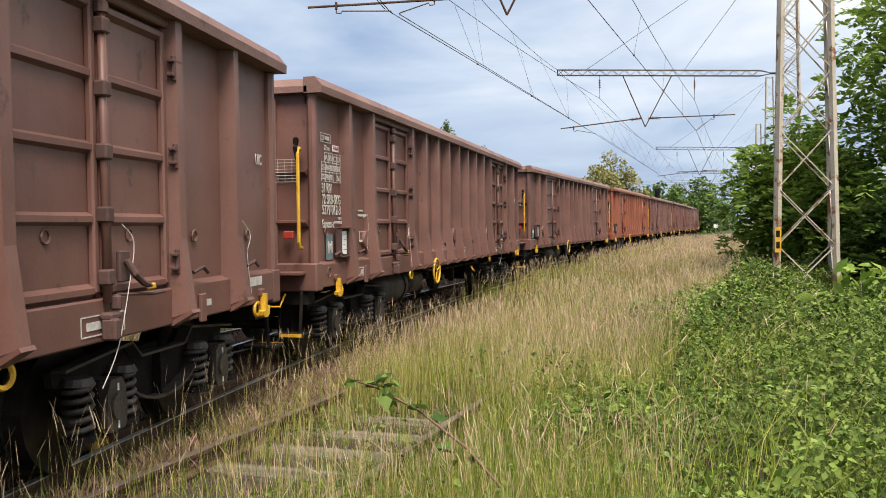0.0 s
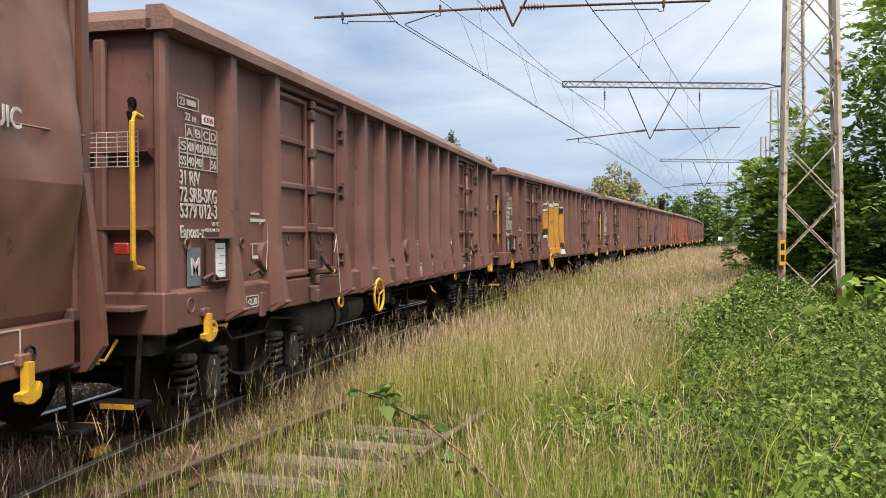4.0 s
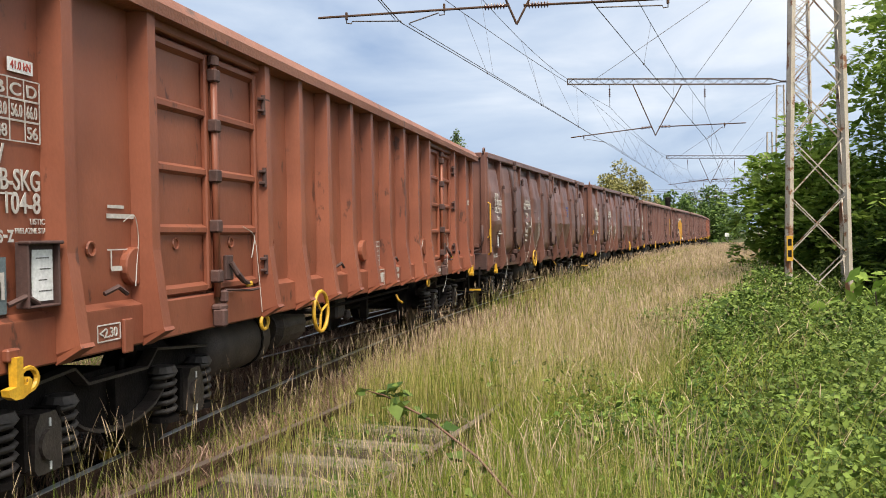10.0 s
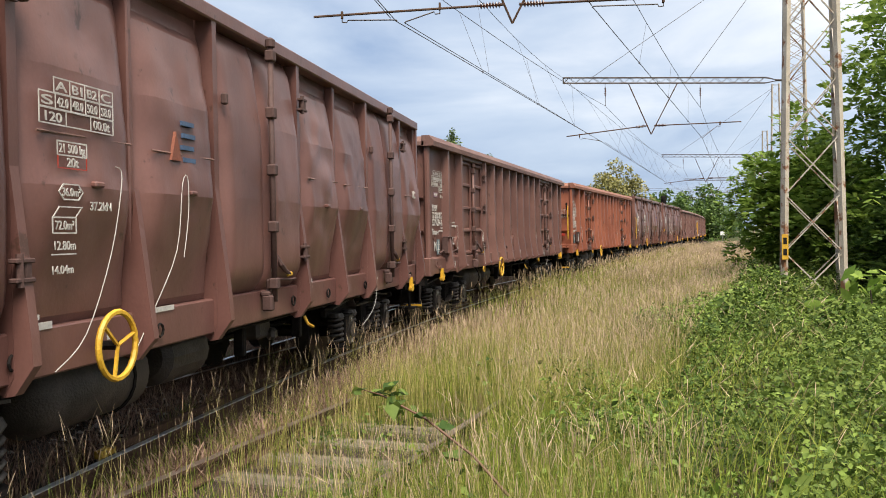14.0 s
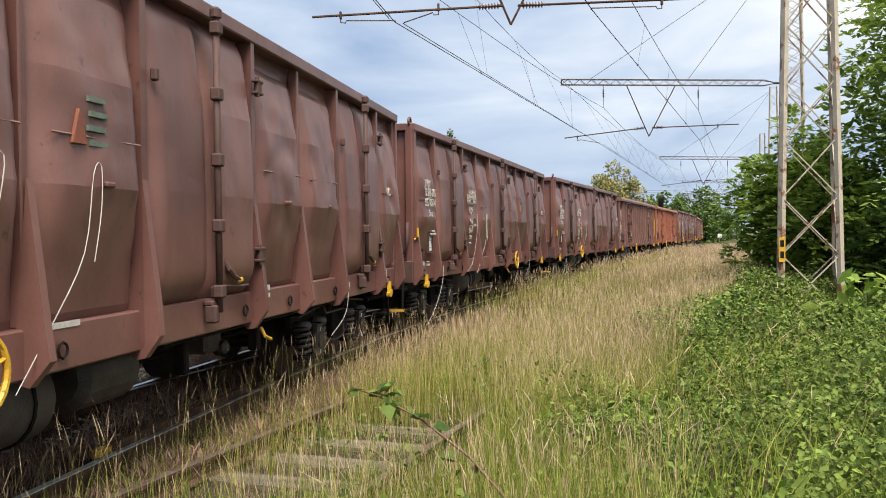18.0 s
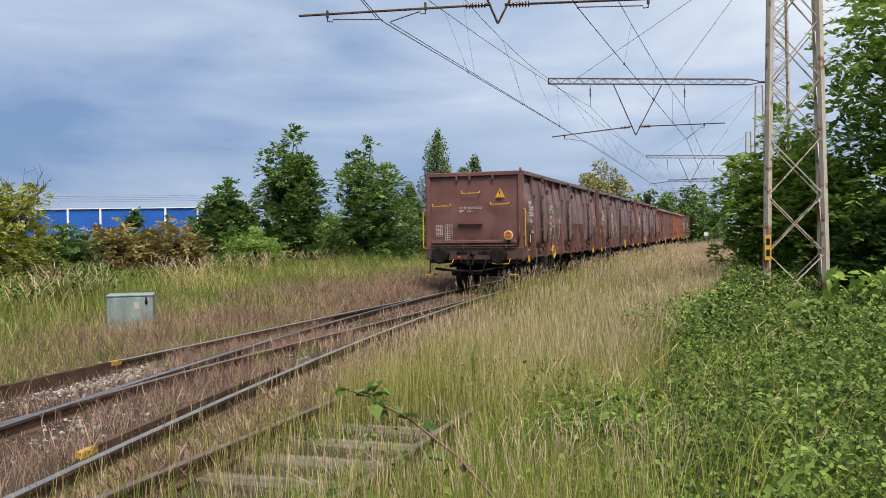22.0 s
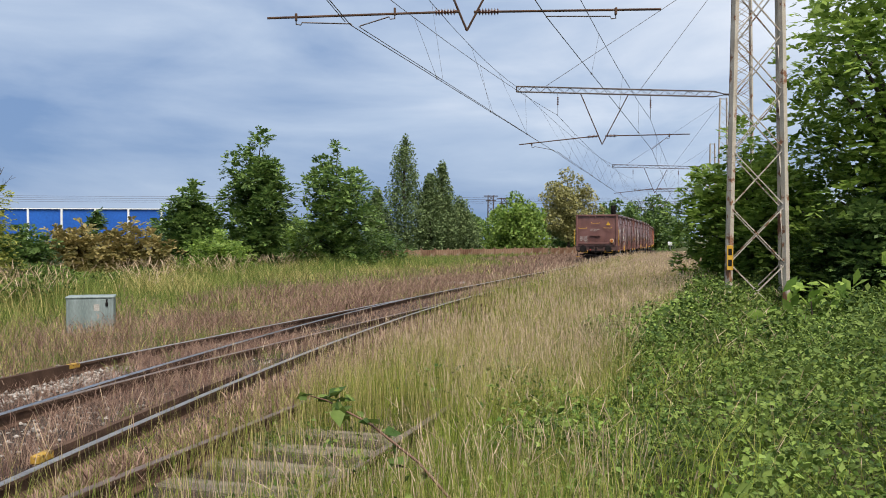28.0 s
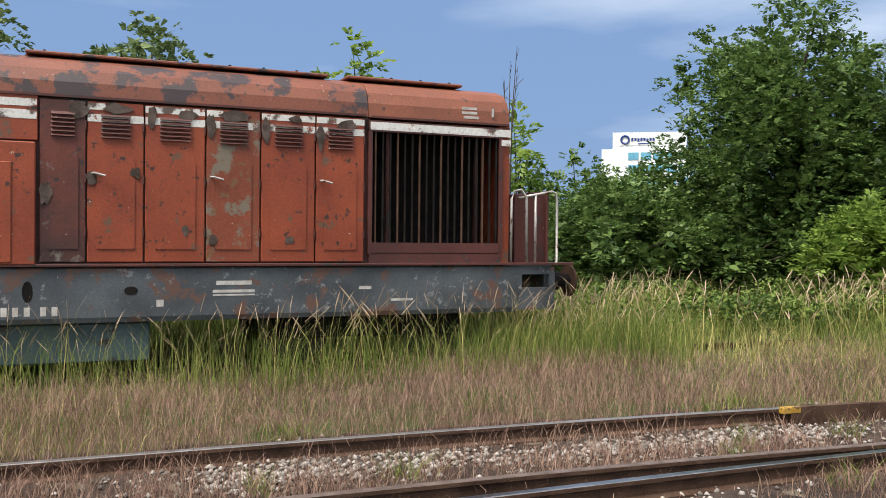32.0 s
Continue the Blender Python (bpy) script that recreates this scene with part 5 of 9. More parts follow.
def build_bogie(w, cx):
    """A two-axle bogie under the wagon at cx, with fish-bellied side frames; only the footpath side carries the fine parts."""
    belly = [(cx + 0.62 * math.cos(a), 0.66 - 0.30 * math.sin(a)) for a in np.linspace(0, math.pi, 13)]
    prof = [(cx - 1.33, 0.66), (cx - 1.36, 0.76), (cx - 0.50, 0.84), (cx - 0.36, 0.72), (cx + 0.36, 0.72), (cx + 0.50, 0.84), (cx + 1.36, 0.76), (cx + 1.33, 0.66)]
    frame = bmesh.new()
    for sy in (-1, 1):
        b = extrude_xz(prof + belly, sy * 1.0 - 0.03, sy * 1.0 + 0.03)
        me = bpy.data.meshes.new("tmp")
        b.to_mesh(me)
        b.free()
        frame.from_mesh(me)
        bpy.data.meshes.remove(me)
    box(frame, (cx, 0, 0.62), (0.4, 1.94, 0.3))
    bogie = part("bogie", frame, M_UNDER, w, "cast steel bogie frame black with grime")
    # the flanges round the side frame: a bowed plate below, a bent one above
    low = belly + [(x, z + 0.022) for x, z in belly[::-1]]
    part("belly_plate", extrude_xz(low, -1.15, -1.035), M_BELLY, bogie, "bowed lower flange of the side frame")
    up = [(cx - 1.36, 0.765), (cx - 0.50, 0.845), (cx - 0.36, 0.725), (cx + 0.36, 0.725), (cx + 0.50, 0.845), (cx + 1.36, 0.765)]
    part("upper_plate", extrude_xz(up + [(x, z + 0.02) for x, z in up[::-1]], -1.14, -1.035), M_BELLY, bogie)
    part("stiffener", box(bmesh.new(), (cx, -1.07, 0.56), (0.02, 0.07, 0.36)), M_UNDER, bogie)
    for ax in (-0.9, 0.9):
        x = cx + ax
        ws = bmesh.new()
        tube(ws, [(0, -1.08, 0), (0, 1.08, 0)], 0.08, 10)
        for sy in (-1, 1):
            y = sy * 0.75
            tube(ws, [(0, y - sy * 0.10, 0), (0, y - sy * 0.075, 0), (0, y - sy * 0.07, 0), (0, y + sy * 0.065, 0)], [0.485, 0.485, 0.46, 0.455], 28)
        part("wheelset", ws, M_STEEL, w, "steel wheel pair with a dark worn tread", (x, 0, 0.46))
        casting = extrude_xz([(x - 0.13, 0.34), (x - 0.10, 0.30), (x + 0.10, 0.30), (x + 0.13, 0.34), (x + 0.12, 0.58), (x + 0.07, 0.66), (x - 0.07, 0.66), (x - 0.12, 0.58)], -1.23, -1.0)
        box_part = part("axle_box", casting, M_AXLE, bogie, "grey greasy axle box")
        part("axle_cover", disc((x, -1.240, 0.47), 0.095, 0.03, "y", 14), M_AXLE, bogie)
        for z in (0.60, 0.34):
            part("tick_mark", box(bmesh.new(), (x + 0.01, -1.234, z), (0.018, 0.006, 0.05)), M_PALE, bogie, "small white paint tick")
        part("wear_plate", box(bmesh.new(), (x + 0.15, -1.12, 0.50), (0.035, 0.16, 0.34), None, 0.01), M_UNDER, bogie)
        part("wear_plate", box(bmesh.new(), (x - 0.15, -1.12, 0.50), (0.035, 0.16, 0.34), None, 0.01), M_UNDER, bogie)
        for d in (-0.28, 0.28):
            part("spring", springs(bmesh.new(), x + d, -1.11, 0.33, 0.66, 0.088, 5), M_SPRING, bogie, "thick coil spring", smooth=True)
            part("spring_seat", tube(bmesh.new(), [(x + d, -1.11, 0.285), (x + d, -1.11, 0.325)], [0.12, 0.115], 12), M_UNDER, bogie)
            part("spring_cap", tube(bmesh.new(), [(x + d, -1.11, 0.66), (x + d, -1.11, 0.71)], [0.115, 0.09], 12), M_SPRING, bogie)
        part("brake_block", box(bmesh.new(), (x + (0.53 if ax < 0 else -0.53), -0.76, 0.46), (0.08, 0.1, 0.34), None, 0.015), M_RAIL, bogie)
        part("brake_hanger", rod((x + (0.53 if ax < 0 else -0.53), -0.88, 0.40), (x + (0.50 if ax < 0 else -0.50), -0.90, 0.80), 0.02, 6), M_UNDER, bogie)
    return bogie


def build_buffers(w, xe, sgn, paint, z=1.06):
    """Buffers, hook, screw coupling, brake hose and steps at one end; sgn -1: rear."""
    for sy in (-1, 1):
        y = sy * 0.875
        b = part("buffer", tube(bmesh.new(), [(xe, y, z), (xe + sgn * 0.30, y, z), (xe + sgn * 0.32, y, z), (xe + sgn * 0.56, y, z)], [0.15, 0.15, 0.11, 0.11], 16), M_UNDER, w, "sprung side buffer")
        part("buffer_head", tube(bmesh.new(), [(xe + sgn * 0.56, y, z), (xe + sgn * 0.585, y, z), (xe + sgn * 0.61, y, z)], [0.245, 0.245, 0.21], 26), M_UNDER, b, "round black buffer plate")
        s = part("shunter_step", box(bmesh.new(), (xe + sgn * 0.22, sy * 1.24, 0.50), (0.22, 0.36, 0.03), None, 0.006), M_UNDER, w, "shunter step with a worn yellow edge")
        part("step_edge", box(bmesh.new(), (xe + sgn * 0.335, sy * 1.28, 0.50), (0.012, 0.26, 0.035)), M_YELLOW, s)
        part("step_hanger", rod((xe + sgn * 0.16, sy * 1.32, 0.5), (xe + sgn * 0.1, sy * 1.32, 0.98), 0.02, 6), M_UNDER, s)
        g = bmesh.new()
        tube(g, [(xe + sgn * 0.05, sy * 0.62, 0.93), (xe + sgn * 0.2, sy * 0.62, 0.80), (xe + sgn * 0.2, sy * 1.1, 0.80), (xe + sgn * 0.05, sy * 1.1, 0.93)], 0.014, 6)
        part("under_buffer_handle", g, M_YELLOW, w, "yellow shunter handle")
    h = bmesh.new()
    tube(h, [(xe, 0, z), (xe + sgn * 0.25, 0, z), (xe + sgn * 0.36, 0, z + 0.05), (xe + sgn * 0.34, 0, z + 0.13)], [0.05, 0.045, 0.04, 0.02], 8)
    part("draw_hook", h, M_UNDER, w)
    c = bmesh.new()
    tube(c, [(xe + sgn * 0.25, -0.07, z - 0.02), (xe + sgn * 0.42, -0.07, z - 0.28), (xe + sgn * 0.42, 0.07, z - 0.28), (xe + sgn * 0.25, 0.07, z - 0.02)], 0.022, 6)
    tube(c, [(xe + sgn * 0.42, 0, z - 0.26), (xe + sgn * 0.36, 0, z - 0.52)], 0.03, 6)
    tube(c, [(xe + sgn * 0.36, -0.05, z - 0.5), (xe + sgn * 0.3, -0.06, z - 0.75), (xe + sgn * 0.3, 0.06, z - 0.75), (xe + sgn * 0.36, 0.05, z - 0.5)], 0.018, 6)
    part("screw_coupling", c, M_UNDER, w)
    k = bmesh.new()
    tube(k, [(xe, 0.32, z - 0.1), (xe + sgn * 0.16, 0.34, z - 0.16), (xe + sgn * 0.2, 0.36, z - 0.42), (xe + sgn * 0.12, 0.3, z - 0.6)], 0.03, 7)
    part("brake_hose", k, M_UNDER, w, smooth=True)


def lock_tube(w, x, z0, z1, y, dark):
    """A door's upright locking tube in its clamps, with a thinner rod beside it."""
    t = part("lock_tube", rod((x, y, z0), (x, y, z1), 0.026, 10), dark, w, "vertical locking tube", smooth=True)
    part("lock_rod", rod((x + 0.065, y + 0.015, z0 + 0.05), (x + 0.065, y + 0.015, z1 - 0.12), 0.014, 8), dark, t, smooth=True)
    for z in np.linspace(z0 + 0.16, z1 - 0.12, 5):
        part("clamp", boxes([((x, y, float(z)), (0.088, 0.082, 0.10)), ((x + 0.055, y + 0.015, float(z)), (0.05, 0.03, 0.06))], 0.012), M_TUBE, t)
    part("tube_head", tube(bmesh.new(), [(x, y, z1 - 0.04), (x, y, z1 + 0.02), (x, y, z1 + 0.04)], [0.045, 0.045, 0.02], 10), M_TUBE, t)
    return t


def strap_hinge(door, x, y, z):
    """A hinge of three knuckles between two straps."""
    bm = boxes([((x, y, z - 0.05), (0.15, 0.055, 0.026)), ((x, y, z + 0.05), (0.15, 0.055, 0.026)), ((x + 0.03, y + 0.01, z), (0.05, 0.06, 0.13))], 0.006)
    tube(bm, [(x - 0.03, y - 0.01, z - 0.085), (x - 0.03, y - 0.01, z + 0.085)], 0.020, 8)
    part("hinge", bm, M_TUBE, door, "dark strap hinge")


def door_gear(w, m, z0, paint):
    """Handle, catch and yellow-tipped lever at the foot of a pair of doors."""
    part("lever_plate", box(bmesh.new(), (m + 0.20, -1.50, z0 + 0.22), (0.13, 0.03, 0.20), None, 0.008), M_TUBE, w)
    hd = bmesh.new()
    tube(hd, [(m + 0.19, -1.53, z0 + 0.26), (m + 0.22, -1.57, z0 + 0.17), (m + 0.30, -1.58, z0 + 0.11), (m + 0.42, -1.57, z0 + 0.08)], [0.022, 0.026, 0.022, 0.018], 7)
    part("door_latch", hd, M_TUBE, w, "dark door lever")
    part("latch_tag", box(bmesh.new(), (m + 0.43, -1.57, z0 + 0.075), (0.11, 0.028, 0.045), None, 0.012), M_YELLOW, w, "yellow lever end")
    part("latch_bar", tube(bmesh.new(), [(m + 0.05, -1.54, z0 + 0.05), (m + 0.5, -1.54, z0 + 0.02), (m + 0.72, -1.52, z0 + 0.02)], 0.012, 6), M_TUBE, w)
    part("catch", boxes([((m, -1.52, z0 - 0.08), (0.13, 0.09, 0.05)), ((m - 0.03, -1.54, z0 - 0.16), (0.08, 0.10, 0.14)), ((m + 0.05, -1.53, z0 + 0.0), (0.05, 0.07, 0.10))], 0.015), M_TUBE, w, "dark cast door catch")


def build_underframe(w, half, paint, sill):
    part("underframe", boxes([((0, 0, 1.16), (half * 2 - 0.1, 2.6, 0.12)), ((0, 0.25, 0.92), (half * 2 - 0.4, 0.12, 0.4)), ((0, -0.25, 0.92), (half * 2 - 0.4, 0.12, 0.4)), ((half - 0.1, 0, 0.98), (0.2, 2.7, 0.34)), ((-half + 0.1, 0, 0.98), (0.2, 2.7, 0.34))]), M_UNDER, w, "grimy steel underframe")
    a = -3.75 if half > 7 else -2.6
    part("air_reservoir", tube(bmesh.new(), [(a, -0.95, 0.73), (a + 0.02, -0.95, 0.73), (a + 0.10, -0.95, 0.73), (a + 1.15, -0.95, 0.73), (a + 1.23, -0.95, 0.73), (a + 1.25, -0.95, 0.73)], [0.10, 0.19, 0.27, 0.27, 0.19, 0.10], 20), M_BELLY, w, "black air reservoir", smooth=True)
    part("tank_strap", ring((a + 0.95, -0.95, 0.73), 0.275, 0.014, "x", 22, 5), M_UNDER, w)
    part("brake_cylinder", tube(bmesh.new(), [(a + 1.55, -0.95, 0.76), (a + 1.6, -0.95, 0.76), (a + 2.2, -0.95, 0.76), (a + 2.25, -0.95, 0.76)], [0.16, 0.23, 0.23, 0.16], 16), M_BELLY, w, "black brake cylinder")
    for x in (a + 2.9, a + 4.4):
        part("hanger", box(bmesh.new(), (x, -1.15, 0.80), (0.08, 0.10, 0.42), None, 0.012), M_UNDER, w)
    part("brake_valve", boxes([((a + 3.6, -1.0, 0.80), (0.32, 0.22, 0.26)), ((a + 3.75, -1.12, 0.70), (0.12, 0.10, 0.12))], 0.03), M_BELLY, w)
    part("valve_handle", tube(bmesh.new(), [(1.35, -1.40, 0.86), (1.35, -1.44, 0.78), (1.45, -1.46, 0.74)], 0.016, 6), M_YELLOW, w, "yellow brake setting handle")
    part("cross_pipe", rod((a + 2.4, -1.25, 0.88), (a + 6.4, -1.25, 0.88), 0.018, 6), M_UNDER, w)
    part("brake_rod", rod((-half + 2, -0.5, 0.62), (half - 2, -0.5, 0.62), 0.025, 6), M_UNDER, w)
    for x in (-half + 0.55, half - (0.40 if half > 7 else 0.45)):
        hk = extrude_xz([(x - 0.025, sill + 0.090), (x + 0.025, sill + 0.090), (x + 0.025, sill - 0.060), (x + 0.058, sill - 0.060), (x + 0.072, sill - 0.022), (x + 0.094, sill - 0.038), (x + 0.079, sill - 0.105), (x + 0.022, sill - 0.128), (x - 0.036, sill - 0.128), (x - 0.079, sill - 0.105), (x - 0.086, sill - 0.068), (x - 0.025, sill - 0.060)], -1.54, -1.49)
        part("tow_hook", hk, M_YELLOW, w, "yellow anchor-shaped rope hook")
        part("hook_bracket", box(bmesh.new(), (x, -1.475, sill + 0.10), (0.10, 0.07, 0.07), None, 0.01), paint, w)
    for x in ((-5.72, -2.95, 2.72, 5.93) if half > 7 else ()):
        eye = ring((x, -1.47, 0), 0.066, 0.017, "y", 18, 6)
        bmesh.ops.scale(eye, vec=(1.12, 1, 0.95), verts=eye.verts)
        bmesh.ops.translate(eye, vec=(0, 0, sill - 0.05), verts=eye.verts)
        part("lashing_ring", eye, M_YELLOW, w, "yellow oval lashing ring")


def hand_wheel(w, x, sill):
    hw = part("hand_wheel", ring((x, -1.60, sill + 0.10), 0.20, 0.019, "y", 22, 6), M_YELLOW, w, "yellow brake hand wheel")
    for a in (0.3, 2.4, 4.5):
        part("spoke", rod((x, -1.60, sill + 0.10), (x + 0.2 * math.cos(a), -1.60, sill + 0.10 + 0.2 * math.sin(a)), 0.013, 5), M_YELLOW, hw)
    part("shaft", rod((x, -1.60, sill + 0.10), (x, -1.1, sill + 0.10), 0.03, 6), M_UNDER, hw)


def label_board(w, x, z):
    b = part("label_box", boxes([((x, -1.47, z), (0.27, 0.05, 0.36)), ((x, -1.51, z + 0.175), (0.29, 0.08, 0.02)), ((x - 0.128, -1.505, z), (0.016, 0.05, 0.35)), ((x + 0.128, -1.505, z), (0.016, 0.05, 0.35)), ((x, -1.505, z - 0.172), (0.27, 0.05, 0.016))], 0.006), M_TUBE, w, "dark brown waybill frame")
    part("label_card", box(bmesh.new(), (x + 0.015, -1.499, z - 0.005), (0.17, 0.006, 0.28)), M_PALE, b, "white crumpled waybill card")
    # thin grey bars paint the shade of folds on the flat card
    for k in range(4):
        part("crease", box(bmesh.new(), (x + 0.015 + 0.02 * (k % 2), -1.5025, z + 0.09 - 0.06 * k), (0.11 - 0.02 * (k % 3), 0.002, 0.006)), M_SPRING, b)


M_BELLY = mat("dusty_brown_black_steel", (0.032, 0.025, 0.022), (0.072, 0.057, 0.049), 5, 0.6, 0.1, 0.3, 60)
M_AXLE = mat("greasy_grey_casting", (0.038, 0.031, 0.028), (0.085, 0.070, 0.062), 6, 0.5, 0.3, 0.3, 50)
M_TUBE = mat("dark_brown_tube", (0.052, 0.025, 0.021), (0.085, 0.042, 0.035), 3, 0.75, 0, 0.15, 40)
M_CORD = mat("pale_nylon_cord", (0.38, 0.36, 0.33), (0.5, 0.48, 0.45), 9, 0.8, 0, 0, 30)


def cord(w, pts):
    """A thin pale cord hanging from the wagon."""
    P = [Vector(p) for p in pts]
    fine = []
    for k in range(len(P) - 1):
        a, b, c, d = P[max(k - 1, 0)], P[k], P[k + 1], P[min(k + 2, len(P) - 1)]
        for i in range(4):
            t = i / 4
            fine.append(0.5 * ((2 * b) + (c - a) * t + (2 * a - 5 * b + 4 * c - d) * t * t + (3 * b - a - 3 * c + d) * t**3))
    fine.append(P[-1])
    part("cord", tube(bmesh.new(), fine, 0.0032, 5), M_CORD, w, "thin pale cord")


def build_eas(paint, half=6.35, sill=0.94, top=3.48):
    """A bulged high-sided open wagon with three pairs of doors a side."""
    w = thing("open_wagon", "brown high-sided open wagon with bulged dented doors", "freight wagon", "wagons of the freight train")
    yw = -1.41
    z0, z1 = sill + 0.27, top - 0.13
    cuts = [0, 1.16, 3.10, 5.48, 7.35, 9.85, 11.68, 12.9]
    cuts = [c - half for c in cuts]
    part("side_sill", box(bmesh.new(), (0.20 / 2, -1.40, sill + 0.135), (2 * half + 0.20, 0.14, 0.27), None, 0.012), paint, w, "lower side beam")
    part("side_wall", box(bmesh.new(), (0.20 / 2, 1.43, (sill + top) / 2), (2 * half + 0.20, 0.10, top - sill), None, 0.012), paint, w)
    for i, (a, b) in enumerate(zip(cuts, cuts[1:])):
        if i % 2 == 0:
            mid = [a, b] if b - a < 1.5 else [a, (a + b) / 2, b]
            for k, (p, q) in enumerate(zip(mid, mid[1:])):
                part("side_panel", dented_panel(p + 0.02, q - 0.02, z0 - 0.02, z1, yw + 0.02, 0.178, i * 3 + k, 18, 30, dent=0.030, recess=0.05), paint, w, smooth=True)
                part("weld_seam", rod((p + 0.13, yw + 0.028 - 0.178 * 0.885, 2.265), (q - 0.13, yw + 0.028 - 0.178 * 0.885, 2.275), 0.008, 5), M_WORN[M_BROWN2.name], w)
                if b - a > 1.5:
                    part("cleat", box(bmesh.new(), ((p + q) / 2 + 0.03, yw - 0.155, 2.0), (0.10, 0.07, 0.035), None, 0.01), paint, w)
            if len(mid) == 3:
                m = mid[1]
                part("gusset", extrude_yz([(-1.40, sill - 0.02), (-1.50, sill - 0.04), (-1.62, sill + 0.10), (-1.60, sill + 0.24), (-1.50, z0 + 0.37 * (z1 - z0))], m - 0.03, m + 0.03), paint, w)
                part("mid_post", box(bmesh.new(), (m, -1.42, (z0 + z1) / 2), (0.055, 0.10, z1 - z0), None, 0.01), paint, w)
        else:
            m = (a + b) / 2
            for k, (p, q) in enumerate(((a + 0.03, m - 0.01), (m + 0.01, b - 0.03))):
                d = part("door", dented_panel(p, q, z0 - 0.04, z1 + 0.01, yw + 0.05, 0.205, i * 5 + k + 40, 16, 26, dent=0.014, pillow=True), paint, w, "bulged steel door leaf", smooth=True)
                hx = p + 0.02 if k == 0 else q - 0.02
                if k:
                    for z in (z0 + 0.32, z1 - 0.38):
                        strap_hinge(d, hx + 0.02, -1.555, z)
                else:
                    part("side_catch", box(bmesh.new(), (hx + 0.02, -1.545, z1 - 0.58), (0.05, 0.05, 0.09), None, 0.012), M_TUBE, d)
            lock_tube(w, m, z0 - 0.10, z1 + 0.04, -1.590, M_TUBE)
            door_gear(w, m, z0 + 0.05, paint)
    for c in cuts:
        c2 = min(max(c, -half + 0.045), half + 0.155)
        part("post", extrude_yz([(-1.34, sill + 0.02), (-1.44, sill - 0.06), (-1.50, sill + 0.05), (-1.50, top - 0.02), (-1.34, top - 0.02)], c2 - 0.038, c2 + 0.038), paint, w)
        part("post_flare", extrude_yz([(-1.44, sill - 0.06), (-1.50, sill - 0.05), (-1.61, sill + 0.10), (-1.60, sill + 0.26), (-1.495, z0 + 0.42 * (z1 - z0))], c2 - 0.034, c2 + 0.034), paint, w)
    part("inner_wall", box(bmesh.new(), (0.20 / 2, -1.34, (sill + top) / 2), (2 * half - 0.1 + 0.20, 0.02, top - sill - 0.1)), paint, w)
    part("top_rail", box(bmesh.new(), (0.20 / 2, -1.44, top - 0.06), (2 * half + 0.20, 0.15, 0.12), None, 0.012), paint, w, "top chord with bare worn edge")
    part("far_top_rail", box(bmesh.new(), (0.20 / 2, 1.43, top - 0.06), (2 * half + 0.20, 0.14, 0.12), None, 0.012), paint, w)
    for k in range(10):
        x = -half + 0.5 + k * 1.29 + (0.2 if k % 2 else 0)
        part("loop", ring((x, -1.49, sill + 0.12), 0.045, 0.010, "y", 8, 4), M_UNDER, w)
    for sgn in (-1, 1):
        xe = half + 0.20 if sgn > 0 else -half
        e = part("end_wall", end_panel(xe - sgn * 0.06, -1.36, 1.36, sill + 0.34, top - 0.1, 77 + sgn, sgn), paint, w, "dented end wall", smooth=True)
        for sy in (-1, 1):
            part("corner_post", box(bmesh.new(), (xe - sgn * 0.05, sy * 1.40, (sill + top) / 2), (0.13, 0.13, top - sill - 0.04), None, 0.02), paint, w)
        part("end_rail", box(bmesh.new(), (xe - sgn * 0.04, 0, top - 0.06), (0.14, 2.74, 0.12), None, 0.012), paint, w)
        part("end_beam", box(bmesh.new(), (xe - sgn * 0.06, 0, sill + 0.15), (0.20, 2.94, 0.36), None, 0.015), M_TUBE, w, "grimy dark brown headstock")
        part("pipe", tube(bmesh.new(), [(xe + sgn * 0.04, -1.38, sill + 0.95), (xe + sgn * 0.09, -1.40, sill + 0.62), (xe + sgn * 0.09, -1.34, sill + 0.42), (xe + sgn * 0.09, -1.2, sill + 0.38), (xe + sgn * 0.09, 1.30, sill + 0.38)], 0.028, 8), M_TUBE, w, "dark brown release pipe", smooth=True)
        for y in (-1.0, -0.35, 0.3, 0.95):
            part("pipe_clip", box(bmesh.new(), (xe + sgn * 0.085, y, sill + 0.36), (0.07, 0.05, 0.13), None, 0.012), M_TUBE, w)
        for y in (-0.3, 0.35):
            part("slot", box(bmesh.new(), (xe + sgn * 0.042, y, sill + 0.17), (0.01, 0.34, 0.09)), M_UNDER, w, "dark slot in the headstock")
        part("train_pipe", tube(bmesh.new(), [(xe + sgn * 0.12, 1.15, 0.66), (xe + sgn * 0.2, 0.5, 0.60), (xe + sgn * 0.2, -0.2, 0.58), (xe + sgn * 0.16, -0.7, 0.66), (xe + sgn * 0.1, -1.0, 0.72)], 0.04, 8), M_UNDER, w, smooth=True)
        part("brake_hose", tube(bmesh.new(), [(xe + sgn * 0.05, -0.42, 0.95), (xe + sgn * 0.2, -0.42, 0.90), (xe + sgn * 0.24, -0.36, 0.62), (xe + sgn * 0.20, -0.2, 0.50), (xe + sgn * 0.18, 0.0, 0.56)], 0.028, 7), M_UNDER, w, smooth=True)
        part("hose_cock", box(bmesh.new(), (xe + sgn * 0.12, 0.42, 0.98), (0.14, 0.08, 0.10), None, 0.02), M_LAMPRED, w, "small red hose cock")
        for y in (-0.62, 0.02, 0.62):
            part("flap_hinge", boxes([((xe + sgn * 0.03, y, sill + 0.62), (0.05, 0.26, 0.018)), ((xe + sgn * 0.03, y + 0.06, sill + 0.70), (0.03, 0.02, 0.14))]), M_TUBE, w)
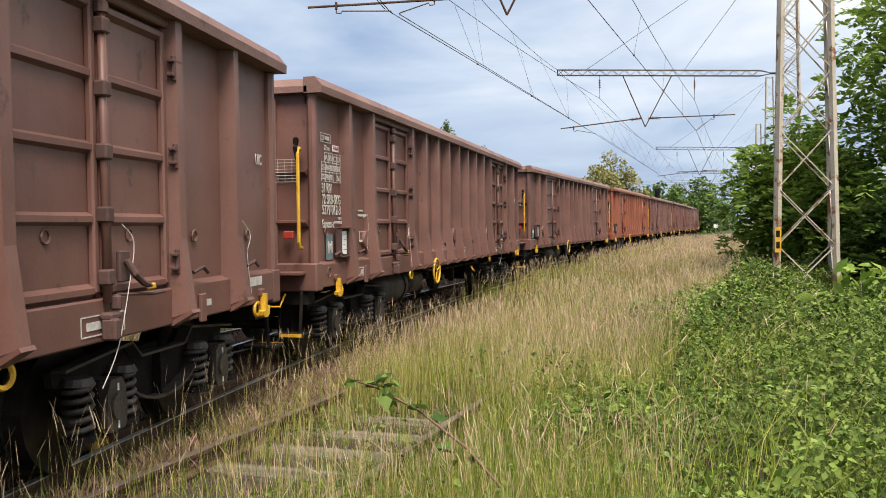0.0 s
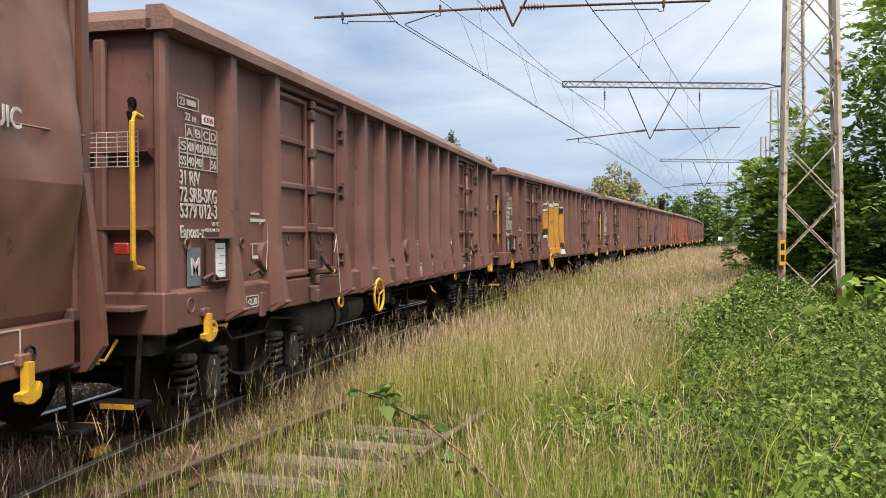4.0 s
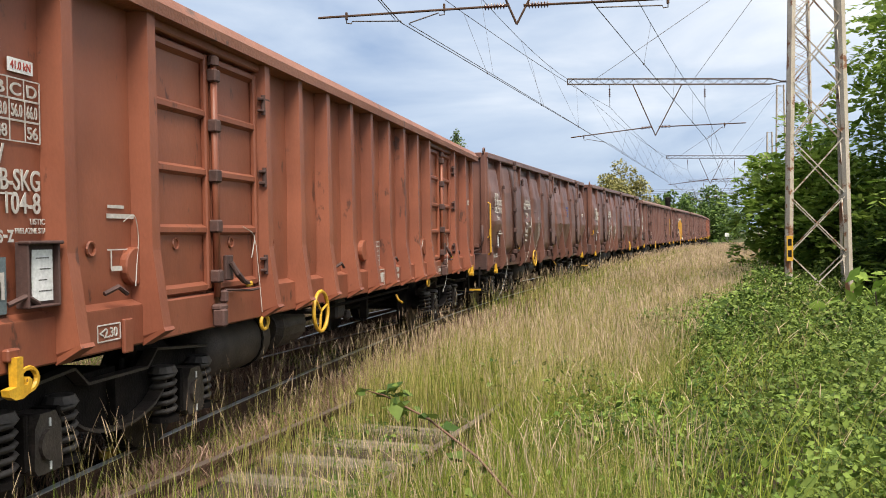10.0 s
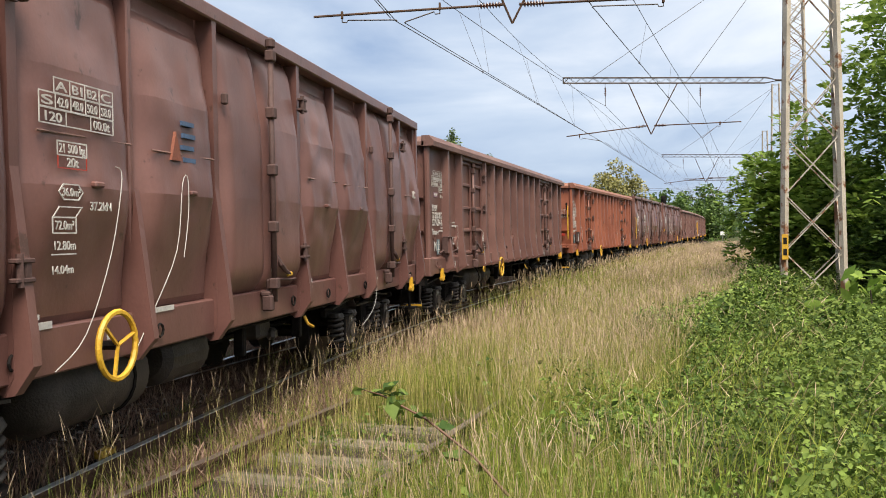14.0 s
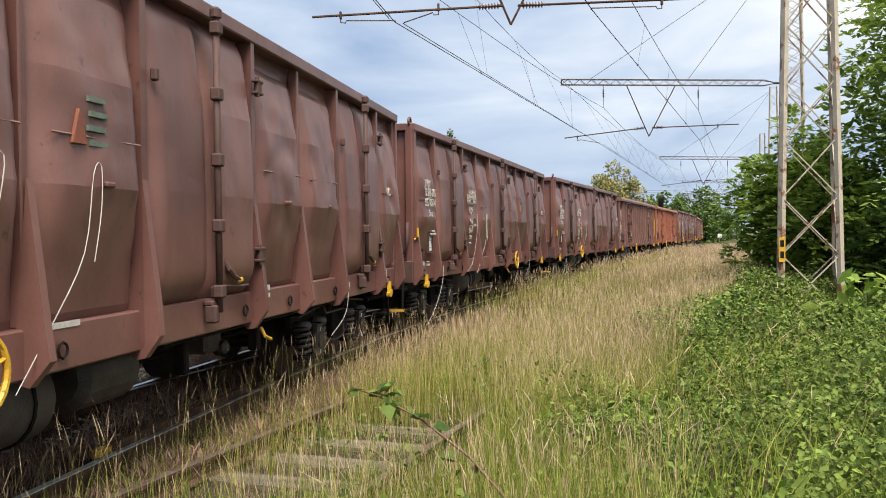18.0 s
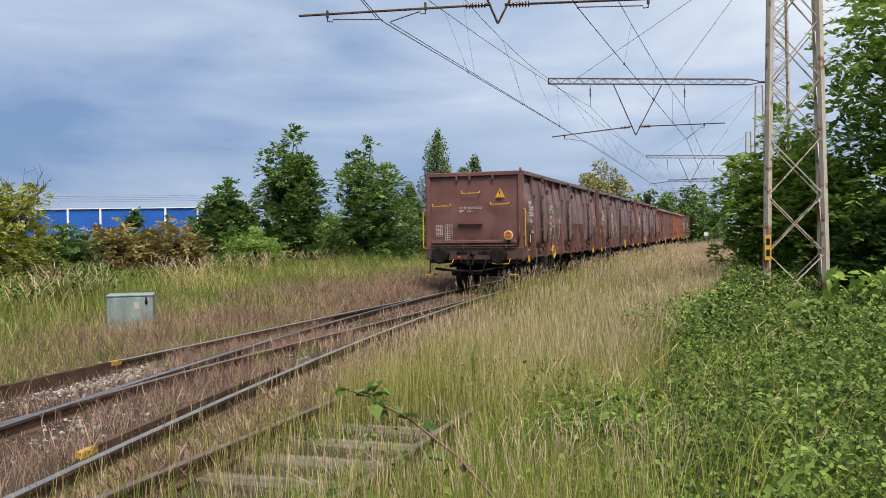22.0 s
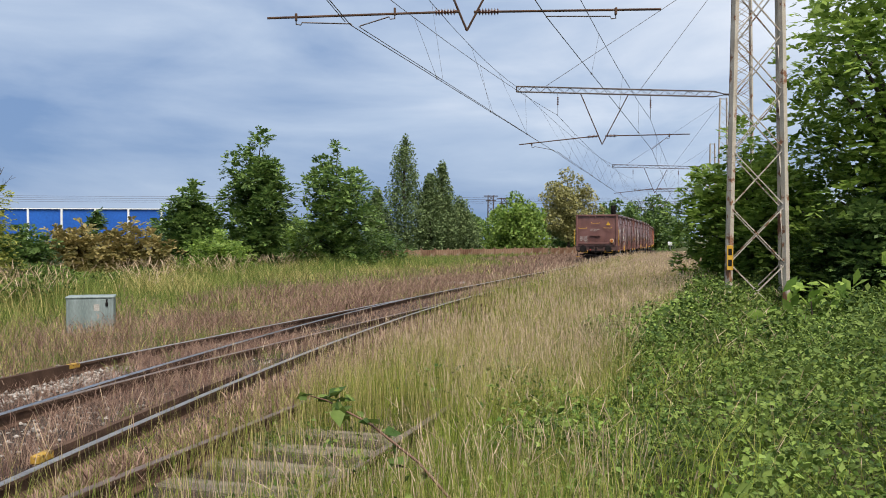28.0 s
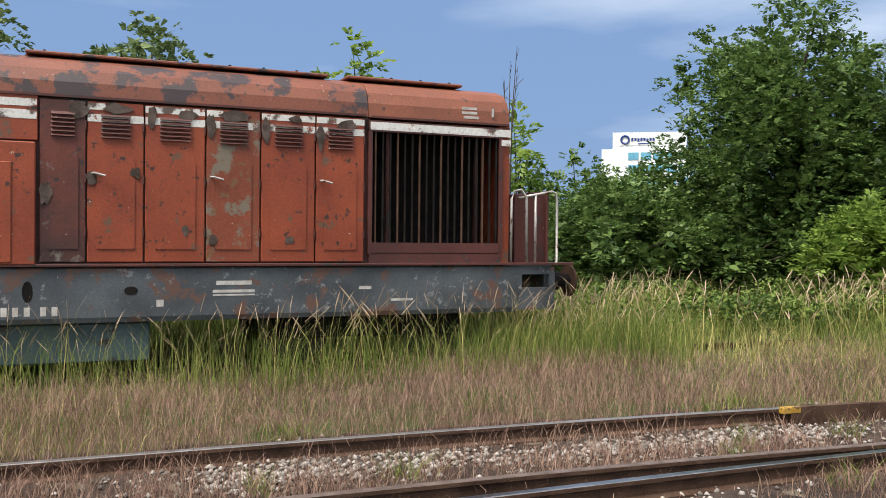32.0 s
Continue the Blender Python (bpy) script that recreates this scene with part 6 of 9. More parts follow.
        part("hinge_beam", box(bmesh.new(), (xe + sgn * 0.0, 0, sill + 0.50), (0.10, 2.6, 0.09), None, 0.012), paint, w)
        for y in (-0.6, 0.1, 0.5):
            part("bracket", box(bmesh.new(), (xe + sgn * 0.02, y, top - 0.18), (0.06, 0.06, 0.14), None, 0.01), paint, w)
        if sgn < 0:
            part("corner_grip", tube(bmesh.new(), [(xe - 0.02, -1.50, 1.62), (xe - 0.03, -1.55, 1.66), (xe - 0.03, -1.55, 1.80)], 0.02, 7), M_YELLOW, w, "short yellow corner grip")
            part("shelf", box(bmesh.new(), (xe - 0.04, 0.1, 1.98), (0.08, 0.75, 0.03)), paint, w)
            part("lifting_eye", ring((xe + 0.02, -1.42, top + 0.03), 0.06, 0.02, "y", 12, 6), paint, w)
        build_buffers(w, xe - (0.20 / 2 if sgn > 0 else 0), sgn, paint)
    build_underframe(w, half, paint, sill)
    label_board(w, -half + 0.80, sill + 0.62)
    part("black_panel", box(bmesh.new(), (-half + 0.35, -1.478, sill + 0.62), (0.26, 0.008, 0.30)), M_UNDER, w, "black chalk panel")
    cord(w, [(-half + 3.95, -1.56, 2.12), (-half + 4.0, -1.57, 2.05), (-half + 3.85, -1.58, 1.6), (-half + 3.62, -1.55, sill + 0.2), (-half + 3.4, -1.5, sill + 0.02)])
    cord(w, [(-half + 4.72, -1.60, 1.55), (-half + 4.80, -1.60, 1.85), (-half + 4.84, -1.58, 2.1), (-half + 4.76, -1.58, 2.06), (-half + 4.62, -1.60, 1.6), (-half + 4.35, -1.56, 1.2), (-half + 4.12, -1.52, sill - 0.05)])
    cord(w, [(half - 2.6, -1.55, sill + 0.2), (half - 2.8, -1.56, sill - 0.15), (half - 3.3, -1.54, sill - 0.35)])
    cord(w, [(-half + 1.5, -1.54, sill + 0.2), (-half + 1.35, -1.56, sill - 0.1), (-half + 0.9, -1.56, sill - 0.5), (-half + 0.6, -1.5, sill - 0.75)])
    for cx in (-4.2, 4.5):
        build_bogie(w, cx)
    return w


def build_eanos(paint, half=7.10, sill=0.99, top=3.22):
    """A straight-sided open wagon with two door pairs a side and close ribs."""
    w = thing("open_wagon", "high-sided open wagon with ribbed steel sides", "freight wagon", "wagons of the freight train")
    yw = -1.40
    z0, z1 = sill + 0.30, top
    d1, d2 = (-5.20, -3.30), (3.02, 5.00)
    part("inner_wall", box(bmesh.new(), (0.12 / 2, -1.34, (sill + top) / 2), (2 * half - 0.1 + 0.12, 0.02, top - sill - 0.1)), paint, w)
    part("side_sill", box(bmesh.new(), (0.12 / 2, -1.40, sill + 0.135), (2 * half - 0.04 + 0.12, 0.15, 0.27), None, 0.012), paint, w, "lower side beam")
    part("side_wall", box(bmesh.new(), (0.12 / 2, 1.43, (sill + top) / 2), (2 * half + 0.12, 0.10, top - sill), None, 0.012), paint, w)
    ribs = [-6.10] + [d1[1] + k * (d2[0] - d1[1]) / 8 for k in range(1, 8)] + [6.08]
    stops = [-half, ribs[0], d1[0], d1[1]] + ribs[1:-1] + [d2[0], d2[1], ribs[-1], half + 0.12]
    for i, (a, b) in enumerate(zip(stops, stops[1:])):
        if (a, b) in (d1, d2):
            m = (a + b) / 2
            for k, (p, q) in enumerate(((a + 0.07, m - 0.012), (m + 0.012, b - 0.07))):
                d = part("door", dented_panel(p, q, z0 - 0.04, z1 - 0.1, yw - 0.015, 0.012, i + k * 3 + 5, 6, 14, 0.009), paint, w, "steel door leaf with pressed ribs", smooth=True)
                for z in (z0 + 0.02, z0 + 0.46, z0 + 0.90, z0 + 1.35, z1 - 0.15):
                    part("door_rib", extrude_yz([(-1.40, z - 0.055), (-1.462, z - 0.018), (-1.462, z + 0.018), (-1.40, z + 0.055)], p + 0.06, q - 0.06), paint, d)
                for x in (p + 0.03, q - 0.03):
                    part("door_stile", box(bmesh.new(), (x, -1.440, (z0 + z1) / 2 - 0.06), (0.06, 0.05, z1 - z0 - 0.12), None, 0.012), paint, d)
                part("door_loop", ring(((p + q) / 2 - 0.05, -1.43, z0 + 0.36), 0.04, 0.009, "y", 10, 5), paint, d)
                if k:
                    for z in (z0 + 0.16, z0 + 0.92, z0 + 1.55):
                        strap_hinge(d, q + 0.04, -1.51, z)
            lock_tube(w, m, z0 - 0.06, z1 - 0.16, -1.50, paint)
            part("lintel", box(bmesh.new(), (m, -1.44, z1 - 0.05), (b - a, 0.09, 0.09), None, 0.012), paint, w)
            door_gear(w, m, z0 - 0.06, paint)
        else:
            part("side_panel", dented_panel(a, b, z0 - 0.04, z1, yw, 0.014, i + 60, 6, 14, 0.013), paint, w, smooth=True)
            part("panel_lip", extrude_yz([(-1.40, z0 - 0.06), (-1.474, z0 - 0.05), (-1.474, z0 - 0.035), (-1.40, z0 + 0.0)], a + 0.07, b - 0.07), paint, w)
            x = (a + b) / 2 - 0.1
            part("loop", ring((x, -1.425, z0 + 0.34), 0.042, 0.010, "y", 10, 5), paint, w)
    # hat-shaped ribs that widen into a foot at the sill
    for x in ribs + [*d1, *d2]:
        rib = extrude_yz([(-1.38, sill + 0.02), (-1.50, sill + 0.03), (-1.615, sill + 0.10), (-1.600, sill + 0.20), (-1.545, sill + 0.62), (-1.535, top - 0.02), (-1.38, top - 0.02)], x - 0.05, x + 0.05)
        for v in rib.verts:
            if v.co.y > -1.40:
                v.co.x += 0.035 if v.co.x > x else -0.035
        part("rib", rib, paint, w)
        part("rib_foot", extrude_yz([(-1.45, sill + 0.02), (-1.47, sill - 0.012), (-1.635, sill + 0.085), (-1.622, sill + 0.108)], x - 0.065, x + 0.065), paint, w)
    for x in (d1[0] - 0.10, ribs[4] - 0.12, d2[0] - 0.12):
        part("hook_plate", tube(bmesh.new(), [(x, -1.40, sill + 0.52), (x, -1.452, sill + 0.52), (x, -1.460, sill + 0.52)], [0.125, 0.125, 0.115], 18), paint, w, "round rope plate")
    for x in (-6.45, -5.6, -1.3, 1.0, 5.4, 6.5):
        part("cleat", tube(bmesh.new(), [(x - 0.09, -1.47, sill + 0.36), (x, -1.51, sill + 0.40), (x + 0.11, -1.50, sill + 0.35)], 0.016, 6), M_TUBE, w)
    for x in (-5.48, 5.42):
        part("jack_plate", box(bmesh.new(), (x, -1.49, sill + 0.08), (0.10, 0.03, 0.22), None, 0.008), paint, w)
    cap = [(-1.36, top - 0.03), (-1.575, top - 0.03), (-1.580, top + 0.05), (-1.50, top + 0.15), (-1.36, top + 0.15)]
    part("top_rail", extrude_yz(cap, -half - 0.05, half + 0.12 + 0.05), M_WORN[paint.name], w, "chamfered top rail with bare worn edge")
    part("far_top_rail", extrude_yz([(-y, z) for y, z in cap], -half - 0.05, half + 0.12 + 0.05), M_WORN[paint.name], w)
    for sgn in (-1, 1):
        xe = half + 0.12 if sgn > 0 else -half
        part("end_wall", end_panel(xe - sgn * 0.05, -1.38, 1.38, sill + 0.2, top, 177 + sgn, sgn), paint, w, "end wall", smooth=True)
        for sy in (-1, 1):
            part("corner_post", box(bmesh.new(), (xe - sgn * 0.05, sy * 1.42, (sill + top) / 2), (0.12, 0.10, top - sill - 0.02), None, 0.03), paint, w)
        part("end_rail", extrude_xz([(xe - sgn * 0.2, top - 0.02), (xe + sgn * 0.05, top - 0.02), (xe + sgn * 0.05, top + 0.05), (xe - sgn * 0.04, top + 0.145), (xe - sgn * 0.2, top + 0.145)], -1.40, 1.40), M_WORN[paint.name], w)
        part("end_beam", box(bmesh.new(), (xe - sgn * 0.06, 0, sill + 0.13), (0.20, 2.96, 0.32), None, 0.015), paint, w)
        for z in (1.75, 2.32):
            part("end_rib", extrude_xz([(xe - sgn * 0.05, z - 0.07), (xe + sgn * 0.04, z - 0.01), (xe + sgn * 0.04, z + 0.015), (xe - sgn * 0.05, z + 0.02)], -1.36, 1.36), paint, w)
        for y in (-0.95, 0.0, 0.95):
            part("end_post", box(bmesh.new(), (xe, y, 2.1), (0.07, 0.10, 2.1), None, 0.02), paint, w)
        if sgn < 0:
            for sy in (-1, 1):
                f = bmesh.new()
                tube(f, [(xe - 0.02, sy * 1.3, 1.45), (xe - 0.22, sy * 1.36, 1.47), (xe - 0.24, sy * 1.36, 1.52), (xe - 0.24, sy * 1.36, 2.5), (xe - 0.2, sy * 1.36, 2.56), (xe - 0.02, sy * 1.3, 2.56)], 0.02, 7)
                part("corner_handrail", f, M_YELLOW, w, "yellow corner handrail")
            part("foot_board", box(bmesh.new(), (xe - 0.14, -1.0, 1.17), (0.22, 0.7, 0.04), None, 0.008), paint, w, "foot board")
            part("lamp_bracket", box(bmesh.new(), (xe - 0.06, -1.16, 1.60), (0.05, 0.12, 0.09), None, 0.01), M_LAMPRED, w, "small red reflector")
            part("hose_end", tube(bmesh.new(), [(xe - 0.10, -1.28, 2.62), (xe - 0.14, -1.30, 2.66), (xe - 0.16, -1.30, 2.58), (xe - 0.14, -1.30, 2.44)], [0.03, 0.035, 0.03, 0.012], 7), M_UNDER, w)
            part("notice", ruled_grid([-1.30 + 0.085 * k for k in range(6)], [2.20 + 0.036 * k for k in range(8)], 0.0045, lambda u, v: (xe - 0.068, u, v)), M_WHITE, w, "white stencilled table notice")
        build_buffers(w, xe - (0.12 / 2 if sgn > 0 else 0), sgn, paint)
    build_underframe(w, half, paint, sill)
    hand_wheel(w, -2.22, sill - 0.15)
    label_board(w, -6.32, 1.50)
    part("chalk_panel", box(bmesh.new(), (-6.60, -1.425, 1.45), (0.20, 0.008, 0.30)), M_CHALK, w, "grey-green painted panel")
    lettering("M", 0.20, M_WHITE, w, Matrix.Translation((-6.665, -1.431, 1.38)) @ pose(0, 0, 0, 90, 0, 0), "panel_letter", bold=0.004)
    part("round_stamp", ring((-6.75, -1.478, sill + 0.17), 0.055, 0.006, "y", 16, 4), paint, w)
    cord(w, [(-5.42, -1.44, 1.80), (-5.34, -1.47, 1.84), (-5.28, -1.46, 1.70), (-5.30, -1.46, 1.55), (-5.34, -1.47, 1.38)])
    cord(w, [(-3.78, -1.50, 1.78), (-3.66, -1.55, 1.70), (-3.72, -1.55, 1.52), (-3.60, -1.53, 1.66), (-3.56, -1.54, 1.38), (-3.55, -1.56, 1.05)])
    cord(w, [(2.20, -1.50, 1.80), (2.30, -1.54, 1.70), (2.42, -1.54, 1.60), (2.34, -1.54, 1.50)])
    cord(w, [(4.20, -1.50, 1.72), (4.28, -1.54, 1.60), (4.18, -1.55, 1.30), (4.02, -1.56, 0.95), (3.9, -1.52, 0.72)])
    cord(w, [(6.40, -1.44, 1.75), (6.48, -1.48, 1.62), (6.40, -1.48, 1.45), (6.46, -1.49, 1.10)])
    for cx in (-5.02, 5.48):
        build_bogie(w, cx)
    return w


KINDS = {
    "eas": build_eas(M_BROWN),
    "eas_warm": build_eas(M_WARM),
    "brown": build_eanos(M_BROWN2),
    "orange": build_eanos(M_ORANGE),
    "maroon": build_eanos(M_MAROON),
}
LENGTH = {"eas": 14.04, "eas_warm": 14.04, "brown": 15.74, "orange": 15.74, "maroon": 15.74}
# from the last wagon forwards
ORDER = ["eas", "eas", "eas", "brown", "orange", "eas_warm", "eas_warm", "brown", "brown", "brown", "brown", "orange", "brown", "maroon", "brown", "eas", "brown", "orange", "brown", "brown", "maroon", "brown"]
# fine fittings that only the nearer wagons carry
FAR_SKIP = {"weld_seam", "spring", "spring_seat", "spring_cap", "axle_cover", "tick_mark", "wear_plate", "brake_hanger", "stiffener", "clamp", "tube_head", "lock_rod", "loop", "door_loop", "cord", "wire_mesh", "cleat", "jack_plate", "rib_foot", "door_stile", "latch_bar", "lever_plate", "side_catch", "round_stamp", "spoke", "panel_lip"}
TRAIN, used, lead = [], set(), 0.0
for kind_ in ORDER:
    if kind_ in used:
        wagon = copy_thing(KINDS[kind_], Matrix.Identity(4))
    else:
        wagon = KINDS[kind_]
        used.add(kind_)
    if len(TRAIN) > 9:
        for o in [o for o in wagon.children_recursive if o.name.split(".")[0] in FAR_SKIP]:
            bpy.data.objects.remove(o)
    # the couplings before the third wagon are pushed together
    TRAIN.append((wagon, lead + LENGTH[kind_] / 2 + (0.24 if len(TRAIN) == 2 else 0), kind_))
    lead += LENGTH[kind_]


# seconds and distance along the main track of the last wagon's rear wall
TRAIN_ROWS = [(0, -122.9), (3, -102.0), (6, -81.0), (8, -67.2), (9.5, -57.05), (10.5, -50.22), (12.5, -36.85), (14.5, -23.2), (17, -6.25), (19, 7.45), (20, 13.75), (21, 20.0), (23, 32.6), (26, 51.8), (28.6, 68.2), (32, 88.8)]


def train_at(t):
    """Distance along the main track of the last wagon's buffers at t seconds: a smooth curve through the rows."""
    T, S = [r[0] for r in TRAIN_ROWS], [r[1] for r in TRAIN_ROWS]
    v = [(S[min(k + 1, len(S) - 1)] - S[max(k - 1, 0)]) / (T[min(k + 1, len(S) - 1)] - T[max(k - 1, 0)]) for k in range(len(T))]
    k = max(0, min(len(T) - 2, int(np.searchsorted(T, t, "right")) - 1))
    d = T[k + 1] - T[k]
    u = (t - T[k]) / d
    return (2 * u**3 - 3 * u * u + 1) * S[k] + (u**3 - 2 * u * u + u) * d * v[k] + (3 * u * u - 2 * u**3) * S[k + 1] + (u**3 - u * u) * d * v[k + 1] - 0.67



# ---- marks on single wagons ----
def side_text(w, text, x, z, cap, width, y=-1.425, paint=None):
    """Stencilled writing on the footpath side, with capitals cap high, width long."""
    o = lettering(text, cap / 0.72, paint or M_WHITE, w, Matrix.Translation((x, y, z)) @ pose(0, 0, 0, 90, 0, 0), bold=0.02 * cap)
    long = max(v.co.x for v in o.data.vertices)
    for v in o.data.vertices:
        v.co.x *= width / long
    return o


def frame_lines(w, x0, x1, z0, z1, y, t=0.008, name="stencil_box"):
    """A painted outline."""
    return part(name, boxes([(((x0 + x1) / 2, y, z0), (x1 - x0, 0.004, t)), (((x0 + x1) / 2, y, z1), (x1 - x0, 0.004, t)), ((x0, y - 0.0006, (z0 + z1) / 2), (t, 0.004, z1 - z0)), ((x1, y - 0.0006, (z0 + z1) / 2), (t, 0.004, z1 - z0))]), M_WHITE, w, "stencilled outline mark")


M_PINK2 = mat("faded_mauve_paint", (0.22, 0.12, 0.15), (0.32, 0.20, 0.24), 6, 0.6)


def load_table(w, x0, x1, z1, rows, y):
    """A stencilled load table: boxed rows of limits; each row: left edge, entries, height."""
    z = z1
    for k, (left, entries, h) in enumerate(rows):
        frame_lines(w, left, x1, z - h, z, y + 0.0004 * k, 0.007, "table_frame")
        step = (x1 - left) / len(entries)
        for c, text in enumerate(entries):
            if c:
                part("table_rule", box(bmesh.new(), (left + c * step, y - 0.001, z - h / 2), (0.006, 0.004, h)), M_WHITE, w)
            if text:
                side_text(w, text, left + (c + 0.12) * step, z - h * 0.82, h * 0.62, step * 0.72, y)
        z -= h + 0.004


def mark_eas(w, number, half=6.35, shift=0.0, uic=0.0):
    x = -6.06
    for text, z, cap, wd, dx in (("31 RIV", 2.47, 0.135, 0.33, 0), ("72 SRB-SKG", 2.33, 0.135, 0.63, 0), (number, 2.16, 0.135, 0.62, 0), ("Eas-z", 2.00, 0.11, 0.23, 0.22)):
        side_text(w, text, x + dx, z, cap, wd, -1.580)
    part("stencil_bar", box(bmesh.new(), (x + 0.27, -1.580, 2.312), (0.20, 0.004, 0.012)), M_WHITE, w)
    side_text(w, "LISTICE", -5.66, 1.735, 0.035, 0.18, -1.570)
    side_text(w, "PRELAZNE STANICE", -5.74, 1.685, 0.035, 0.36, -1.570)
    # limits of load, size and volume on the panel behind the first doors
    p = -3.17 + shift
    load_table(w, p, p + 0.70, 2.56, [(p + 0.13, ["A", "B1", "B2", "C"], 0.082), (p, ["S", "42.0", "48.0", "50.0", "58.0"], 0.082), (p, ["120", "", "00.0t"], 0.082)], -1.566)
    frame_lines(w, p + 0.14, p + 0.41, 2.145, 2.22, -1.572)
    side_text(w, "21 500 kg", p + 0.155, 2.16, 0.05, 0.24, -1.573)
    for x0, z0, wd, h in ((p + 0.14, 2.072, 0.27, 0.006), (p + 0.14, 2.072, 0.006, 0.07), (p + 0.404, 2.072, 0.006, 0.07)):
        part("red_line", box(bmesh.new(), (x0 + wd / 2, -1.573, z0 + h / 2), (wd, 0.004, h)), M_LAMPRED, w, "thin red stencil line")
    side_text(w, "20t", p + 0.22, 2.085, 0.05, 0.11, -1.574)
    hexa = [(0, 0.045), (0.045, 0), (0.185, 0), (0.23, 0.045), (0.185, 0.09), (0.045, 0.09)]
    inner = [(0.115 + (u - 0.115) * 0.93, 0.045 + (v - 0.045) * 0.84) for u, v in hexa]
    for k in range(6):
        a, b, c, d = hexa[k], hexa[(k + 1) % 6], inner[(k + 1) % 6], inner[k]
        part("hexagon_line", extrude_xz([(p + 0.12 + u, 1.90 + v) for u, v in (a, b, c, d)], -1.588, -1.583), M_WHITE, w)
    side_text(w, "36.0m\u00b2", p + 0.15, 1.923, 0.045, 0.17, -1.588)
    side_text(w, "37.2kN", p + 0.41, 1.85, 0.05, 0.22, -1.586)
    frame_lines(w, p + 0.06, p + 0.27, 1.72, 1.805, -1.588)
    q = p + 0.06
    part("cube_mark", extrude_xz([(q, 1.805), (q + 0.06, 1.865), (q + 0.275, 1.865), (q + 0.21, 1.805), (q + 0.21, 1.812), (q + 0.262, 1.859), (q + 0.063, 1.859), (q + 0.008, 1.805)], -1.590, -1.586), M_WHITE, w, "stencilled outline of a box")
    side_text(w, "72.0m\u00b3", q + 0.02, 1.74, 0.048, 0.17, -1.589)
    side_text(w, "12.80m", q + 0.01, 1.63, 0.048, 0.20, -1.582)
    part("stencil_bar", box(bmesh.new(), (q + 0.11, -1.578, 1.605), (0.22, 0.004, 0.007)), M_WHITE, w)
    side_text(w, "14.04m", q, 1.50, 0.045, 0.20, -1.572)
    for xx, z, wd, h in ((p + 0.02, 1.27, 0.14, 0.03), (p + 0.05, 1.22, 0.30, 0.04), (p + 0.75, 1.10, 0.03, 0.06), (p + 1.45, 1.20, 0.26, 0.035), (1.3, 1.22, 0.20, 0.05), (1.3, 1.15, 0.20, 0.04)):
        part("stencil_bar", box(bmesh.new(), (xx, -1.474, z), (wd, 0.004, h)), M_WHITE, w)
    side_text(w, "UIC", half - 0.78 + uic, 2.24, 0.11, 0.22, -1.572)
    frame_lines(w, half - 1.05, half - 0.45, 1.04, 1.20, -1.474)
    part("stencil_bar", box(bmesh.new(), (half - 0.88, -1.474, 1.15), (0.24, 0.004, 0.04)), M_WHITE, w)
    part("stencil_bar", box(bmesh.new(), (half - 0.85, -1.474, 1.09), (0.30, 0.004, 0.035)), M_WHITE, w)
    frame_lines(w, -5.90, -5.76, 1.17, 1.25, -1.474)
    part("stencil_bar", box(bmesh.new(), (-5.83, -1.474, 1.21), (0.10, 0.004, 0.045)), M_WHITE, w)
    side_text(w, "BEOGRAD", -5.67, 1.165, 0.04, 0.19, -1.474)
    part("stencil_bar", box(bmesh.new(), (-5.57, -1.474, 1.235), (0.16, 0.004, 0.025)), M_WHITE, w)
    part("paint_dot", disc((-5.93, -1.475, 1.02), 0.03, 0.004, "y", 10), M_YELLOW, w)


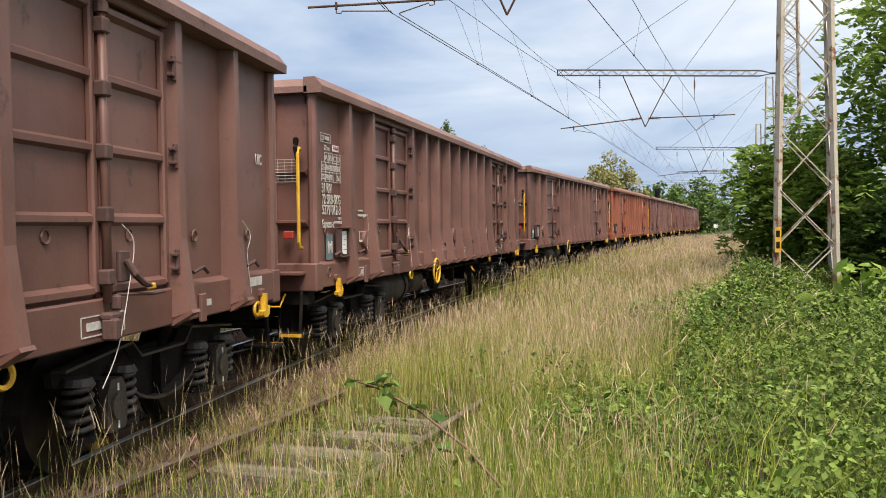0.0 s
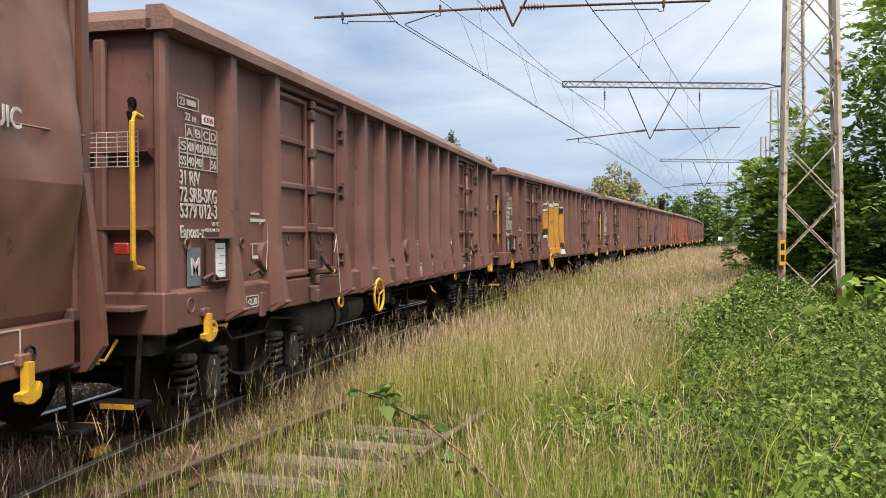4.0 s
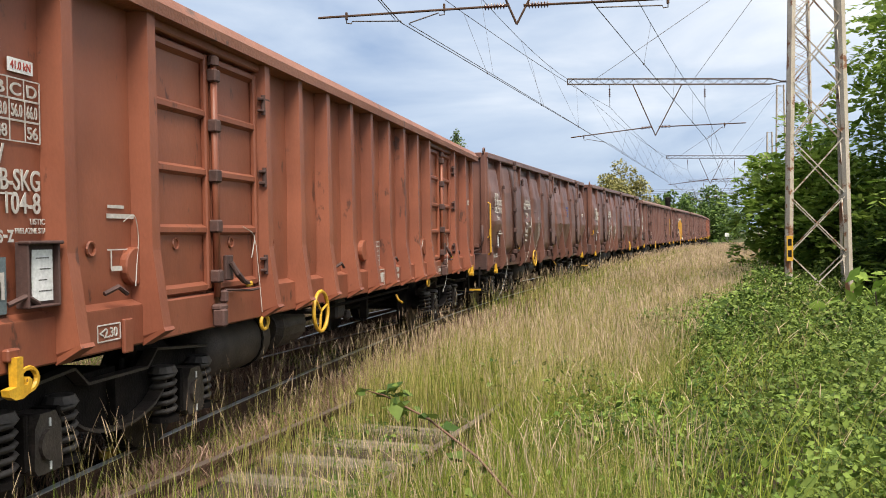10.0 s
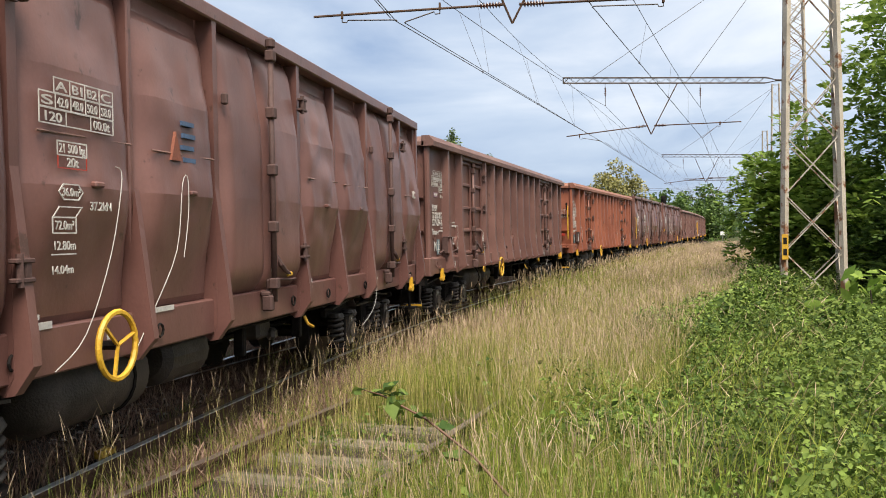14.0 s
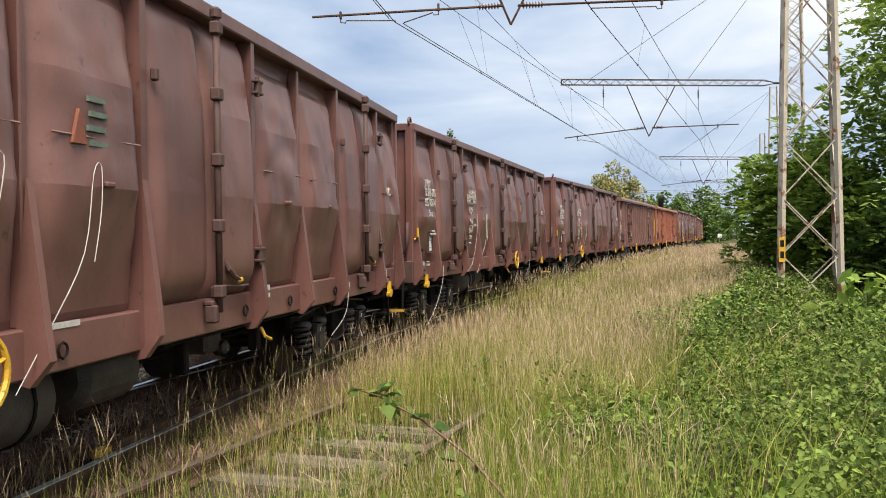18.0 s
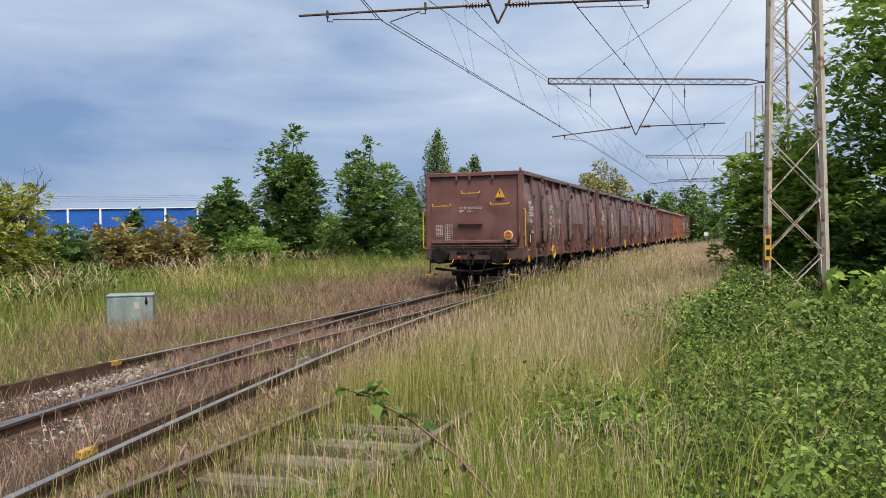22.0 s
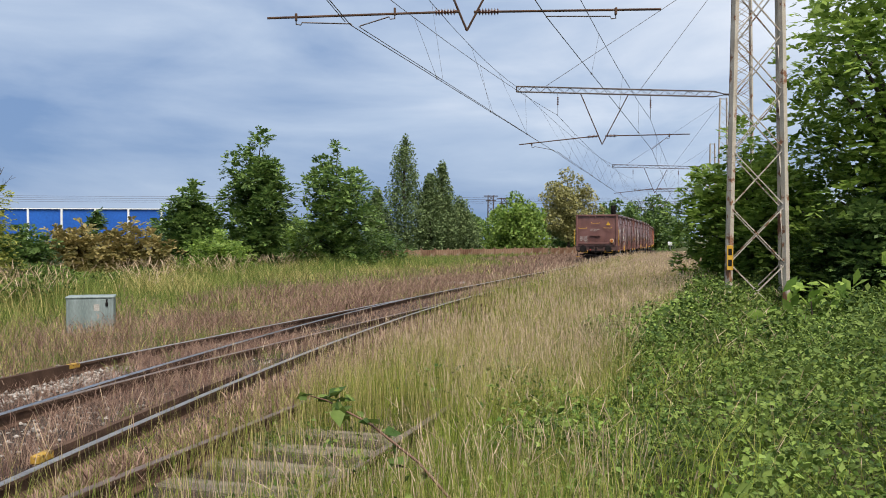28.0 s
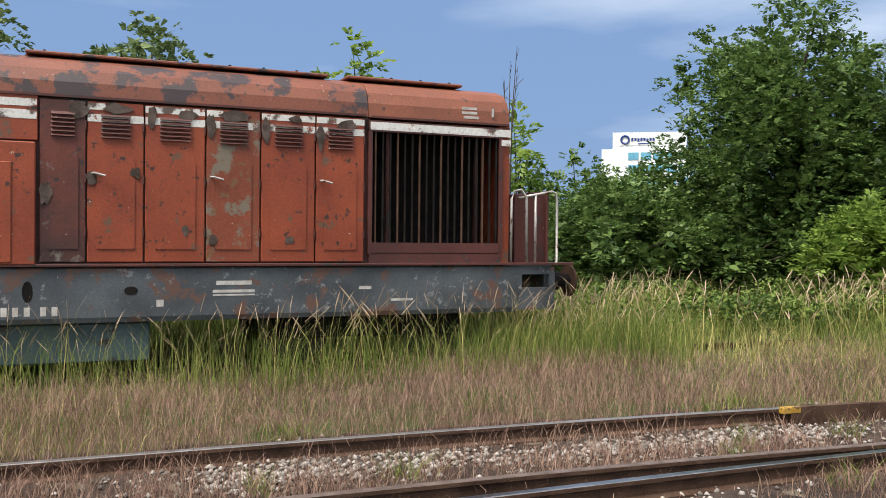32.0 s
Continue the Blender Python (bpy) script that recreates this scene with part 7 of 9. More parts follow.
def mark_eanos(w, number, half=7.10, low=False, crossed=False):
    x = -6.81
    for text, z, cap, wd in (("31 RIV", 2.09, 0.115, 0.32), ("72 SRB-SKG", 1.96, 0.115, 0.60), (number, 1.835, 0.115, 0.60), ("Eanoss-z", 1.68, 0.10, 0.38)):
        side_text(w, text, x, z, cap, wd)
    part("stencil_bar", box(bmesh.new(), (x + 0.29, -1.425, 1.938), (0.19, 0.004, 0.011)), M_WHITE, w)
    if low:
        load_table(w, x, x + 0.62, 2.80, [(x + 0.09, ["A", "B", "C", "D"], 0.09), (x, ["S", "40.0", "48.0", "56.0", "66.0"], 0.09), (x, ["SS", "40.0", "48.0", "", "56.0"], 0.09)], -1.425)
        frame_lines(w, x + 0.42, x + 0.68, 2.43, 2.53, -1.425)
        side_text(w, "23", x + 0.44, 2.45, 0.06, 0.08)
        part("stencil_bar", box(bmesh.new(), (x + 0.60, -1.425, 2.48), (0.12, 0.004, 0.04)), M_WHITE, w)
        side_text(w, "22 m", x + 0.49, 2.33, 0.06, 0.17)
        part("faded_patch", box(bmesh.new(), (x + 0.235, -1.424, 2.38), (0.22, 0.004, 0.085)), M_PINK2, w, "faded mauve painted patch")
        side_text(w, "41.0 kN", x + 0.15, 2.36, 0.045, 0.16, -1.427)
        # bare card holder, cross panel and letter in place of those of its sisters
        for o in [o for o in w.children if o.name.split(".")[0] in {"corner_handrail", "hose_end", "label_box", "chalk_panel", "panel_letter"}]:
            for c in list(o.children):
                bpy.data.objects.remove(c)
            bpy.data.objects.remove(o)
        side_text(w, "M", x + 0.09, 1.39, 0.17, 0.14)
        part("chalk_panel", box(bmesh.new(), (x + 0.345, -1.425, 1.455), (0.16, 0.008, 0.27)), M_CHALK, w, "grey-green painted panel")
        part("cross_mark", boxes([((x + 0.345, -1.4305, 1.455), (0.012, 0.004, 0.22)), ((x + 0.345, -1.4315, 1.50), (0.11, 0.004, 0.012)), ((x + 0.345, -1.4315, 1.41), (0.11, 0.004, 0.012))]), M_WHITE, w, "white double cross")
        bx = x + 0.68
        h = part("card_holder", box(bmesh.new(), (bx, -1.445, 1.48), (0.31, 0.02, 0.28), None, 0.005), M_TUBE, w, "empty rusty wire card holder")
        for k in range(9):
            part("wire", rod((bx - 0.14 + 0.035 * k, -1.505, 1.345), (bx - 0.14 + 0.035 * k, -1.505, 1.62), 0.004, 4), M_TUBE, h)
        part("frame", boxes([((bx, -1.505, 1.63), (0.33, 0.10, 0.018)), ((bx, -1.505, 1.34), (0.31, 0.09, 0.014)), ((bx - 0.155, -1.505, 1.485), (0.014, 0.09, 0.29)), ((bx + 0.155, -1.505, 1.485), (0.014, 0.09, 0.29))], 0.004), M_TUBE, h)
    else:
        mark_table(w, x)
    if crossed:
        for o in [o for o in w.children if o.name.startswith("panel_letter")]:
            bpy.data.objects.remove(o)
        part("cross_mark", boxes([((x + 0.21, -1.4305, 1.455), (0.012, 0.004, 0.22)), ((x + 0.21, -1.4315, 1.50), (0.11, 0.004, 0.012)), ((x + 0.21, -1.4315, 1.41), (0.11, 0.004, 0.012))]), M_WHITE, w, "white double cross")
    side_text(w, "LISTICE", -6.30, 1.775, 0.032, 0.15)
    side_text(w, "PRELAZNE STANICE", -6.42, 1.725, 0.03, 0.34)
    mark_sill(w, half)


def mark_table(w, x):
    """Load limits below weight and length."""
    load_table(w, x, x + 0.61, 2.56, [(x + 0.10, ["A", "B", "C", "D"], 0.11), (x, ["S", "40.0", "48.0", "56.0", "66.0"], 0.11), (x, ["SS", "40", "48", "", "56"], 0.11)], -1.425)
    frame_lines(w, x - 0.02, x + 0.30, 2.68, 2.78, -1.425)
    side_text(w, "23", x + 0.01, 2.70, 0.06, 0.08)
    part("stencil_bar", box(bmesh.new(), (x + 0.19, -1.425, 2.73), (0.14, 0.004, 0.045)), M_WHITE, w)
    side_text(w, "22 m", x + 0.09, 2.59, 0.06, 0.17)
    part("red_patch", box(bmesh.new(), (x + 0.46, -1.424, 2.63), (0.20, 0.004, 0.075)), M_PALE, w, "small pale painted patch")
    side_text(w, "41.0 kN", x + 0.38, 2.61, 0.045, 0.16, -1.427, M_LAMPRED)


def mark_sill(w, half):
    """Small stencils on the panels and the side beam."""
    for xx, z, wd, h in ((-5.48, 1.895, 0.18, 0.02), (-5.42, 1.835, 0.32, 0.03), (-5.47, 1.50, 0.14, 0.03)):
        part("stencil_bar", box(bmesh.new(), (xx, -1.425, z), (wd, 0.004, h)), M_WHITE, w)
    part("sketch_mark", boxes([((-5.45, -1.425, 1.62), (0.26, 0.004, 0.008)), ((-5.54, -1.4256, 1.56), (0.008, 0.004, 0.13)), ((-5.36, -1.4252, 1.59), (0.008, 0.004, 0.07))]), M_WHITE, w)
    frame_lines(w, -5.78, -5.54, 1.06, 1.16, -1.478)
    side_text(w, "<2.30", -5.76, 1.08, 0.06, 0.19, -1.478)
    for xx, z, wd, h in ((0.38, 1.46, 0.20, 0.30),):
        part("faded_patch", ruled_grid([xx - wd / 2 + wd * k / 3 for k in range(4)], [z - h / 2 + h * k / 5 for k in range(6)], 0.012, lambda u, v: (u, -1.424, v)), M_WHITE, w, "faded stencilled grid")
    frame_lines(w, 0.30, 0.50, 1.05, 1.25, -1.478)
    part("stencil_bar", box(bmesh.new(), (0.40, -1.478, 1.15), (0.13, 0.004, 0.12)), M_WHITE, w)
    for xx, z, wd, h in ((1.12, 1.22, 0.24, 0.06), (1.12, 1.13, 0.24, 0.06), (1.75, 1.18, 0.20, 0.045), (-3.0, 1.15, 0.05, 0.05), (5.5, 1.10, 0.22, 0.05), (6.6, 1.20, 0.30, 0.08)):
        part("stencil_bar", box(bmesh.new(), (xx, -1.478, z), (wd, 0.004, h)), M_WHITE, w)
    side_text(w, "UIC", half - 0.32, 2.28, 0.10, 0.16)
    frame_lines(w, 3.75, 4.25, 1.04, 1.16, -1.478)
    part("stencil_bar", box(bmesh.new(), (4.0, -1.478, 1.10), (0.38, 0.004, 0.05)), M_WHITE, w)


NUMBERS = {0: "5956 523-0", 1: "5957 851-4", 2: "5957 656-3", 3: "5379 204-6", 4: "5379 104-8", 5: "5953 517-2", 6: "5957 965-2", 7: "5379 012-3", 8: "5379 178-2", 9: "5379 012-3"}
for n_ in range(10):
    if not ORDER[n_].startswith("eas"):
        mark_eanos(TRAIN[n_][0], NUMBERS[n_], low=n_ == 3, crossed=n_ == 8)
    else:
        mark_eas(TRAIN[n_][0], NUMBERS[n_], shift=0.04 if n_ == 2 else 0.0, uic=0.24 if n_ == 2 else 0.0)
        hand_wheel(TRAIN[n_][0], {0: 3.75, 1: 8.0, 2: 3.86, 6: 8.8, 5: 4.2}[n_] - 6.35, 0.95)


def mark_graffiti(w, start=-3.30, step=0.79, sill=0.99):
    """A spray-painted piece in ochre, black and white across panels, ribs and sill behind the rear door: a thin coat of paint that follows the steel."""
    coats = {
        "graffiti_fill": (mat("ochre_spray_paint", (0.36, 0.175, 0.022), (0.47, 0.24, 0.035), 1.6, 0.5, 0, 0.05, 30, (0.24, 0.12, 0.03), 0.60, 3), "ochre sprayed lettering"),
        "graffiti_outline": (mat("black_spray_paint", (0.012, 0.012, 0.018), (0.024, 0.024, 0.030), 4, 0.5), "black sprayed outline"),
        "graffiti_halo": (mat("white_spray_paint", (0.42, 0.41, 0.38), (0.60, 0.59, 0.56), 4, 0.5), "white sprayed edge"),
    }
    ochre = [
        [(0.57, 2.34), (0.86, 2.49), (1.15, 2.58), (1.30, 2.62), (1.43, 2.60), (1.54, 2.53), (1.78, 2.51), (2.03, 2.56), (2.14, 2.64), (2.42, 2.55), (2.66, 2.40), (2.85, 2.47), (3.06, 2.54), (3.34, 2.50), (3.52, 2.55), (3.56, 2.34), (3.51, 2.12), (3.57, 1.74), (3.60, 1.41), (3.67, 1.08), (3.00, 1.11), (2.74, 1.14), (2.03, 1.14), (1.27, 1.14), (0.83, 1.11), (0.83, 1.62), (0.76, 1.90), (0.59, 1.80)],
    ]
    black = [
        [(0.57, 2.33), (0.57, 2.37), (0.81, 2.48), (0.96, 2.61), (1.09, 2.63), (0.87, 2.46)],
        [(1.29, 2.68), (1.43, 2.65), (1.44, 2.23), (1.48, 2.19), (1.40, 2.15), (1.39, 1.73), (1.33, 1.47), (1.31, 1.73), (1.31, 2.10), (1.36, 2.18), (1.30, 2.54)],
        [(1.43, 2.65), (1.54, 2.55), (1.68, 2.54), (2.03, 2.60), (2.03, 2.54), (1.73, 2.50), (1.54, 2.50)],
        [(2.14, 2.63), (2.08, 2.42), (2.04, 2.05), (1.95, 1.96), (1.98, 2.41), (2.09, 2.65)],
        [(2.40, 2.53), (2.47, 2.50), (2.43, 1.74), (2.37, 1.55)],
        [(2.42, 2.54), (2.66, 2.50), (2.70, 2.42), (2.95, 2.49), (3.00, 2.44), (2.44, 2.33)],
        [(3.06, 2.62), (3.19, 2.49), (2.95, 2.22), (2.88, 2.20), (2.97, 2.45)],
        [(3.53, 2.34), (3.72, 2.23), (3.57, 2.04), (3.63, 2.19)],
        [(0.59, 1.80), (0.76, 1.91), (0.94, 1.94), (0.84, 1.89), (0.83, 1.62), (0.83, 1.28), (0.79, 1.09), (0.78, 1.54), (0.76, 1.72), (0.60, 1.61)],
        [(2.07, 1.53), (2.09, 1.37), (2.04, 1.12), (2.00, 1.28)],
        [(2.91, 1.61), (3.07, 1.48), (3.23, 1.21), (3.25, 1.05), (3.12, 1.19), (2.99, 1.43), (2.88, 1.08), (2.79, 1.11)],
    ]
    pale = [
        [(0.56, 2.42), (0.77, 2.50), (0.91, 2.60), (0.98, 2.69), (1.08, 2.71), (0.97, 2.61), (0.83, 2.47), (0.56, 2.37)],
        [(0.57, 2.57), (0.74, 2.66), (0.93, 2.80), (1.24, 2.84), (1.23, 2.81), (0.99, 2.75), (0.77, 2.62), (0.58, 2.53)],
        [(1.16, 2.71), (1.31, 2.79), (1.54, 2.63), (1.68, 2.59), (1.66, 2.56), (1.51, 2.56), (1.37, 2.66), (1.24, 2.67)],
        [(1.68, 2.59), (2.03, 2.65), (2.03, 2.61), (1.68, 2.55)],
        [(2.05, 2.45), (2.11, 2.76), (2.17, 2.77), (2.42, 2.62), (2.44, 2.55), (2.19, 2.67), (2.11, 2.46)],
        [(2.76, 2.47), (2.95, 2.71), (3.04, 2.85), (3.11, 2.51), (3.03, 2.68), (2.87, 2.47)],
        [(3.57, 2.46), (3.77, 2.29), (3.81, 2.19), (3.61, 1.97), (3.56, 2.01), (3.72, 2.20), (3.58, 2.35)],
        [(0.60, 1.61), (0.74, 1.71), (0.80, 1.71), (0.78, 1.36), (0.73, 1.32), (0.73, 1.64), (0.63, 1.53)],
        [(2.06, 1.29), (2.10, 1.30), (2.06, 1.14), (2.02, 1.11)],
        [(3.01, 1.44), (3.10, 1.22), (3.18, 1.05), (3.08, 1.11), (3.02, 1.32), (2.97, 1.08), (2.92, 1.10)],
    ]

    def inside(poly, x, z):
        hit = np.zeros(x.shape, bool)
        for (x0, z0), (x1, z1) in zip(poly, poly[1:] + poly[:1]):
            if z0 != z1:
                hit ^= ((z0 > z) != (z1 > z)) & (x < (x1 - x0) * (z - z0) / (z1 - z0) + x0)
        return hit

    # the steel's outline from panel to rib and back, along the side
    xs, ribness = [], []
    for k in range(6):
        for x in np.linspace(k * step + 0.088, (k + 1) * step - 0.088, 54):
            xs.append(x), ribness.append(0.0)
        for x, r in zip([-0.0855, -0.054] + list(np.linspace(-0.05, 0.05, 9)) + [0.054, 0.0855], [0.0] + [1.0] * 11 + [0.0]):
            xs.append((k + 1) * step + x), ribness.append(r)
    xs, ribness = np.array(xs), np.array(ribness)
    zs = np.linspace(sill + 0.06, sill + 2.1, 170)
    X, Z = np.meshgrid(xs, zs, indexing="ij")
    plain = np.where(Z > sill + 0.305, -1.436, -1.4785)
    rib = np.interp(Z, [sill + 0.10, sill + 0.20, sill + 0.62, 3.2], [-1.619, -1.604, -1.549, -1.539])
    Y = plain + (rib - plain) * ribness[:, None]
    n, m = X.shape
    idx = np.arange(n * m).reshape(n, m)
    a, b, c, d = idx[:-1, :-1], idx[1:, :-1], idx[1:, 1:], idx[:-1, 1:]
    mx, mz = (X[:-1, :-1] + X[1:, 1:]) / 2, (Z[:-1, :-1] + Z[1:, 1:]) / 2
    mz = mz + 0.012 * np.sin(mx * 37) * np.sin(mz * 29)
    coat = np.zeros(mx.shape, int)
    kinds = ["graffiti_fill"] * len(ochre) + ["graffiti_outline"] * len(black) + ["graffiti_halo"] * len(pale)
    for code, poly in enumerate(ochre + black + pale, 1):
        coat[inside(poly, mx, mz)] = code
    verts = np.stack([X.ravel() + start, Y.ravel(), Z.ravel()], 1)
    for code, name in enumerate(kinds, 1):
        f = coat == code
        tris = np.concatenate([np.stack([a[f], b[f], c[f]], 1), np.stack([a[f], c[f], d[f]], 1)])
        keep, tris = np.unique(tris, return_inverse=True)
        o = new(name, raw_mesh(name, verts[keep], tris.reshape(-1, 3), coats[name][0]))
        o.parent = w
        tagged(o, coats[name][1])


mark_graffiti(TRAIN[8][0])


def mark_last_wagon(w, xe=-6.35):
    """Signs and notices on the rear wall of the last wagon."""
    flip = pose(0, 0, 0, 90, 0, -90)
    for y, z in ((-0.80, 2.52), (0.08, 2.86), (0.98, 2.50)):
        hb = tube(bmesh.new(), [(xe, y - 0.28, z + 0.06), (xe - 0.07, y - 0.27, z), (xe - 0.07, y + 0.27, z), (xe, y + 0.28, z + 0.06)], 0.016, 6)
        part("grab_handle", hb, M_YELLOW, w, "yellow grab handle")
    for sy in (-1, 1):
        bar = tube(bmesh.new(), [(xe + 0.02, sy * 1.50, 1.25), (xe - 0.02, sy * 1.56, 1.3), (xe - 0.02, sy * 1.56, 2.35), (xe + 0.02, sy * 1.50, 2.38)], 0.018, 7)
        part("corner_handrail", bar, M_YELLOW, w, "yellow corner handrail")
    tri = bmesh.new()
    for x in (xe - 0.035, xe - 0.045):
        tri.faces.new([tri.verts.new((x, -0.82 + dy, 2.72 + dz)) for dy, dz in ((-0.15, 0), (0.15, 0), (0, 0.27))])
    bmesh.ops.bridge_loops(tri, edges=tri.edges[:])
    s = part("warning_sign", tri, M_YELLOW, w, "yellow triangular high-voltage sign")
    part("bolt", extrude_yz([(-0.84, 2.76), (-0.81, 2.84), (-0.83, 2.84), (-0.805, 2.92), (-0.79, 2.92), (-0.805, 2.855), (-0.785, 2.855)], xe - 0.048, xe - 0.0455), M_UNDER, s)
    red = mat("red_tail_disc", (0.30, 0.045, 0.022), (0.38, 0.06, 0.03), 6, 0.5)
    d = part("tail_disc", disc((xe - 0.13, -1.08, 1.62), 0.135, 0.02, "x", 28), M_PALE, w, "round tail disc with a yellow ring and number")
    part("yellow_ring", disc((xe - 0.145, -1.08, 1.62), 0.124, 0.012, "x", 28), M_YELLOW, d)
    part("red_centre", disc((xe - 0.153, -1.08, 1.62), 0.090, 0.008, "x", 28), red, d)
    lettering("135", 0.085, M_YELLOW, d, Matrix.Translation((xe - 0.158, -1.08, 1.592)) @ flip, align="CENTER", bold=0.003)
    part("disc_bracket", box(bmesh.new(), (xe - 0.07, -1.08, 1.47), (0.10, 0.06, 0.14)), M_UNDER, d)
    for text, z in (("31 72 5956 523-0", 2.40), ("RIV    Eas-z", 2.31)):
        lettering(text, 0.095, M_WHITE, w, Matrix.Translation((xe - 0.0, 0.42, z)) @ flip).location.x = xe - 0.035
    for y0, z, wd, h in ((1.05, 1.78, 0.20, 0.32), (0.76, 1.70, 0.22, 0.50)):
        part("notice", ruled_grid([y0 + wd * (k / 3 - 0.5) for k in range(4)], [z - h / 2 + h * k / 8 for k in range(9)], 0.009, lambda u, v: (xe - 0.034, u, v)), M_WHITE, w, "faded stencilled grid notice")


mark_last_wagon(TRAIN[0][0])


def mark_logo(w, x, z, bars=(0.10, 0.13, 0.10)):
    """A faded painted shape: a small triangle and four bars."""
    org = mat("faded_orange_mark", (0.17, 0.052, 0.028), (0.22, 0.066, 0.035), 6, 0.6)
    grn = mat("faded_bar_mark", tuple(v * 0.8 for v in bars), tuple(v * 1.2 for v in bars), 6, 0.6)
    part("painted_mark", extrude_xz([(x - 0.16, z - 0.14), (x - 0.02, z - 0.14), (x - 0.09, z + 0.06)], -1.562, -1.45), org, w, "faded orange mark")
    for k in range(4):
        part("painted_mark", box(bmesh.new(), (x + 0.09 + 0.02 * (k % 2), -1.515, z + 0.13 - 0.085 * k), (0.18, 0.09, 0.032)), grn, w, "faded painted bar")


mark_logo(TRAIN[0][0], -6.35 + 4.75, 2.36)
mark_logo(TRAIN[1][0], -6.35 + 8.95, 2.36)
mark_logo(TRAIN[2][0], -6.35 + 4.81, 2.36, (0.05, 0.09, 0.16))
mark_logo(TRAIN[6][0], -6.35 + 9.15, 2.36, (0.03, 0.07, 0.26))
mark_logo(TRAIN[5][0], -6.35 + 9.15, 2.36, (0.03, 0.07, 0.26))
part("corner_handrail", tube(bmesh.new(), [(-6.33, -1.50, 1.25), (-6.37, -1.56, 1.3), (-6.37, -1.56, 2.35), (-6.33, -1.50, 2.38)], 0.018, 7), M_YELLOW, TRAIN[5][0], "yellow corner handrail")


def motions():
    for wagon, ahead, kind_ in TRAIN:
        arm = 4.3 if kind_.startswith("eas") else 5.2
        rows = []
        for k in range(65):
            t = k * 0.5
            s = train_at(t) + ahead
            x0, y0, _ = on(LINE_A, s - arm)
            x1, y1, _ = on(LINE_A, s + arm)
            rows.append((t, pose((x0 + x1) / 2, (y0 + y1) / 2, 0, 0, 0, math.degrees(math.atan2(y1 - y0, x1 - x0)))))
        walk(wagon, rows)
    # wheels of the wagons that pass close by roll along
    for n, (wagon, ahead, kind_) in enumerate(TRAIN[:10]):
        for ws in [o for o in wagon.children if o.name.startswith("wheelset")]:
            x = ws.location.x
            walk(ws, [(k * 0.1, Matrix.Translation((x, 0, 0.46)) @ Matrix.Rotation((train_at(k * 0.1) + 130) / 0.46, 4, "Y")) for k in range(321)])
# ---- catenary ----
def angle_bar(a, b, w=0.06, t=None):
    """A flat steel bar from a to b."""
    a, b = Vector(a), Vector(b)
    d = b - a
    m = d.to_track_quat("Z", "Y").to_matrix().to_4x4()
    return box(bmesh.new(), (a + b) / 2, (w, t or w * 0.35, d.length), m)


def build_mast(x, y, height, w0, w1, pitch, turn, leg=0.09, label="", detail=True):
    m = thing("lattice_mast", label or "tall rusty lattice catenary mast in pale worn paint", "catenary mast", "catenary masts", m=pose(x, y, float(ground_z(x, y)) - 0.1, 0, 0, turn))
    corners = [(-1, -1), (1, -1), (1, 1), (-1, 1)]

    def corner(k, z):
        w = (w0 + (w1 - w0) * z / height) / 2
        return Vector((corners[k % 4][0] * w, corners[k % 4][1] * w, z))

    for k in range(4):
        part("leg", angle_bar(corner(k, 0), corner(k, height), leg, leg), M_MAST, m, "angle-steel leg with rust streaks")
        z, flip = 0.15, k % 2
        while z + pitch < height:
            for a, b in (((k, z), (k + 1, z + pitch)), ((k + 1, z), (k, z + pitch))) if detail else (((k + flip, z), (k + 1 - flip, z + pitch)),):
                part("brace", angle_bar(corner(*a), corner(*b), leg * 0.62), M_MAST, m)
            flip = 1 - flip
            z += pitch
        for z in (height * 0.47, height - 0.05):
            part("tie", angle_bar(corner(k, z), corner(k + 1, z), leg * 0.7), M_MAST, m)
    part("footing", box(bmesh.new(), (0, 0, 0.05), (w0 + 0.5, w0 + 0.5, 0.3), None, 0.03), M_STONE, m, "concrete footing")
    return m


def insulator(bm, a, b, r=0.07, n=6):
    a, b = Vector(a), Vector(b)
    pts, rad = [], []
    for k in range(n):
        for f, q in ((0.1, 0.35), (0.45, 1.0), (0.55, 1.0), (0.9, 0.35)):
            pts.append(a.lerp(b, (k + f) / n))
            rad.append(r * q)
    return tube(bm, pts, rad, 8)


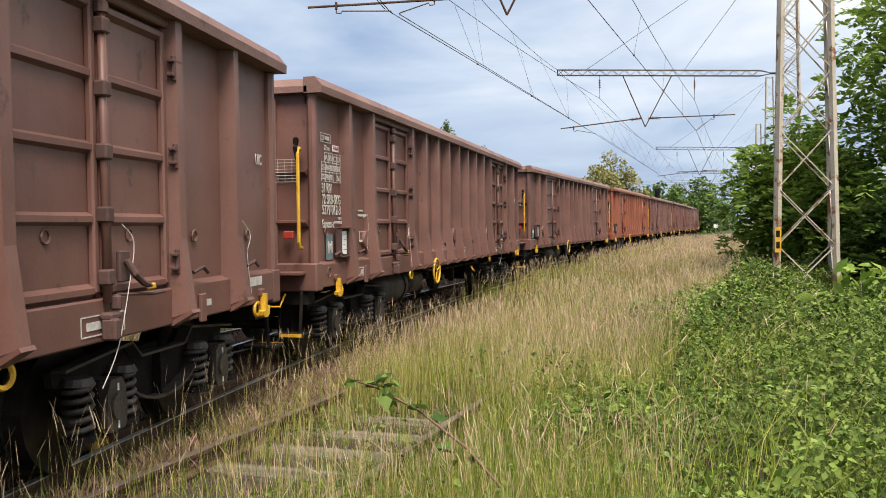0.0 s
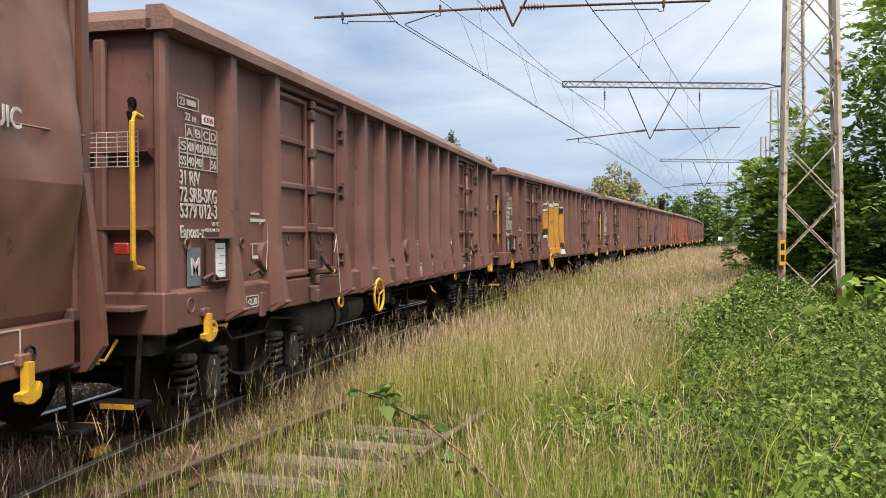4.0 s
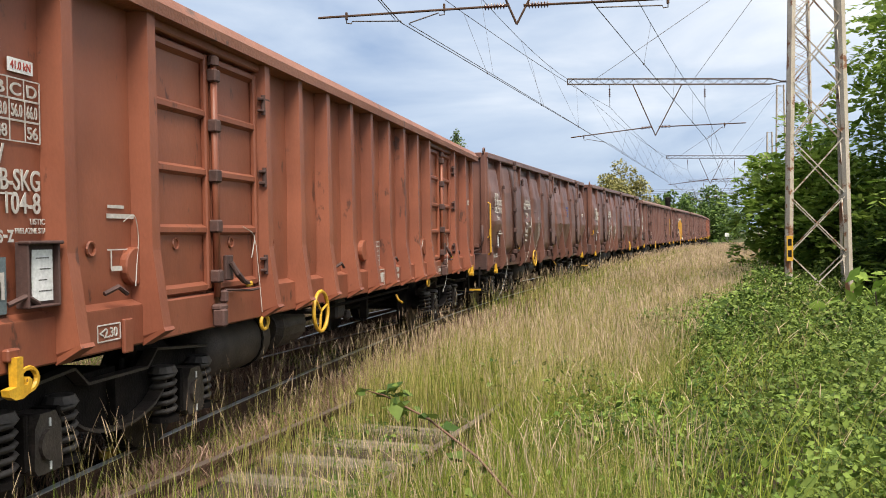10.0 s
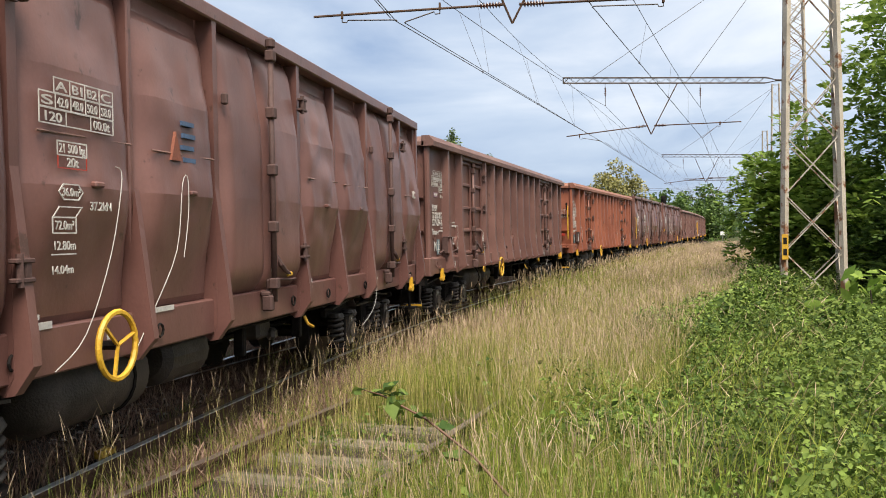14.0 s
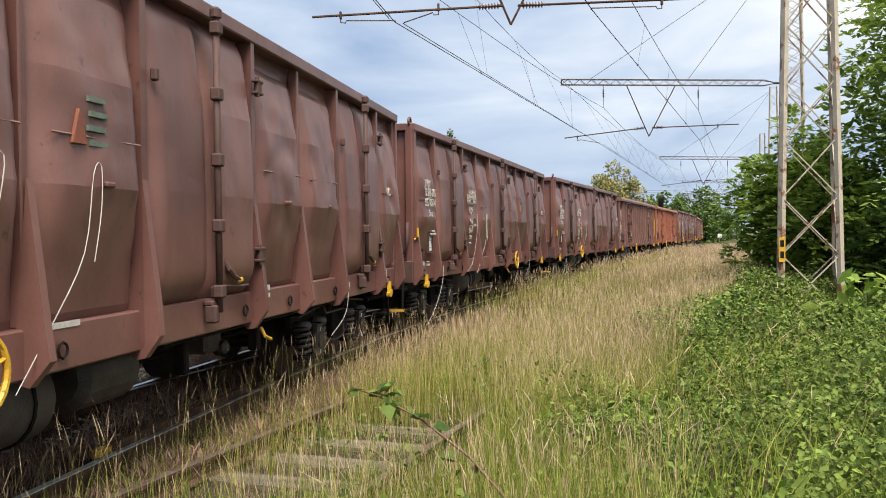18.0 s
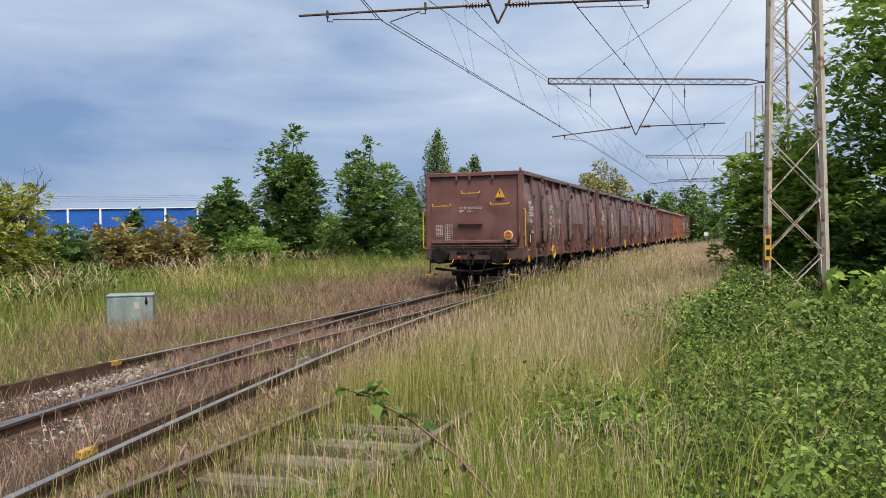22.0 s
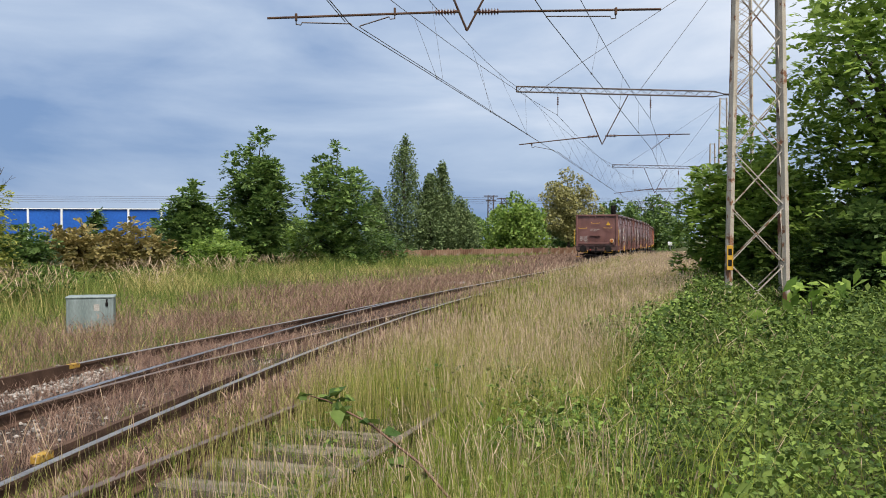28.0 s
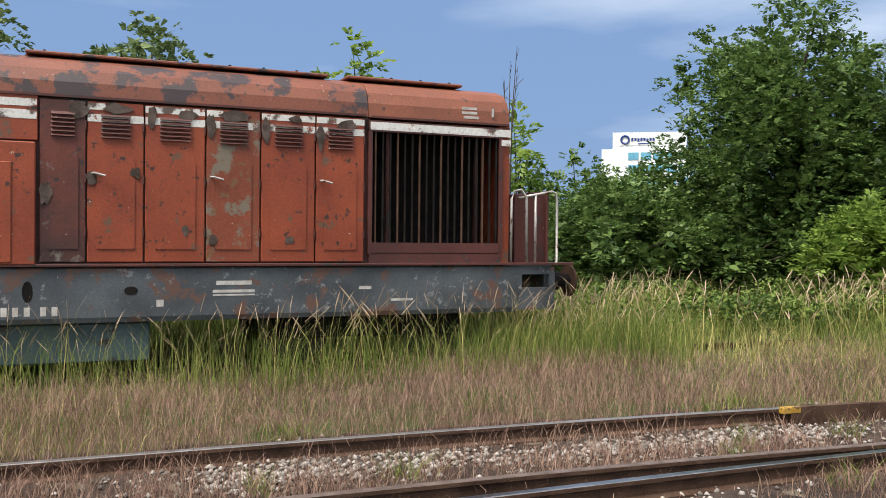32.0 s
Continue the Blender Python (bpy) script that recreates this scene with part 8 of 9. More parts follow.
def build_arm(xm, y, x_end, zb, apex, left, right, steadies, messengers):
    """A cross beam with its tie rods, a hanging vee, two insulated tubes, steady arms and the insulators of the messenger wires."""
    a = thing("catenary_beam", "lattice cross beam carrying insulated catenary arms", "catenary beam", "catenary beams")
    A, B = Vector((x_end, y + 0.3, zb + 0.10)), Vector((xm, y, zb - 0.10))
    d = (B - A).normalized()
    L = (B - A).length
    up = Vector((0, 0, 0.125))
    across = Vector((-d.y, d.x, 0)) * 0.10
    for s in (-1, 1):
        for u in (up, -up):
            part("chord", tube(bmesh.new(), [A + s * across + u, B - d * 0.75 + s * across + u, B - d * 0.25 + u * 0.2], 0.020, 5), M_DARKSTEEL, a)
        n = int(L / 0.30)
        bm = bmesh.new()
        for k in range(n):
            p, q = A + d * (k * L * 0.92 / n), A + d * ((k + 1) * L * 0.92 / n)
            u = up if k % 2 else -up
            tube(bm, [p + s * across + u, q + s * across - u], 0.009, 4)
        part("lacing", bm, M_DARKSTEEL, a, "zigzag lacing")
    part("end_plate", tube(bmesh.new(), [A + up * 1.2, A - up * 1.2], 0.03, 6), M_DARKSTEEL, a)
    part("pin", tube(bmesh.new(), [B - d * 0.3, B + d * 0.2], 0.05, 8), M_DARKSTEEL, a)
    for f in (0.13, 0.58):
        part("tie_rod", tube(bmesh.new(), [A + d * (L * f) + up, Vector((xm + 0.4, y, zb + 6.3))], 0.012, 5), M_DARKSTEEL, a)
    J = Vector(apex)
    for f, dx in ((-1, -1.02), (1, 1.25)):
        part("hanger", tube(bmesh.new(), [J, Vector((J.x + dx, y, zb - 0.14))], 0.026, 6), M_RAIL, a, "rusty hanging vee rod")
        I, E = Vector((J.x + f * 0.19, y, J.z + 0.40)), Vector((left, right)[f > 0])
        e = (E - I).normalized()
        part("insulator", insulator(bmesh.new(), I + e * 0.05, I + e * 0.50, 0.075, 7), M_INSUL, a, "ribbed brown insulator")
        part("cap", tube(bmesh.new(), [I - e * 0.04, I + e * 0.08], 0.032, 7), M_RAIL, a)
        part("arm_tube", tube(bmesh.new(), [I + e * 0.48, E], 0.026, 7), M_RAIL, a, "rusty cantilever tube")
    for (cx, cz), (sx, sz) in steadies:
        lean = 1 if sx > cx else -1
        part("clamp", box(bmesh.new(), (cx, y, cz), (0.05, 0.07, 0.16), None, 0.01), M_RAIL, a)
        part("steady_arm", tube(bmesh.new(), [(cx, y, cz - 0.02), (cx, y, cz - 0.15), (cx + 0.10 * lean, y, cz - 0.16), (cx + 0.12 * lean, y, cz - 0.11), (sx, y, sz + 0.03), (sx + 0.02 * lean, y, sz)], 0.014, 6), M_DARKSTEEL, a)
    for mx, mz in messengers:
        t = (Vector((mx, A.y, 0)) - A).dot(d)
        z = (A + d * max(0.1, t)).z - 0.13
        part("suspension_rod", tube(bmesh.new(), [(mx, y, z), (mx, y, mz)], 0.012, 5), M_DARKSTEEL, a)
        part("insulator", insulator(bmesh.new(), (mx, y, z - 0.22), (mx, y, z - 0.62), 0.05, 5), M_INSUL, a)
    return a


SUPPORTS = [(17.7, 7.45, 18.6), (40.4, 16.2, 40.7), (82.3, 31.2, 82.5), (122, 44.6, 122), (160, 56.8, 160)]


def build_catenary():
    build_mast(7.45, 17.75, 15.4, 1.12, 0.55, 1.15, -20, 0.10, "tall lattice catenary mast with rust-streaked pale legs")
    plate = tagged(part("mast_plate", box(bmesh.new(), (0, 0, 0), (0.12, 0.012, 0.50), None, 0.003), M_YELLOW, None), "yellow number plate on the mast leg", "number plate")
    plate.matrix_basis = pose(6.74, 17.335, 1.32, 0, 0, -20)
    for z in (0.12, -0.10):
        part("numeral_bar", boxes([((0, -0.008, z), (0.07, 0.004, 0.13))]), M_UNDER, plate)
    build_mast(16.25, 40.5, 15.4, 1.1, 0.7, 0.55, -20, 0.09)
    build_mast(31.3, 82.4, 15.4, 1.1, 0.6, 0.7, -19, 0.10, detail=False)
    build_mast(44.8, 122, 15.4, 1.1, 0.6, 0.9, -17, 0.12, detail=False)
    build_mast(57.2, 160, 15.4, 1.1, 0.6, 0.9, -17, 0.14, detail=False)
    # contact and messenger wires of both tracks at each support: x, y, z
    runs = {"contact_a": [], "mess_a": [], "feed_a": [], "contact_c": [], "mess_c": []}
    for k, (_, xm, y) in enumerate(SUPPORTS):
        xa, xc = float(np.interp(y, LINE_A[2], LINE_A[1])), float(np.interp(y, LINE_C[2], LINE_C[1]))
        sway = -0.2 if k % 2 == 0 else 0.65
        drop = 0.35 if k else 0.0
        jx, jz = (1.51, 6.12) if k == 0 else (xa + 2.95, 6.16)
        ca, cc = (xa + sway, 6.20 - drop), (xc + sway + 0.15, 6.42 - 1.4 * drop)
        left = (jx - 4.2, y, jz + 0.20) if k == 0 else (jx - 3.92, y, jz - 0.04)
        steadies = [((left[0] + 0.6, left[2] + 0.03), ca), ((jx + 3.2, jz + 0.46), cc)]
        if k == 0:
            steadies.append(((-0.02, 6.50), (ca[0] + 0.2, ca[1] - 0.04)))
        ma, mc = (xa - 1.1 if k == 0 else xa + 0.85, 8.05 if k == 0 else 7.50), (xc + 0.25 if k == 0 else xc + 0.72, 7.6 if k == 0 else 7.36)
        build_arm(xm - 0.45, y, xa - 1.05, 8.66, (jx, y, jz), left, (jx + 4.18, y, jz + 0.52), steadies, [ma, mc])
        for key, (x, z) in (("contact_a", ca), ("mess_a", ma), ("feed_a", (xa + (0.1 if k == 0 else -1.05), 8.4 if k == 0 else 8.80)), ("contact_c", cc), ("mess_c", mc)):
            runs[key].append(Vector((x, y, z)))
    for key, pts in runs.items():
        line = LINE_C if key.endswith("c") else LINE_A
        x0, y0, _ = on(line, -32)
        x1, y1, _ = on(line, 215)
        pts.insert(0, Vector((float(x0) + 0.6, float(y0), pts[0].z)))
        pts.append(Vector((float(x1), float(y1), pts[-1].z)))

    def hang(p, q, f, sag):
        return p.lerp(q, f) - Vector((0, 0, sag * 4 * f * (1 - f)))

    for tail in ("a", "c"):
        w = thing("overhead_wire", "overhead contact wire with messenger and droppers", "overhead wire", "overhead wires")
        con, mes = runs["contact_" + tail], runs["mess_" + tail]
        for k in range(len(con) - 1):
            P, Q, Pm, Qm = con[k], con[k + 1], mes[k], mes[k + 1]
            span = (Q - P).length
            part("contact_wire", tube(bmesh.new(), [P, Q], 0.010, 5), M_DARKSTEEL, w)
            sag = min(0.55, 0.0002 * span * span + 0.08)
            part("messenger_wire", tube(bmesh.new(), [hang(Pm, Qm, f, sag) for f in np.linspace(0, 1, 9)], 0.009, 5), M_DARKSTEEL, w)
            n = max(3, int(span / 5.5))
            if tail == "a":
                # a second contact wire crosses the first between supports, and a feeder runs to the beam ends
                U, V = runs["feed_a"][k], runs["feed_a"][k + 1]
                p2, q2 = P + Vector((0.17, 0, -0.03)), Q + Vector((-0.12, 0, 0.07))
                part("contact_wire", tube(bmesh.new(), [p2, q2], 0.009, 5), M_DARKSTEEL, w)
                part("feeder_wire", tube(bmesh.new(), [hang(U, V, f, 0.35) for f in np.linspace(0, 1, 9)], 0.009, 5), M_DARKSTEEL, w)
            for i in range(1, n):
                f = i / n
                part("dropper", tube(bmesh.new(), [P.lerp(Q, f), hang(Pm, Qm, f, sag)], 0.0045, 4), M_DARKSTEEL, w)
                part("dropper_clip", box(bmesh.new(), P.lerp(Q, f), (0.03, 0.10, 0.035)), M_DARKSTEEL, w)
                if tail == "a":
                    part("dropper", tube(bmesh.new(), [p2.lerp(q2, f + 0.01), hang(U, V, f + 0.01, 0.35)], 0.0045, 4), M_DARKSTEEL, w)


build_catenary()


# ---- lineside things ----
def build_cabinet():
    c = thing("lineside_cabinet", "weathered grey-green metal lineside cabinet standing in the grass", "cabinet", m=pose(-5.85, 17.2, float(ground_z(-5.85, 17.2)) - 0.05, 0, 0, 14))
    part("body", box(bmesh.new(), (0, 0, 0.30), (0.84, 0.64, 0.76), None, 0.012), M_CABINET, c)
    part("lid", box(bmesh.new(), (0, 0, 0.69), (0.87, 0.67, 0.035), None, 0.010), M_CABINET, c, "overhanging lid")
    part("door", box(bmesh.new(), (0.0, -0.325, 0.33), (0.74, 0.012, 0.64), None, 0.004), M_CABINET, c)
    part("sticker", box(bmesh.new(), (0.12, -0.334, 0.50), (0.10, 0.006, 0.12)), M_STONE, c, "pale faded sticker")
    part("padlock", box(bmesh.new(), (0.30, -0.345, 0.56), (0.05, 0.03, 0.08), None, 0.01), M_UNDER, c)
    part("hasp", box(bmesh.new(), (0.30, -0.34, 0.62), (0.03, 0.015, 0.07)), M_UNDER, c)


def build_hall():
    blue = mat("blue_cladding", (0.012, 0.085, 0.36), (0.018, 0.11, 0.44), 0.3, 0.45, 0.1, 0.05, 3)
    h = thing("industrial_hall", "large blue-clad industrial hall behind the hedge", "hall")
    a0, dist = radians(-14.6), 150.0
    x1, y1 = dist * math.sin(a0), dist * math.cos(a0)
    x0, y0 = x1 - 48, y1 - 1.0
    turn = math.degrees(math.atan2(y1 - y0, x1 - x0))
    h.matrix_basis = pose(x0, y0, 0, 0, 0, turn)
    part("wall", box(bmesh.new(), (24, 10, 3.25), (48, 20, 6.7)), blue, h, "blue trapezoid cladding")
    part("roof_edge", box(bmesh.new(), (24, -0.1, 6.62), (48.3, 0.3, 0.14)), M_PALE, h)
    for k in range(10):
        part("pilaster", box(bmesh.new(), (0.3 + k * 5.27, -0.12, 3.3), (0.3, 0.24, 6.6)), M_PALE, h, "white vertical stripe")


def build_office():
    conc = mat("white_office_render", (0.66, 0.67, 0.67), (0.76, 0.77, 0.77), 0.1, 0.8, 0, 0.05, 2)
    glassy = mat("blue_office_glazing", (0.10, 0.30, 0.42), (0.16, 0.40, 0.52), 0.5, 0.12, 0, 0, 5)
    navy = mat("navy_sign_paint", (0.012, 0.03, 0.16), (0.02, 0.045, 0.2), 1, 0.5, 0, 0, 5)
    d, az = 250.0, radians(-47.9)
    o = thing("office_block", "white office block with a navy roof sign beyond the trees", "office block", m=pose(d * math.sin(az), d * math.cos(az), 0, 0, 0, 46))
    part("wall", boxes([((10.5, 8, 13.3), (24, 16, 26.6))]), conc, o)
    part("parapet", box(bmesh.new(), (11.5, 8, 28.9), (20, 15, 4.8)), conc, o)
    for j in range(7):
        for i in range(5):
            part("window", box(bmesh.new(), (7.2 + i * 3.4, -0.06, 24.6 - j * 3.5), (2.8, 0.2, 2.0)), glassy, o, "blue glazing")
    s = part("sign", box(bmesh.new(), (8.6, 0.42, 29.2), (10.5, 0.1, 3.2)), M_PALE, o, "white roof sign with a round navy mark")
    part("sign_mark", ring((4.9, 0.3, 29.2), 1.05, 0.28, "y", 18, 5), navy, s)
    for k in range(8):
        part("sign_shape", box(bmesh.new(), (6.9 + k * 0.82, 0.34, 29.25 - (0.15 if k in (2, 5) else 0)), (0.6, 0.06, 0.95 if k in (0, 2, 3) else 0.8)), navy, s)
    part("sign_shape", box(bmesh.new(), (10.3, 0.34, 28.1), (3.6, 0.06, 0.3)), navy, s)


def build_fence():
    rusty = mat("rust_stained_panel", (0.14, 0.075, 0.045), (0.27, 0.17, 0.11), 0.8, 0.9, 0, 0.3, 14, (0.30, 0.25, 0.2), 0.58, 1.2, rand=0.4)
    f = thing("panel_fence", "low rust-stained panel fence along the far verge", "fence")
    x0, y0, x1, y1, n = -8.5, 55.0, 22.0, 99.0, 26
    turn = math.degrees(math.atan2(y1 - y0, x1 - x0))
    L = math.hypot(x1 - x0, y1 - y0) / n
    pm, qm = bpy.data.meshes.new("panel"), bpy.data.meshes.new("post")
    b = box(bmesh.new(), (L / 2, 0, 0.42), (L - 0.16, 0.06, 0.84), None, 0.01)
    for k in range(6):
        box(b, (0.15 + k * L / 6, -0.045, 0.42), (0.06, 0.03, 0.8))
    b.to_mesh(pm), b.free()
    b = box(bmesh.new(), (0, 0, 0.48), (0.14, 0.14, 0.96), None, 0.012)
    b.to_mesh(qm), b.free()
    pm.materials.append(rusty), qm.materials.append(rusty)
    for k in range(n):
        x, y = x0 + (x1 - x0) * k / n, y0 + (y1 - y0) * k / n
        for nm, me in (("panel", pm), ("post", qm)):
            o = new(nm, me)
            o.parent = f
            o.matrix_basis = pose(x, y, 0.0, 0, 0, turn)


def build_signal():
    s = thing("railway_signal", "black colour-light railway signal on a grey post", "signal", m=pose(26.6, 106.0, -0.1, 0, 0, -14))
    part("post", tube(bmesh.new(), [(0, 0.2, 0), (0, 0.2, 4.7)], 0.08, 8), M_GREY, s)
    head = part("head", box(bmesh.new(), (0, 0, 5.25), (0.62, 0.22, 1.5), None, 0.08), M_UNDER, s, "black signal head")
    for z in (4.85, 5.25, 5.65):
        part("hood", tube(bmesh.new(), [(0, -0.1, z), (0, -0.34, z)], 0.13, 12), M_UNDER, head)
    part("ladder", boxes([((0.16, 0.4, 2.4), (0.03, 0.03, 4.6)), ((-0.16, 0.4, 2.4), (0.03, 0.03, 4.6))]), M_GREY, s)
    b = thing("marker_board", "small white marker board beside the line", "marker", m=pose(37.5, 118.0, -0.1, 0, 0, -18))
    part("post", tube(bmesh.new(), [(0, 0, 0), (0, 0, 1.1)], 0.04, 6), M_GREY, b)
    part("board", box(bmesh.new(), (0, -0.05, 1.3), (0.55, 0.04, 0.5)), M_PALE, b)


def build_pylons():
    for x, y, h in ((28.5, 262, 15.0), (33.0, 266, 14.4)):
        p = thing("power_pylon", "distant dark lattice power pylon", "pylon", "power pylons", m=pose(x, y, 0))
        for sx, sy in ((-1, -1), (1, -1), (1, 1), (-1, 1)):
            part("leg", tube(bmesh.new(), [(sx * 1.0, sy * 1.0, 0), (sx * 0.8, sy * 0.8, h)], 0.11, 4), M_DARKSTEEL, p)
        for k in range(9):
            z = h * k / 9
            part("brace", tube(bmesh.new(), [(-0.95, -0.95, z), (0.9, -0.9, z + h / 9)], 0.07, 4), M_DARKSTEEL, p)
            part("brace", tube(bmesh.new(), [(0.95, -0.95, z), (-0.9, -0.9, z + h / 9)], 0.07, 4), M_DARKSTEEL, p)
        for z, w in ((h - 0.2, 4.2), (h - 1.6, 3.0)):
            part("cross_arm", box(bmesh.new(), (0, 0, z), (w, 0.25, 0.3)), M_DARKSTEEL, p)
    w = thing("power_line", "thin distant power lines", "power line")
    for k in range(4):
        pts = [(-260 + j * 60, 264 + k, 14.6 - 0.5 * k - 0.3 * math.sin(j * 1.5) ** 2) for j in range(14)]
        part("cable", tube(bmesh.new(), pts, 0.03, 4), M_DARKSTEEL, w)


def build_slabs():
    for x, y, l, turn in ((2.0, 34.4, 1.5, 12), (1.2, 36.3, 1.2, 14)):
        s = solid("concrete_slab", box(bmesh.new(), (0, 0, 0), (l, 0.7, 0.14), None, 0.02), M_STONE, "flat pale concrete cover slab beside the track", "slab", "concrete slabs")
        s.matrix_basis = pose(x, y, float(ground_z(x, y)) + 0.06, 0, 0, -turn)


build_slabs()
build_cabinet()
build_hall()
build_office()
build_fence()
build_signal()
build_pylons()


# ---- locomotive ----
def peeling(name, c1, c2, peel, rust, amount=0.56, chips=(0.42, 0.36, 0.30)):
    m = mat(name, c1, c2, 1.6, 0.55, 0, 0.12, 40, peel, amount, 2.6)
    n, l = m.node_tree.nodes, m.node_tree.links
    b = n["Principled BSDF"]
    col = b.inputs["Base Color"].links[0].from_socket
    tc = n.new("ShaderNodeTexCoord")
    t = n.new("ShaderNodeTexNoise")
    t.inputs["Scale"].default_value, t.inputs["Detail"].default_value, t.inputs["Roughness"].default_value = 7.0, 8, 0.7
    l.new(tc.outputs["Object"], t.inputs["Vector"])
    r = n.new("ShaderNodeMapRange")
    r.inputs["From Min"].default_value, r.inputs["From Max"].default_value = 0.60, 0.63
    l.new(t.outputs["Fac"], r.inputs["Value"])
    x = n.new("ShaderNodeMix")
    x.data_type = "RGBA"
    l.new(r.outputs["Result"], x.inputs["Factor"])
    l.new(col, x.inputs["A"])
    x.inputs["B"].default_value = (*rust, 1)
    # small pale chips
    s = n.new("ShaderNodeTexNoise")
    s.inputs["Scale"].default_value, s.inputs["Detail"].default_value = 19.0, 4
    l.new(tc.outputs["Object"], s.inputs["Vector"])
    q = n.new("ShaderNodeMapRange")
    q.inputs["From Min"].default_value, q.inputs["From Max"].default_value = 0.725, 0.735
    l.new(s.outputs["Fac"], q.inputs["Value"])
    y = n.new("ShaderNodeMix")
    y.data_type = "RGBA"
    l.new(q.outputs["Result"], y.inputs["Factor"])
    l.new(x.outputs["Result"], y.inputs["A"])
    y.inputs["B"].default_value = (*chips, 1)
    l.new(y.outputs["Result"], b.inputs["Base Color"])
    return m


def build_locomotive():
    orange = peeling("peeling_orange_paint", (0.195, 0.034, 0.012), (0.29, 0.056, 0.018), (0.12, 0.070, 0.042), (0.040, 0.022, 0.016), 0.60)
    burnt = peeling("burnt_roof_paint", (0.15, 0.046, 0.025), (0.20, 0.062, 0.032), (0.040, 0.027, 0.028), (0.045, 0.028, 0.026), 0.525)
    roofp = peeling("burnt_orange_roof_paint", (0.17, 0.055, 0.028), (0.23, 0.072, 0.036), (0.06, 0.034, 0.028), (0.055, 0.032, 0.024), 0.66)
    red = peeling("dark_red_paint", (0.06, 0.017, 0.013), (0.10, 0.027, 0.02), (0.03, 0.022, 0.02), (0.05, 0.03, 0.022), 0.60)
    grey = peeling("dull_grey_frame_paint", (0.040, 0.046, 0.052), (0.092, 0.104, 0.114), (0.12, 0.062, 0.045), (0.20, 0.20, 0.20), 0.545)
    teal = mat("dirty_teal_paint", (0.035, 0.060, 0.065), (0.06, 0.095, 0.10), 1.5, 0.6, 0, 0.15, 30, (0.03, 0.025, 0.02), 0.6, 4)
    white = peeling("flaking_white_stripe", (0.60, 0.58, 0.54), (0.70, 0.68, 0.64), (0.10, 0.07, 0.055), (0.20, 0.045, 0.02), 0.54)
    primer = peeling("orange_paint_worn_to_primer", (0.175, 0.038, 0.015), (0.225, 0.050, 0.02), (0.17, 0.14, 0.10), (0.15, 0.085, 0.035), 0.535)
    soot = peeling("soot_darkened_orange_paint", (0.045, 0.018, 0.014), (0.13, 0.030, 0.018), (0.15, 0.13, 0.11), (0.03, 0.02, 0.018), 0.60)
    bare = mat("worn_pale_handrail", (0.34, 0.31, 0.28), (0.5, 0.47, 0.44), 6, 0.5, 0.4, 0.1, 40, (0.12, 0.06, 0.04), 0.58, 9)
    lo = thing("diesel_locomotive", "derelict orange diesel locomotive with peeling paint and white stripe", "locomotive", m=pose(-12.10, 1.58, 0, 0, 0, 81))
    y0 = -1.45
    end, back = 5.45, -5.2
    # frame and deck
    part("frame_beam", extrude_yz([(y0, 0.66), (y0 - 0.02, 0.72), (y0 - 0.02, 1.27), (y0, 1.29), (1.4, 1.29), (1.4, 0.66)], back - 0.6, end + 0.12), grey, lo, "deep grey side frame with scuffs")
    part("deck_edge", box(bmesh.new(), ((back + end) / 2 + 0.2, y0 - 0.01, 1.315), (end - back + 1.6, 0.10, 0.035), None, 0.006), red, lo)
    part("end_platform", box(bmesh.new(), (5.80, 0, 1.285), (0.75, 2.7, 0.05), None, 0.008), grey, lo)
    fl = part("end_frame", boxes([((5.86, y0 + 0.02, 1.22), (0.60, 0.08, 0.10)), ((5.86, y0 + 0.02, 0.84), (0.60, 0.08, 0.30)), ((5.60, y0 + 0.02, 1.04), (0.10, 0.08, 0.30)), ((6.12, y0 + 0.02, 1.04), (0.09, 0.08, 0.30))]), grey, lo, "side frame end with a slotted opening")
    part("headstock", box(bmesh.new(), (6.15, 0, 1.0), (0.10, 2.6, 0.5), None, 0.012), grey, lo)
    for sy in (-1, 1):
        b = part("buffer", tube(bmesh.new(), [(6.2, sy * 0.875, 1.05), (6.55, sy * 0.875, 1.05), (6.56, sy * 0.875, 1.05), (6.72, sy * 0.875, 1.05)], [0.15, 0.14, 0.10, 0.10], 14), M_UNDER, lo)
        part("buffer_head", tube(bmesh.new(), [(6.72, sy * 0.875, 1.05), (6.745, sy * 0.875, 1.05), (6.77, sy * 0.875, 1.05)], [0.24, 0.24, 0.2], 22), M_RAIL, b, "round rusty buffer plate")
    # hood
    prof = [(y0 + 0.02, 1.33), (y0 + 0.02, 3.20), (y0 + 0.04, 3.38), (y0 + 0.10, 3.52), (y0 + 0.22, 3.63), (y0 + 0.45, 3.71), (-0.5, 3.75), (0.5, 3.75), (-y0 - 0.45, 3.71), (-y0 - 0.22, 3.63), (-y0 - 0.06, 3.38), (-y0 - 0.02, 3.20), (-y0 - 0.02, 1.33)]
    part("hood", extrude_yz([(y * 0.985, z) for y, z in prof if z < 3.21], back, 3.46), red, lo, "inner hood shell")
    rp = [(y, z) for y, z in prof if z >= 3.20]
    for a, b in ((back, 3.43), (3.44, end)):
        part("roof", extrude_yz(rp, a, b), burnt if a < 1 else roofp, lo, "rounded roof section with burnt patches", smooth=False)
    part("nose", extrude_yz([(y0 + 0.01, 1.33), (y0 + 0.01, 3.20), (1.44, 3.20), (1.44, 1.33)], 5.29, end), orange, lo)
    part("radiator_core", box(bmesh.new(), (4.38, 0.25, 2.26), (1.82, 2.2, 1.85)), mat("black_radiator_core", (0.006, 0.005, 0.005), (0.014, 0.011, 0.010), 8, 0.9), lo)
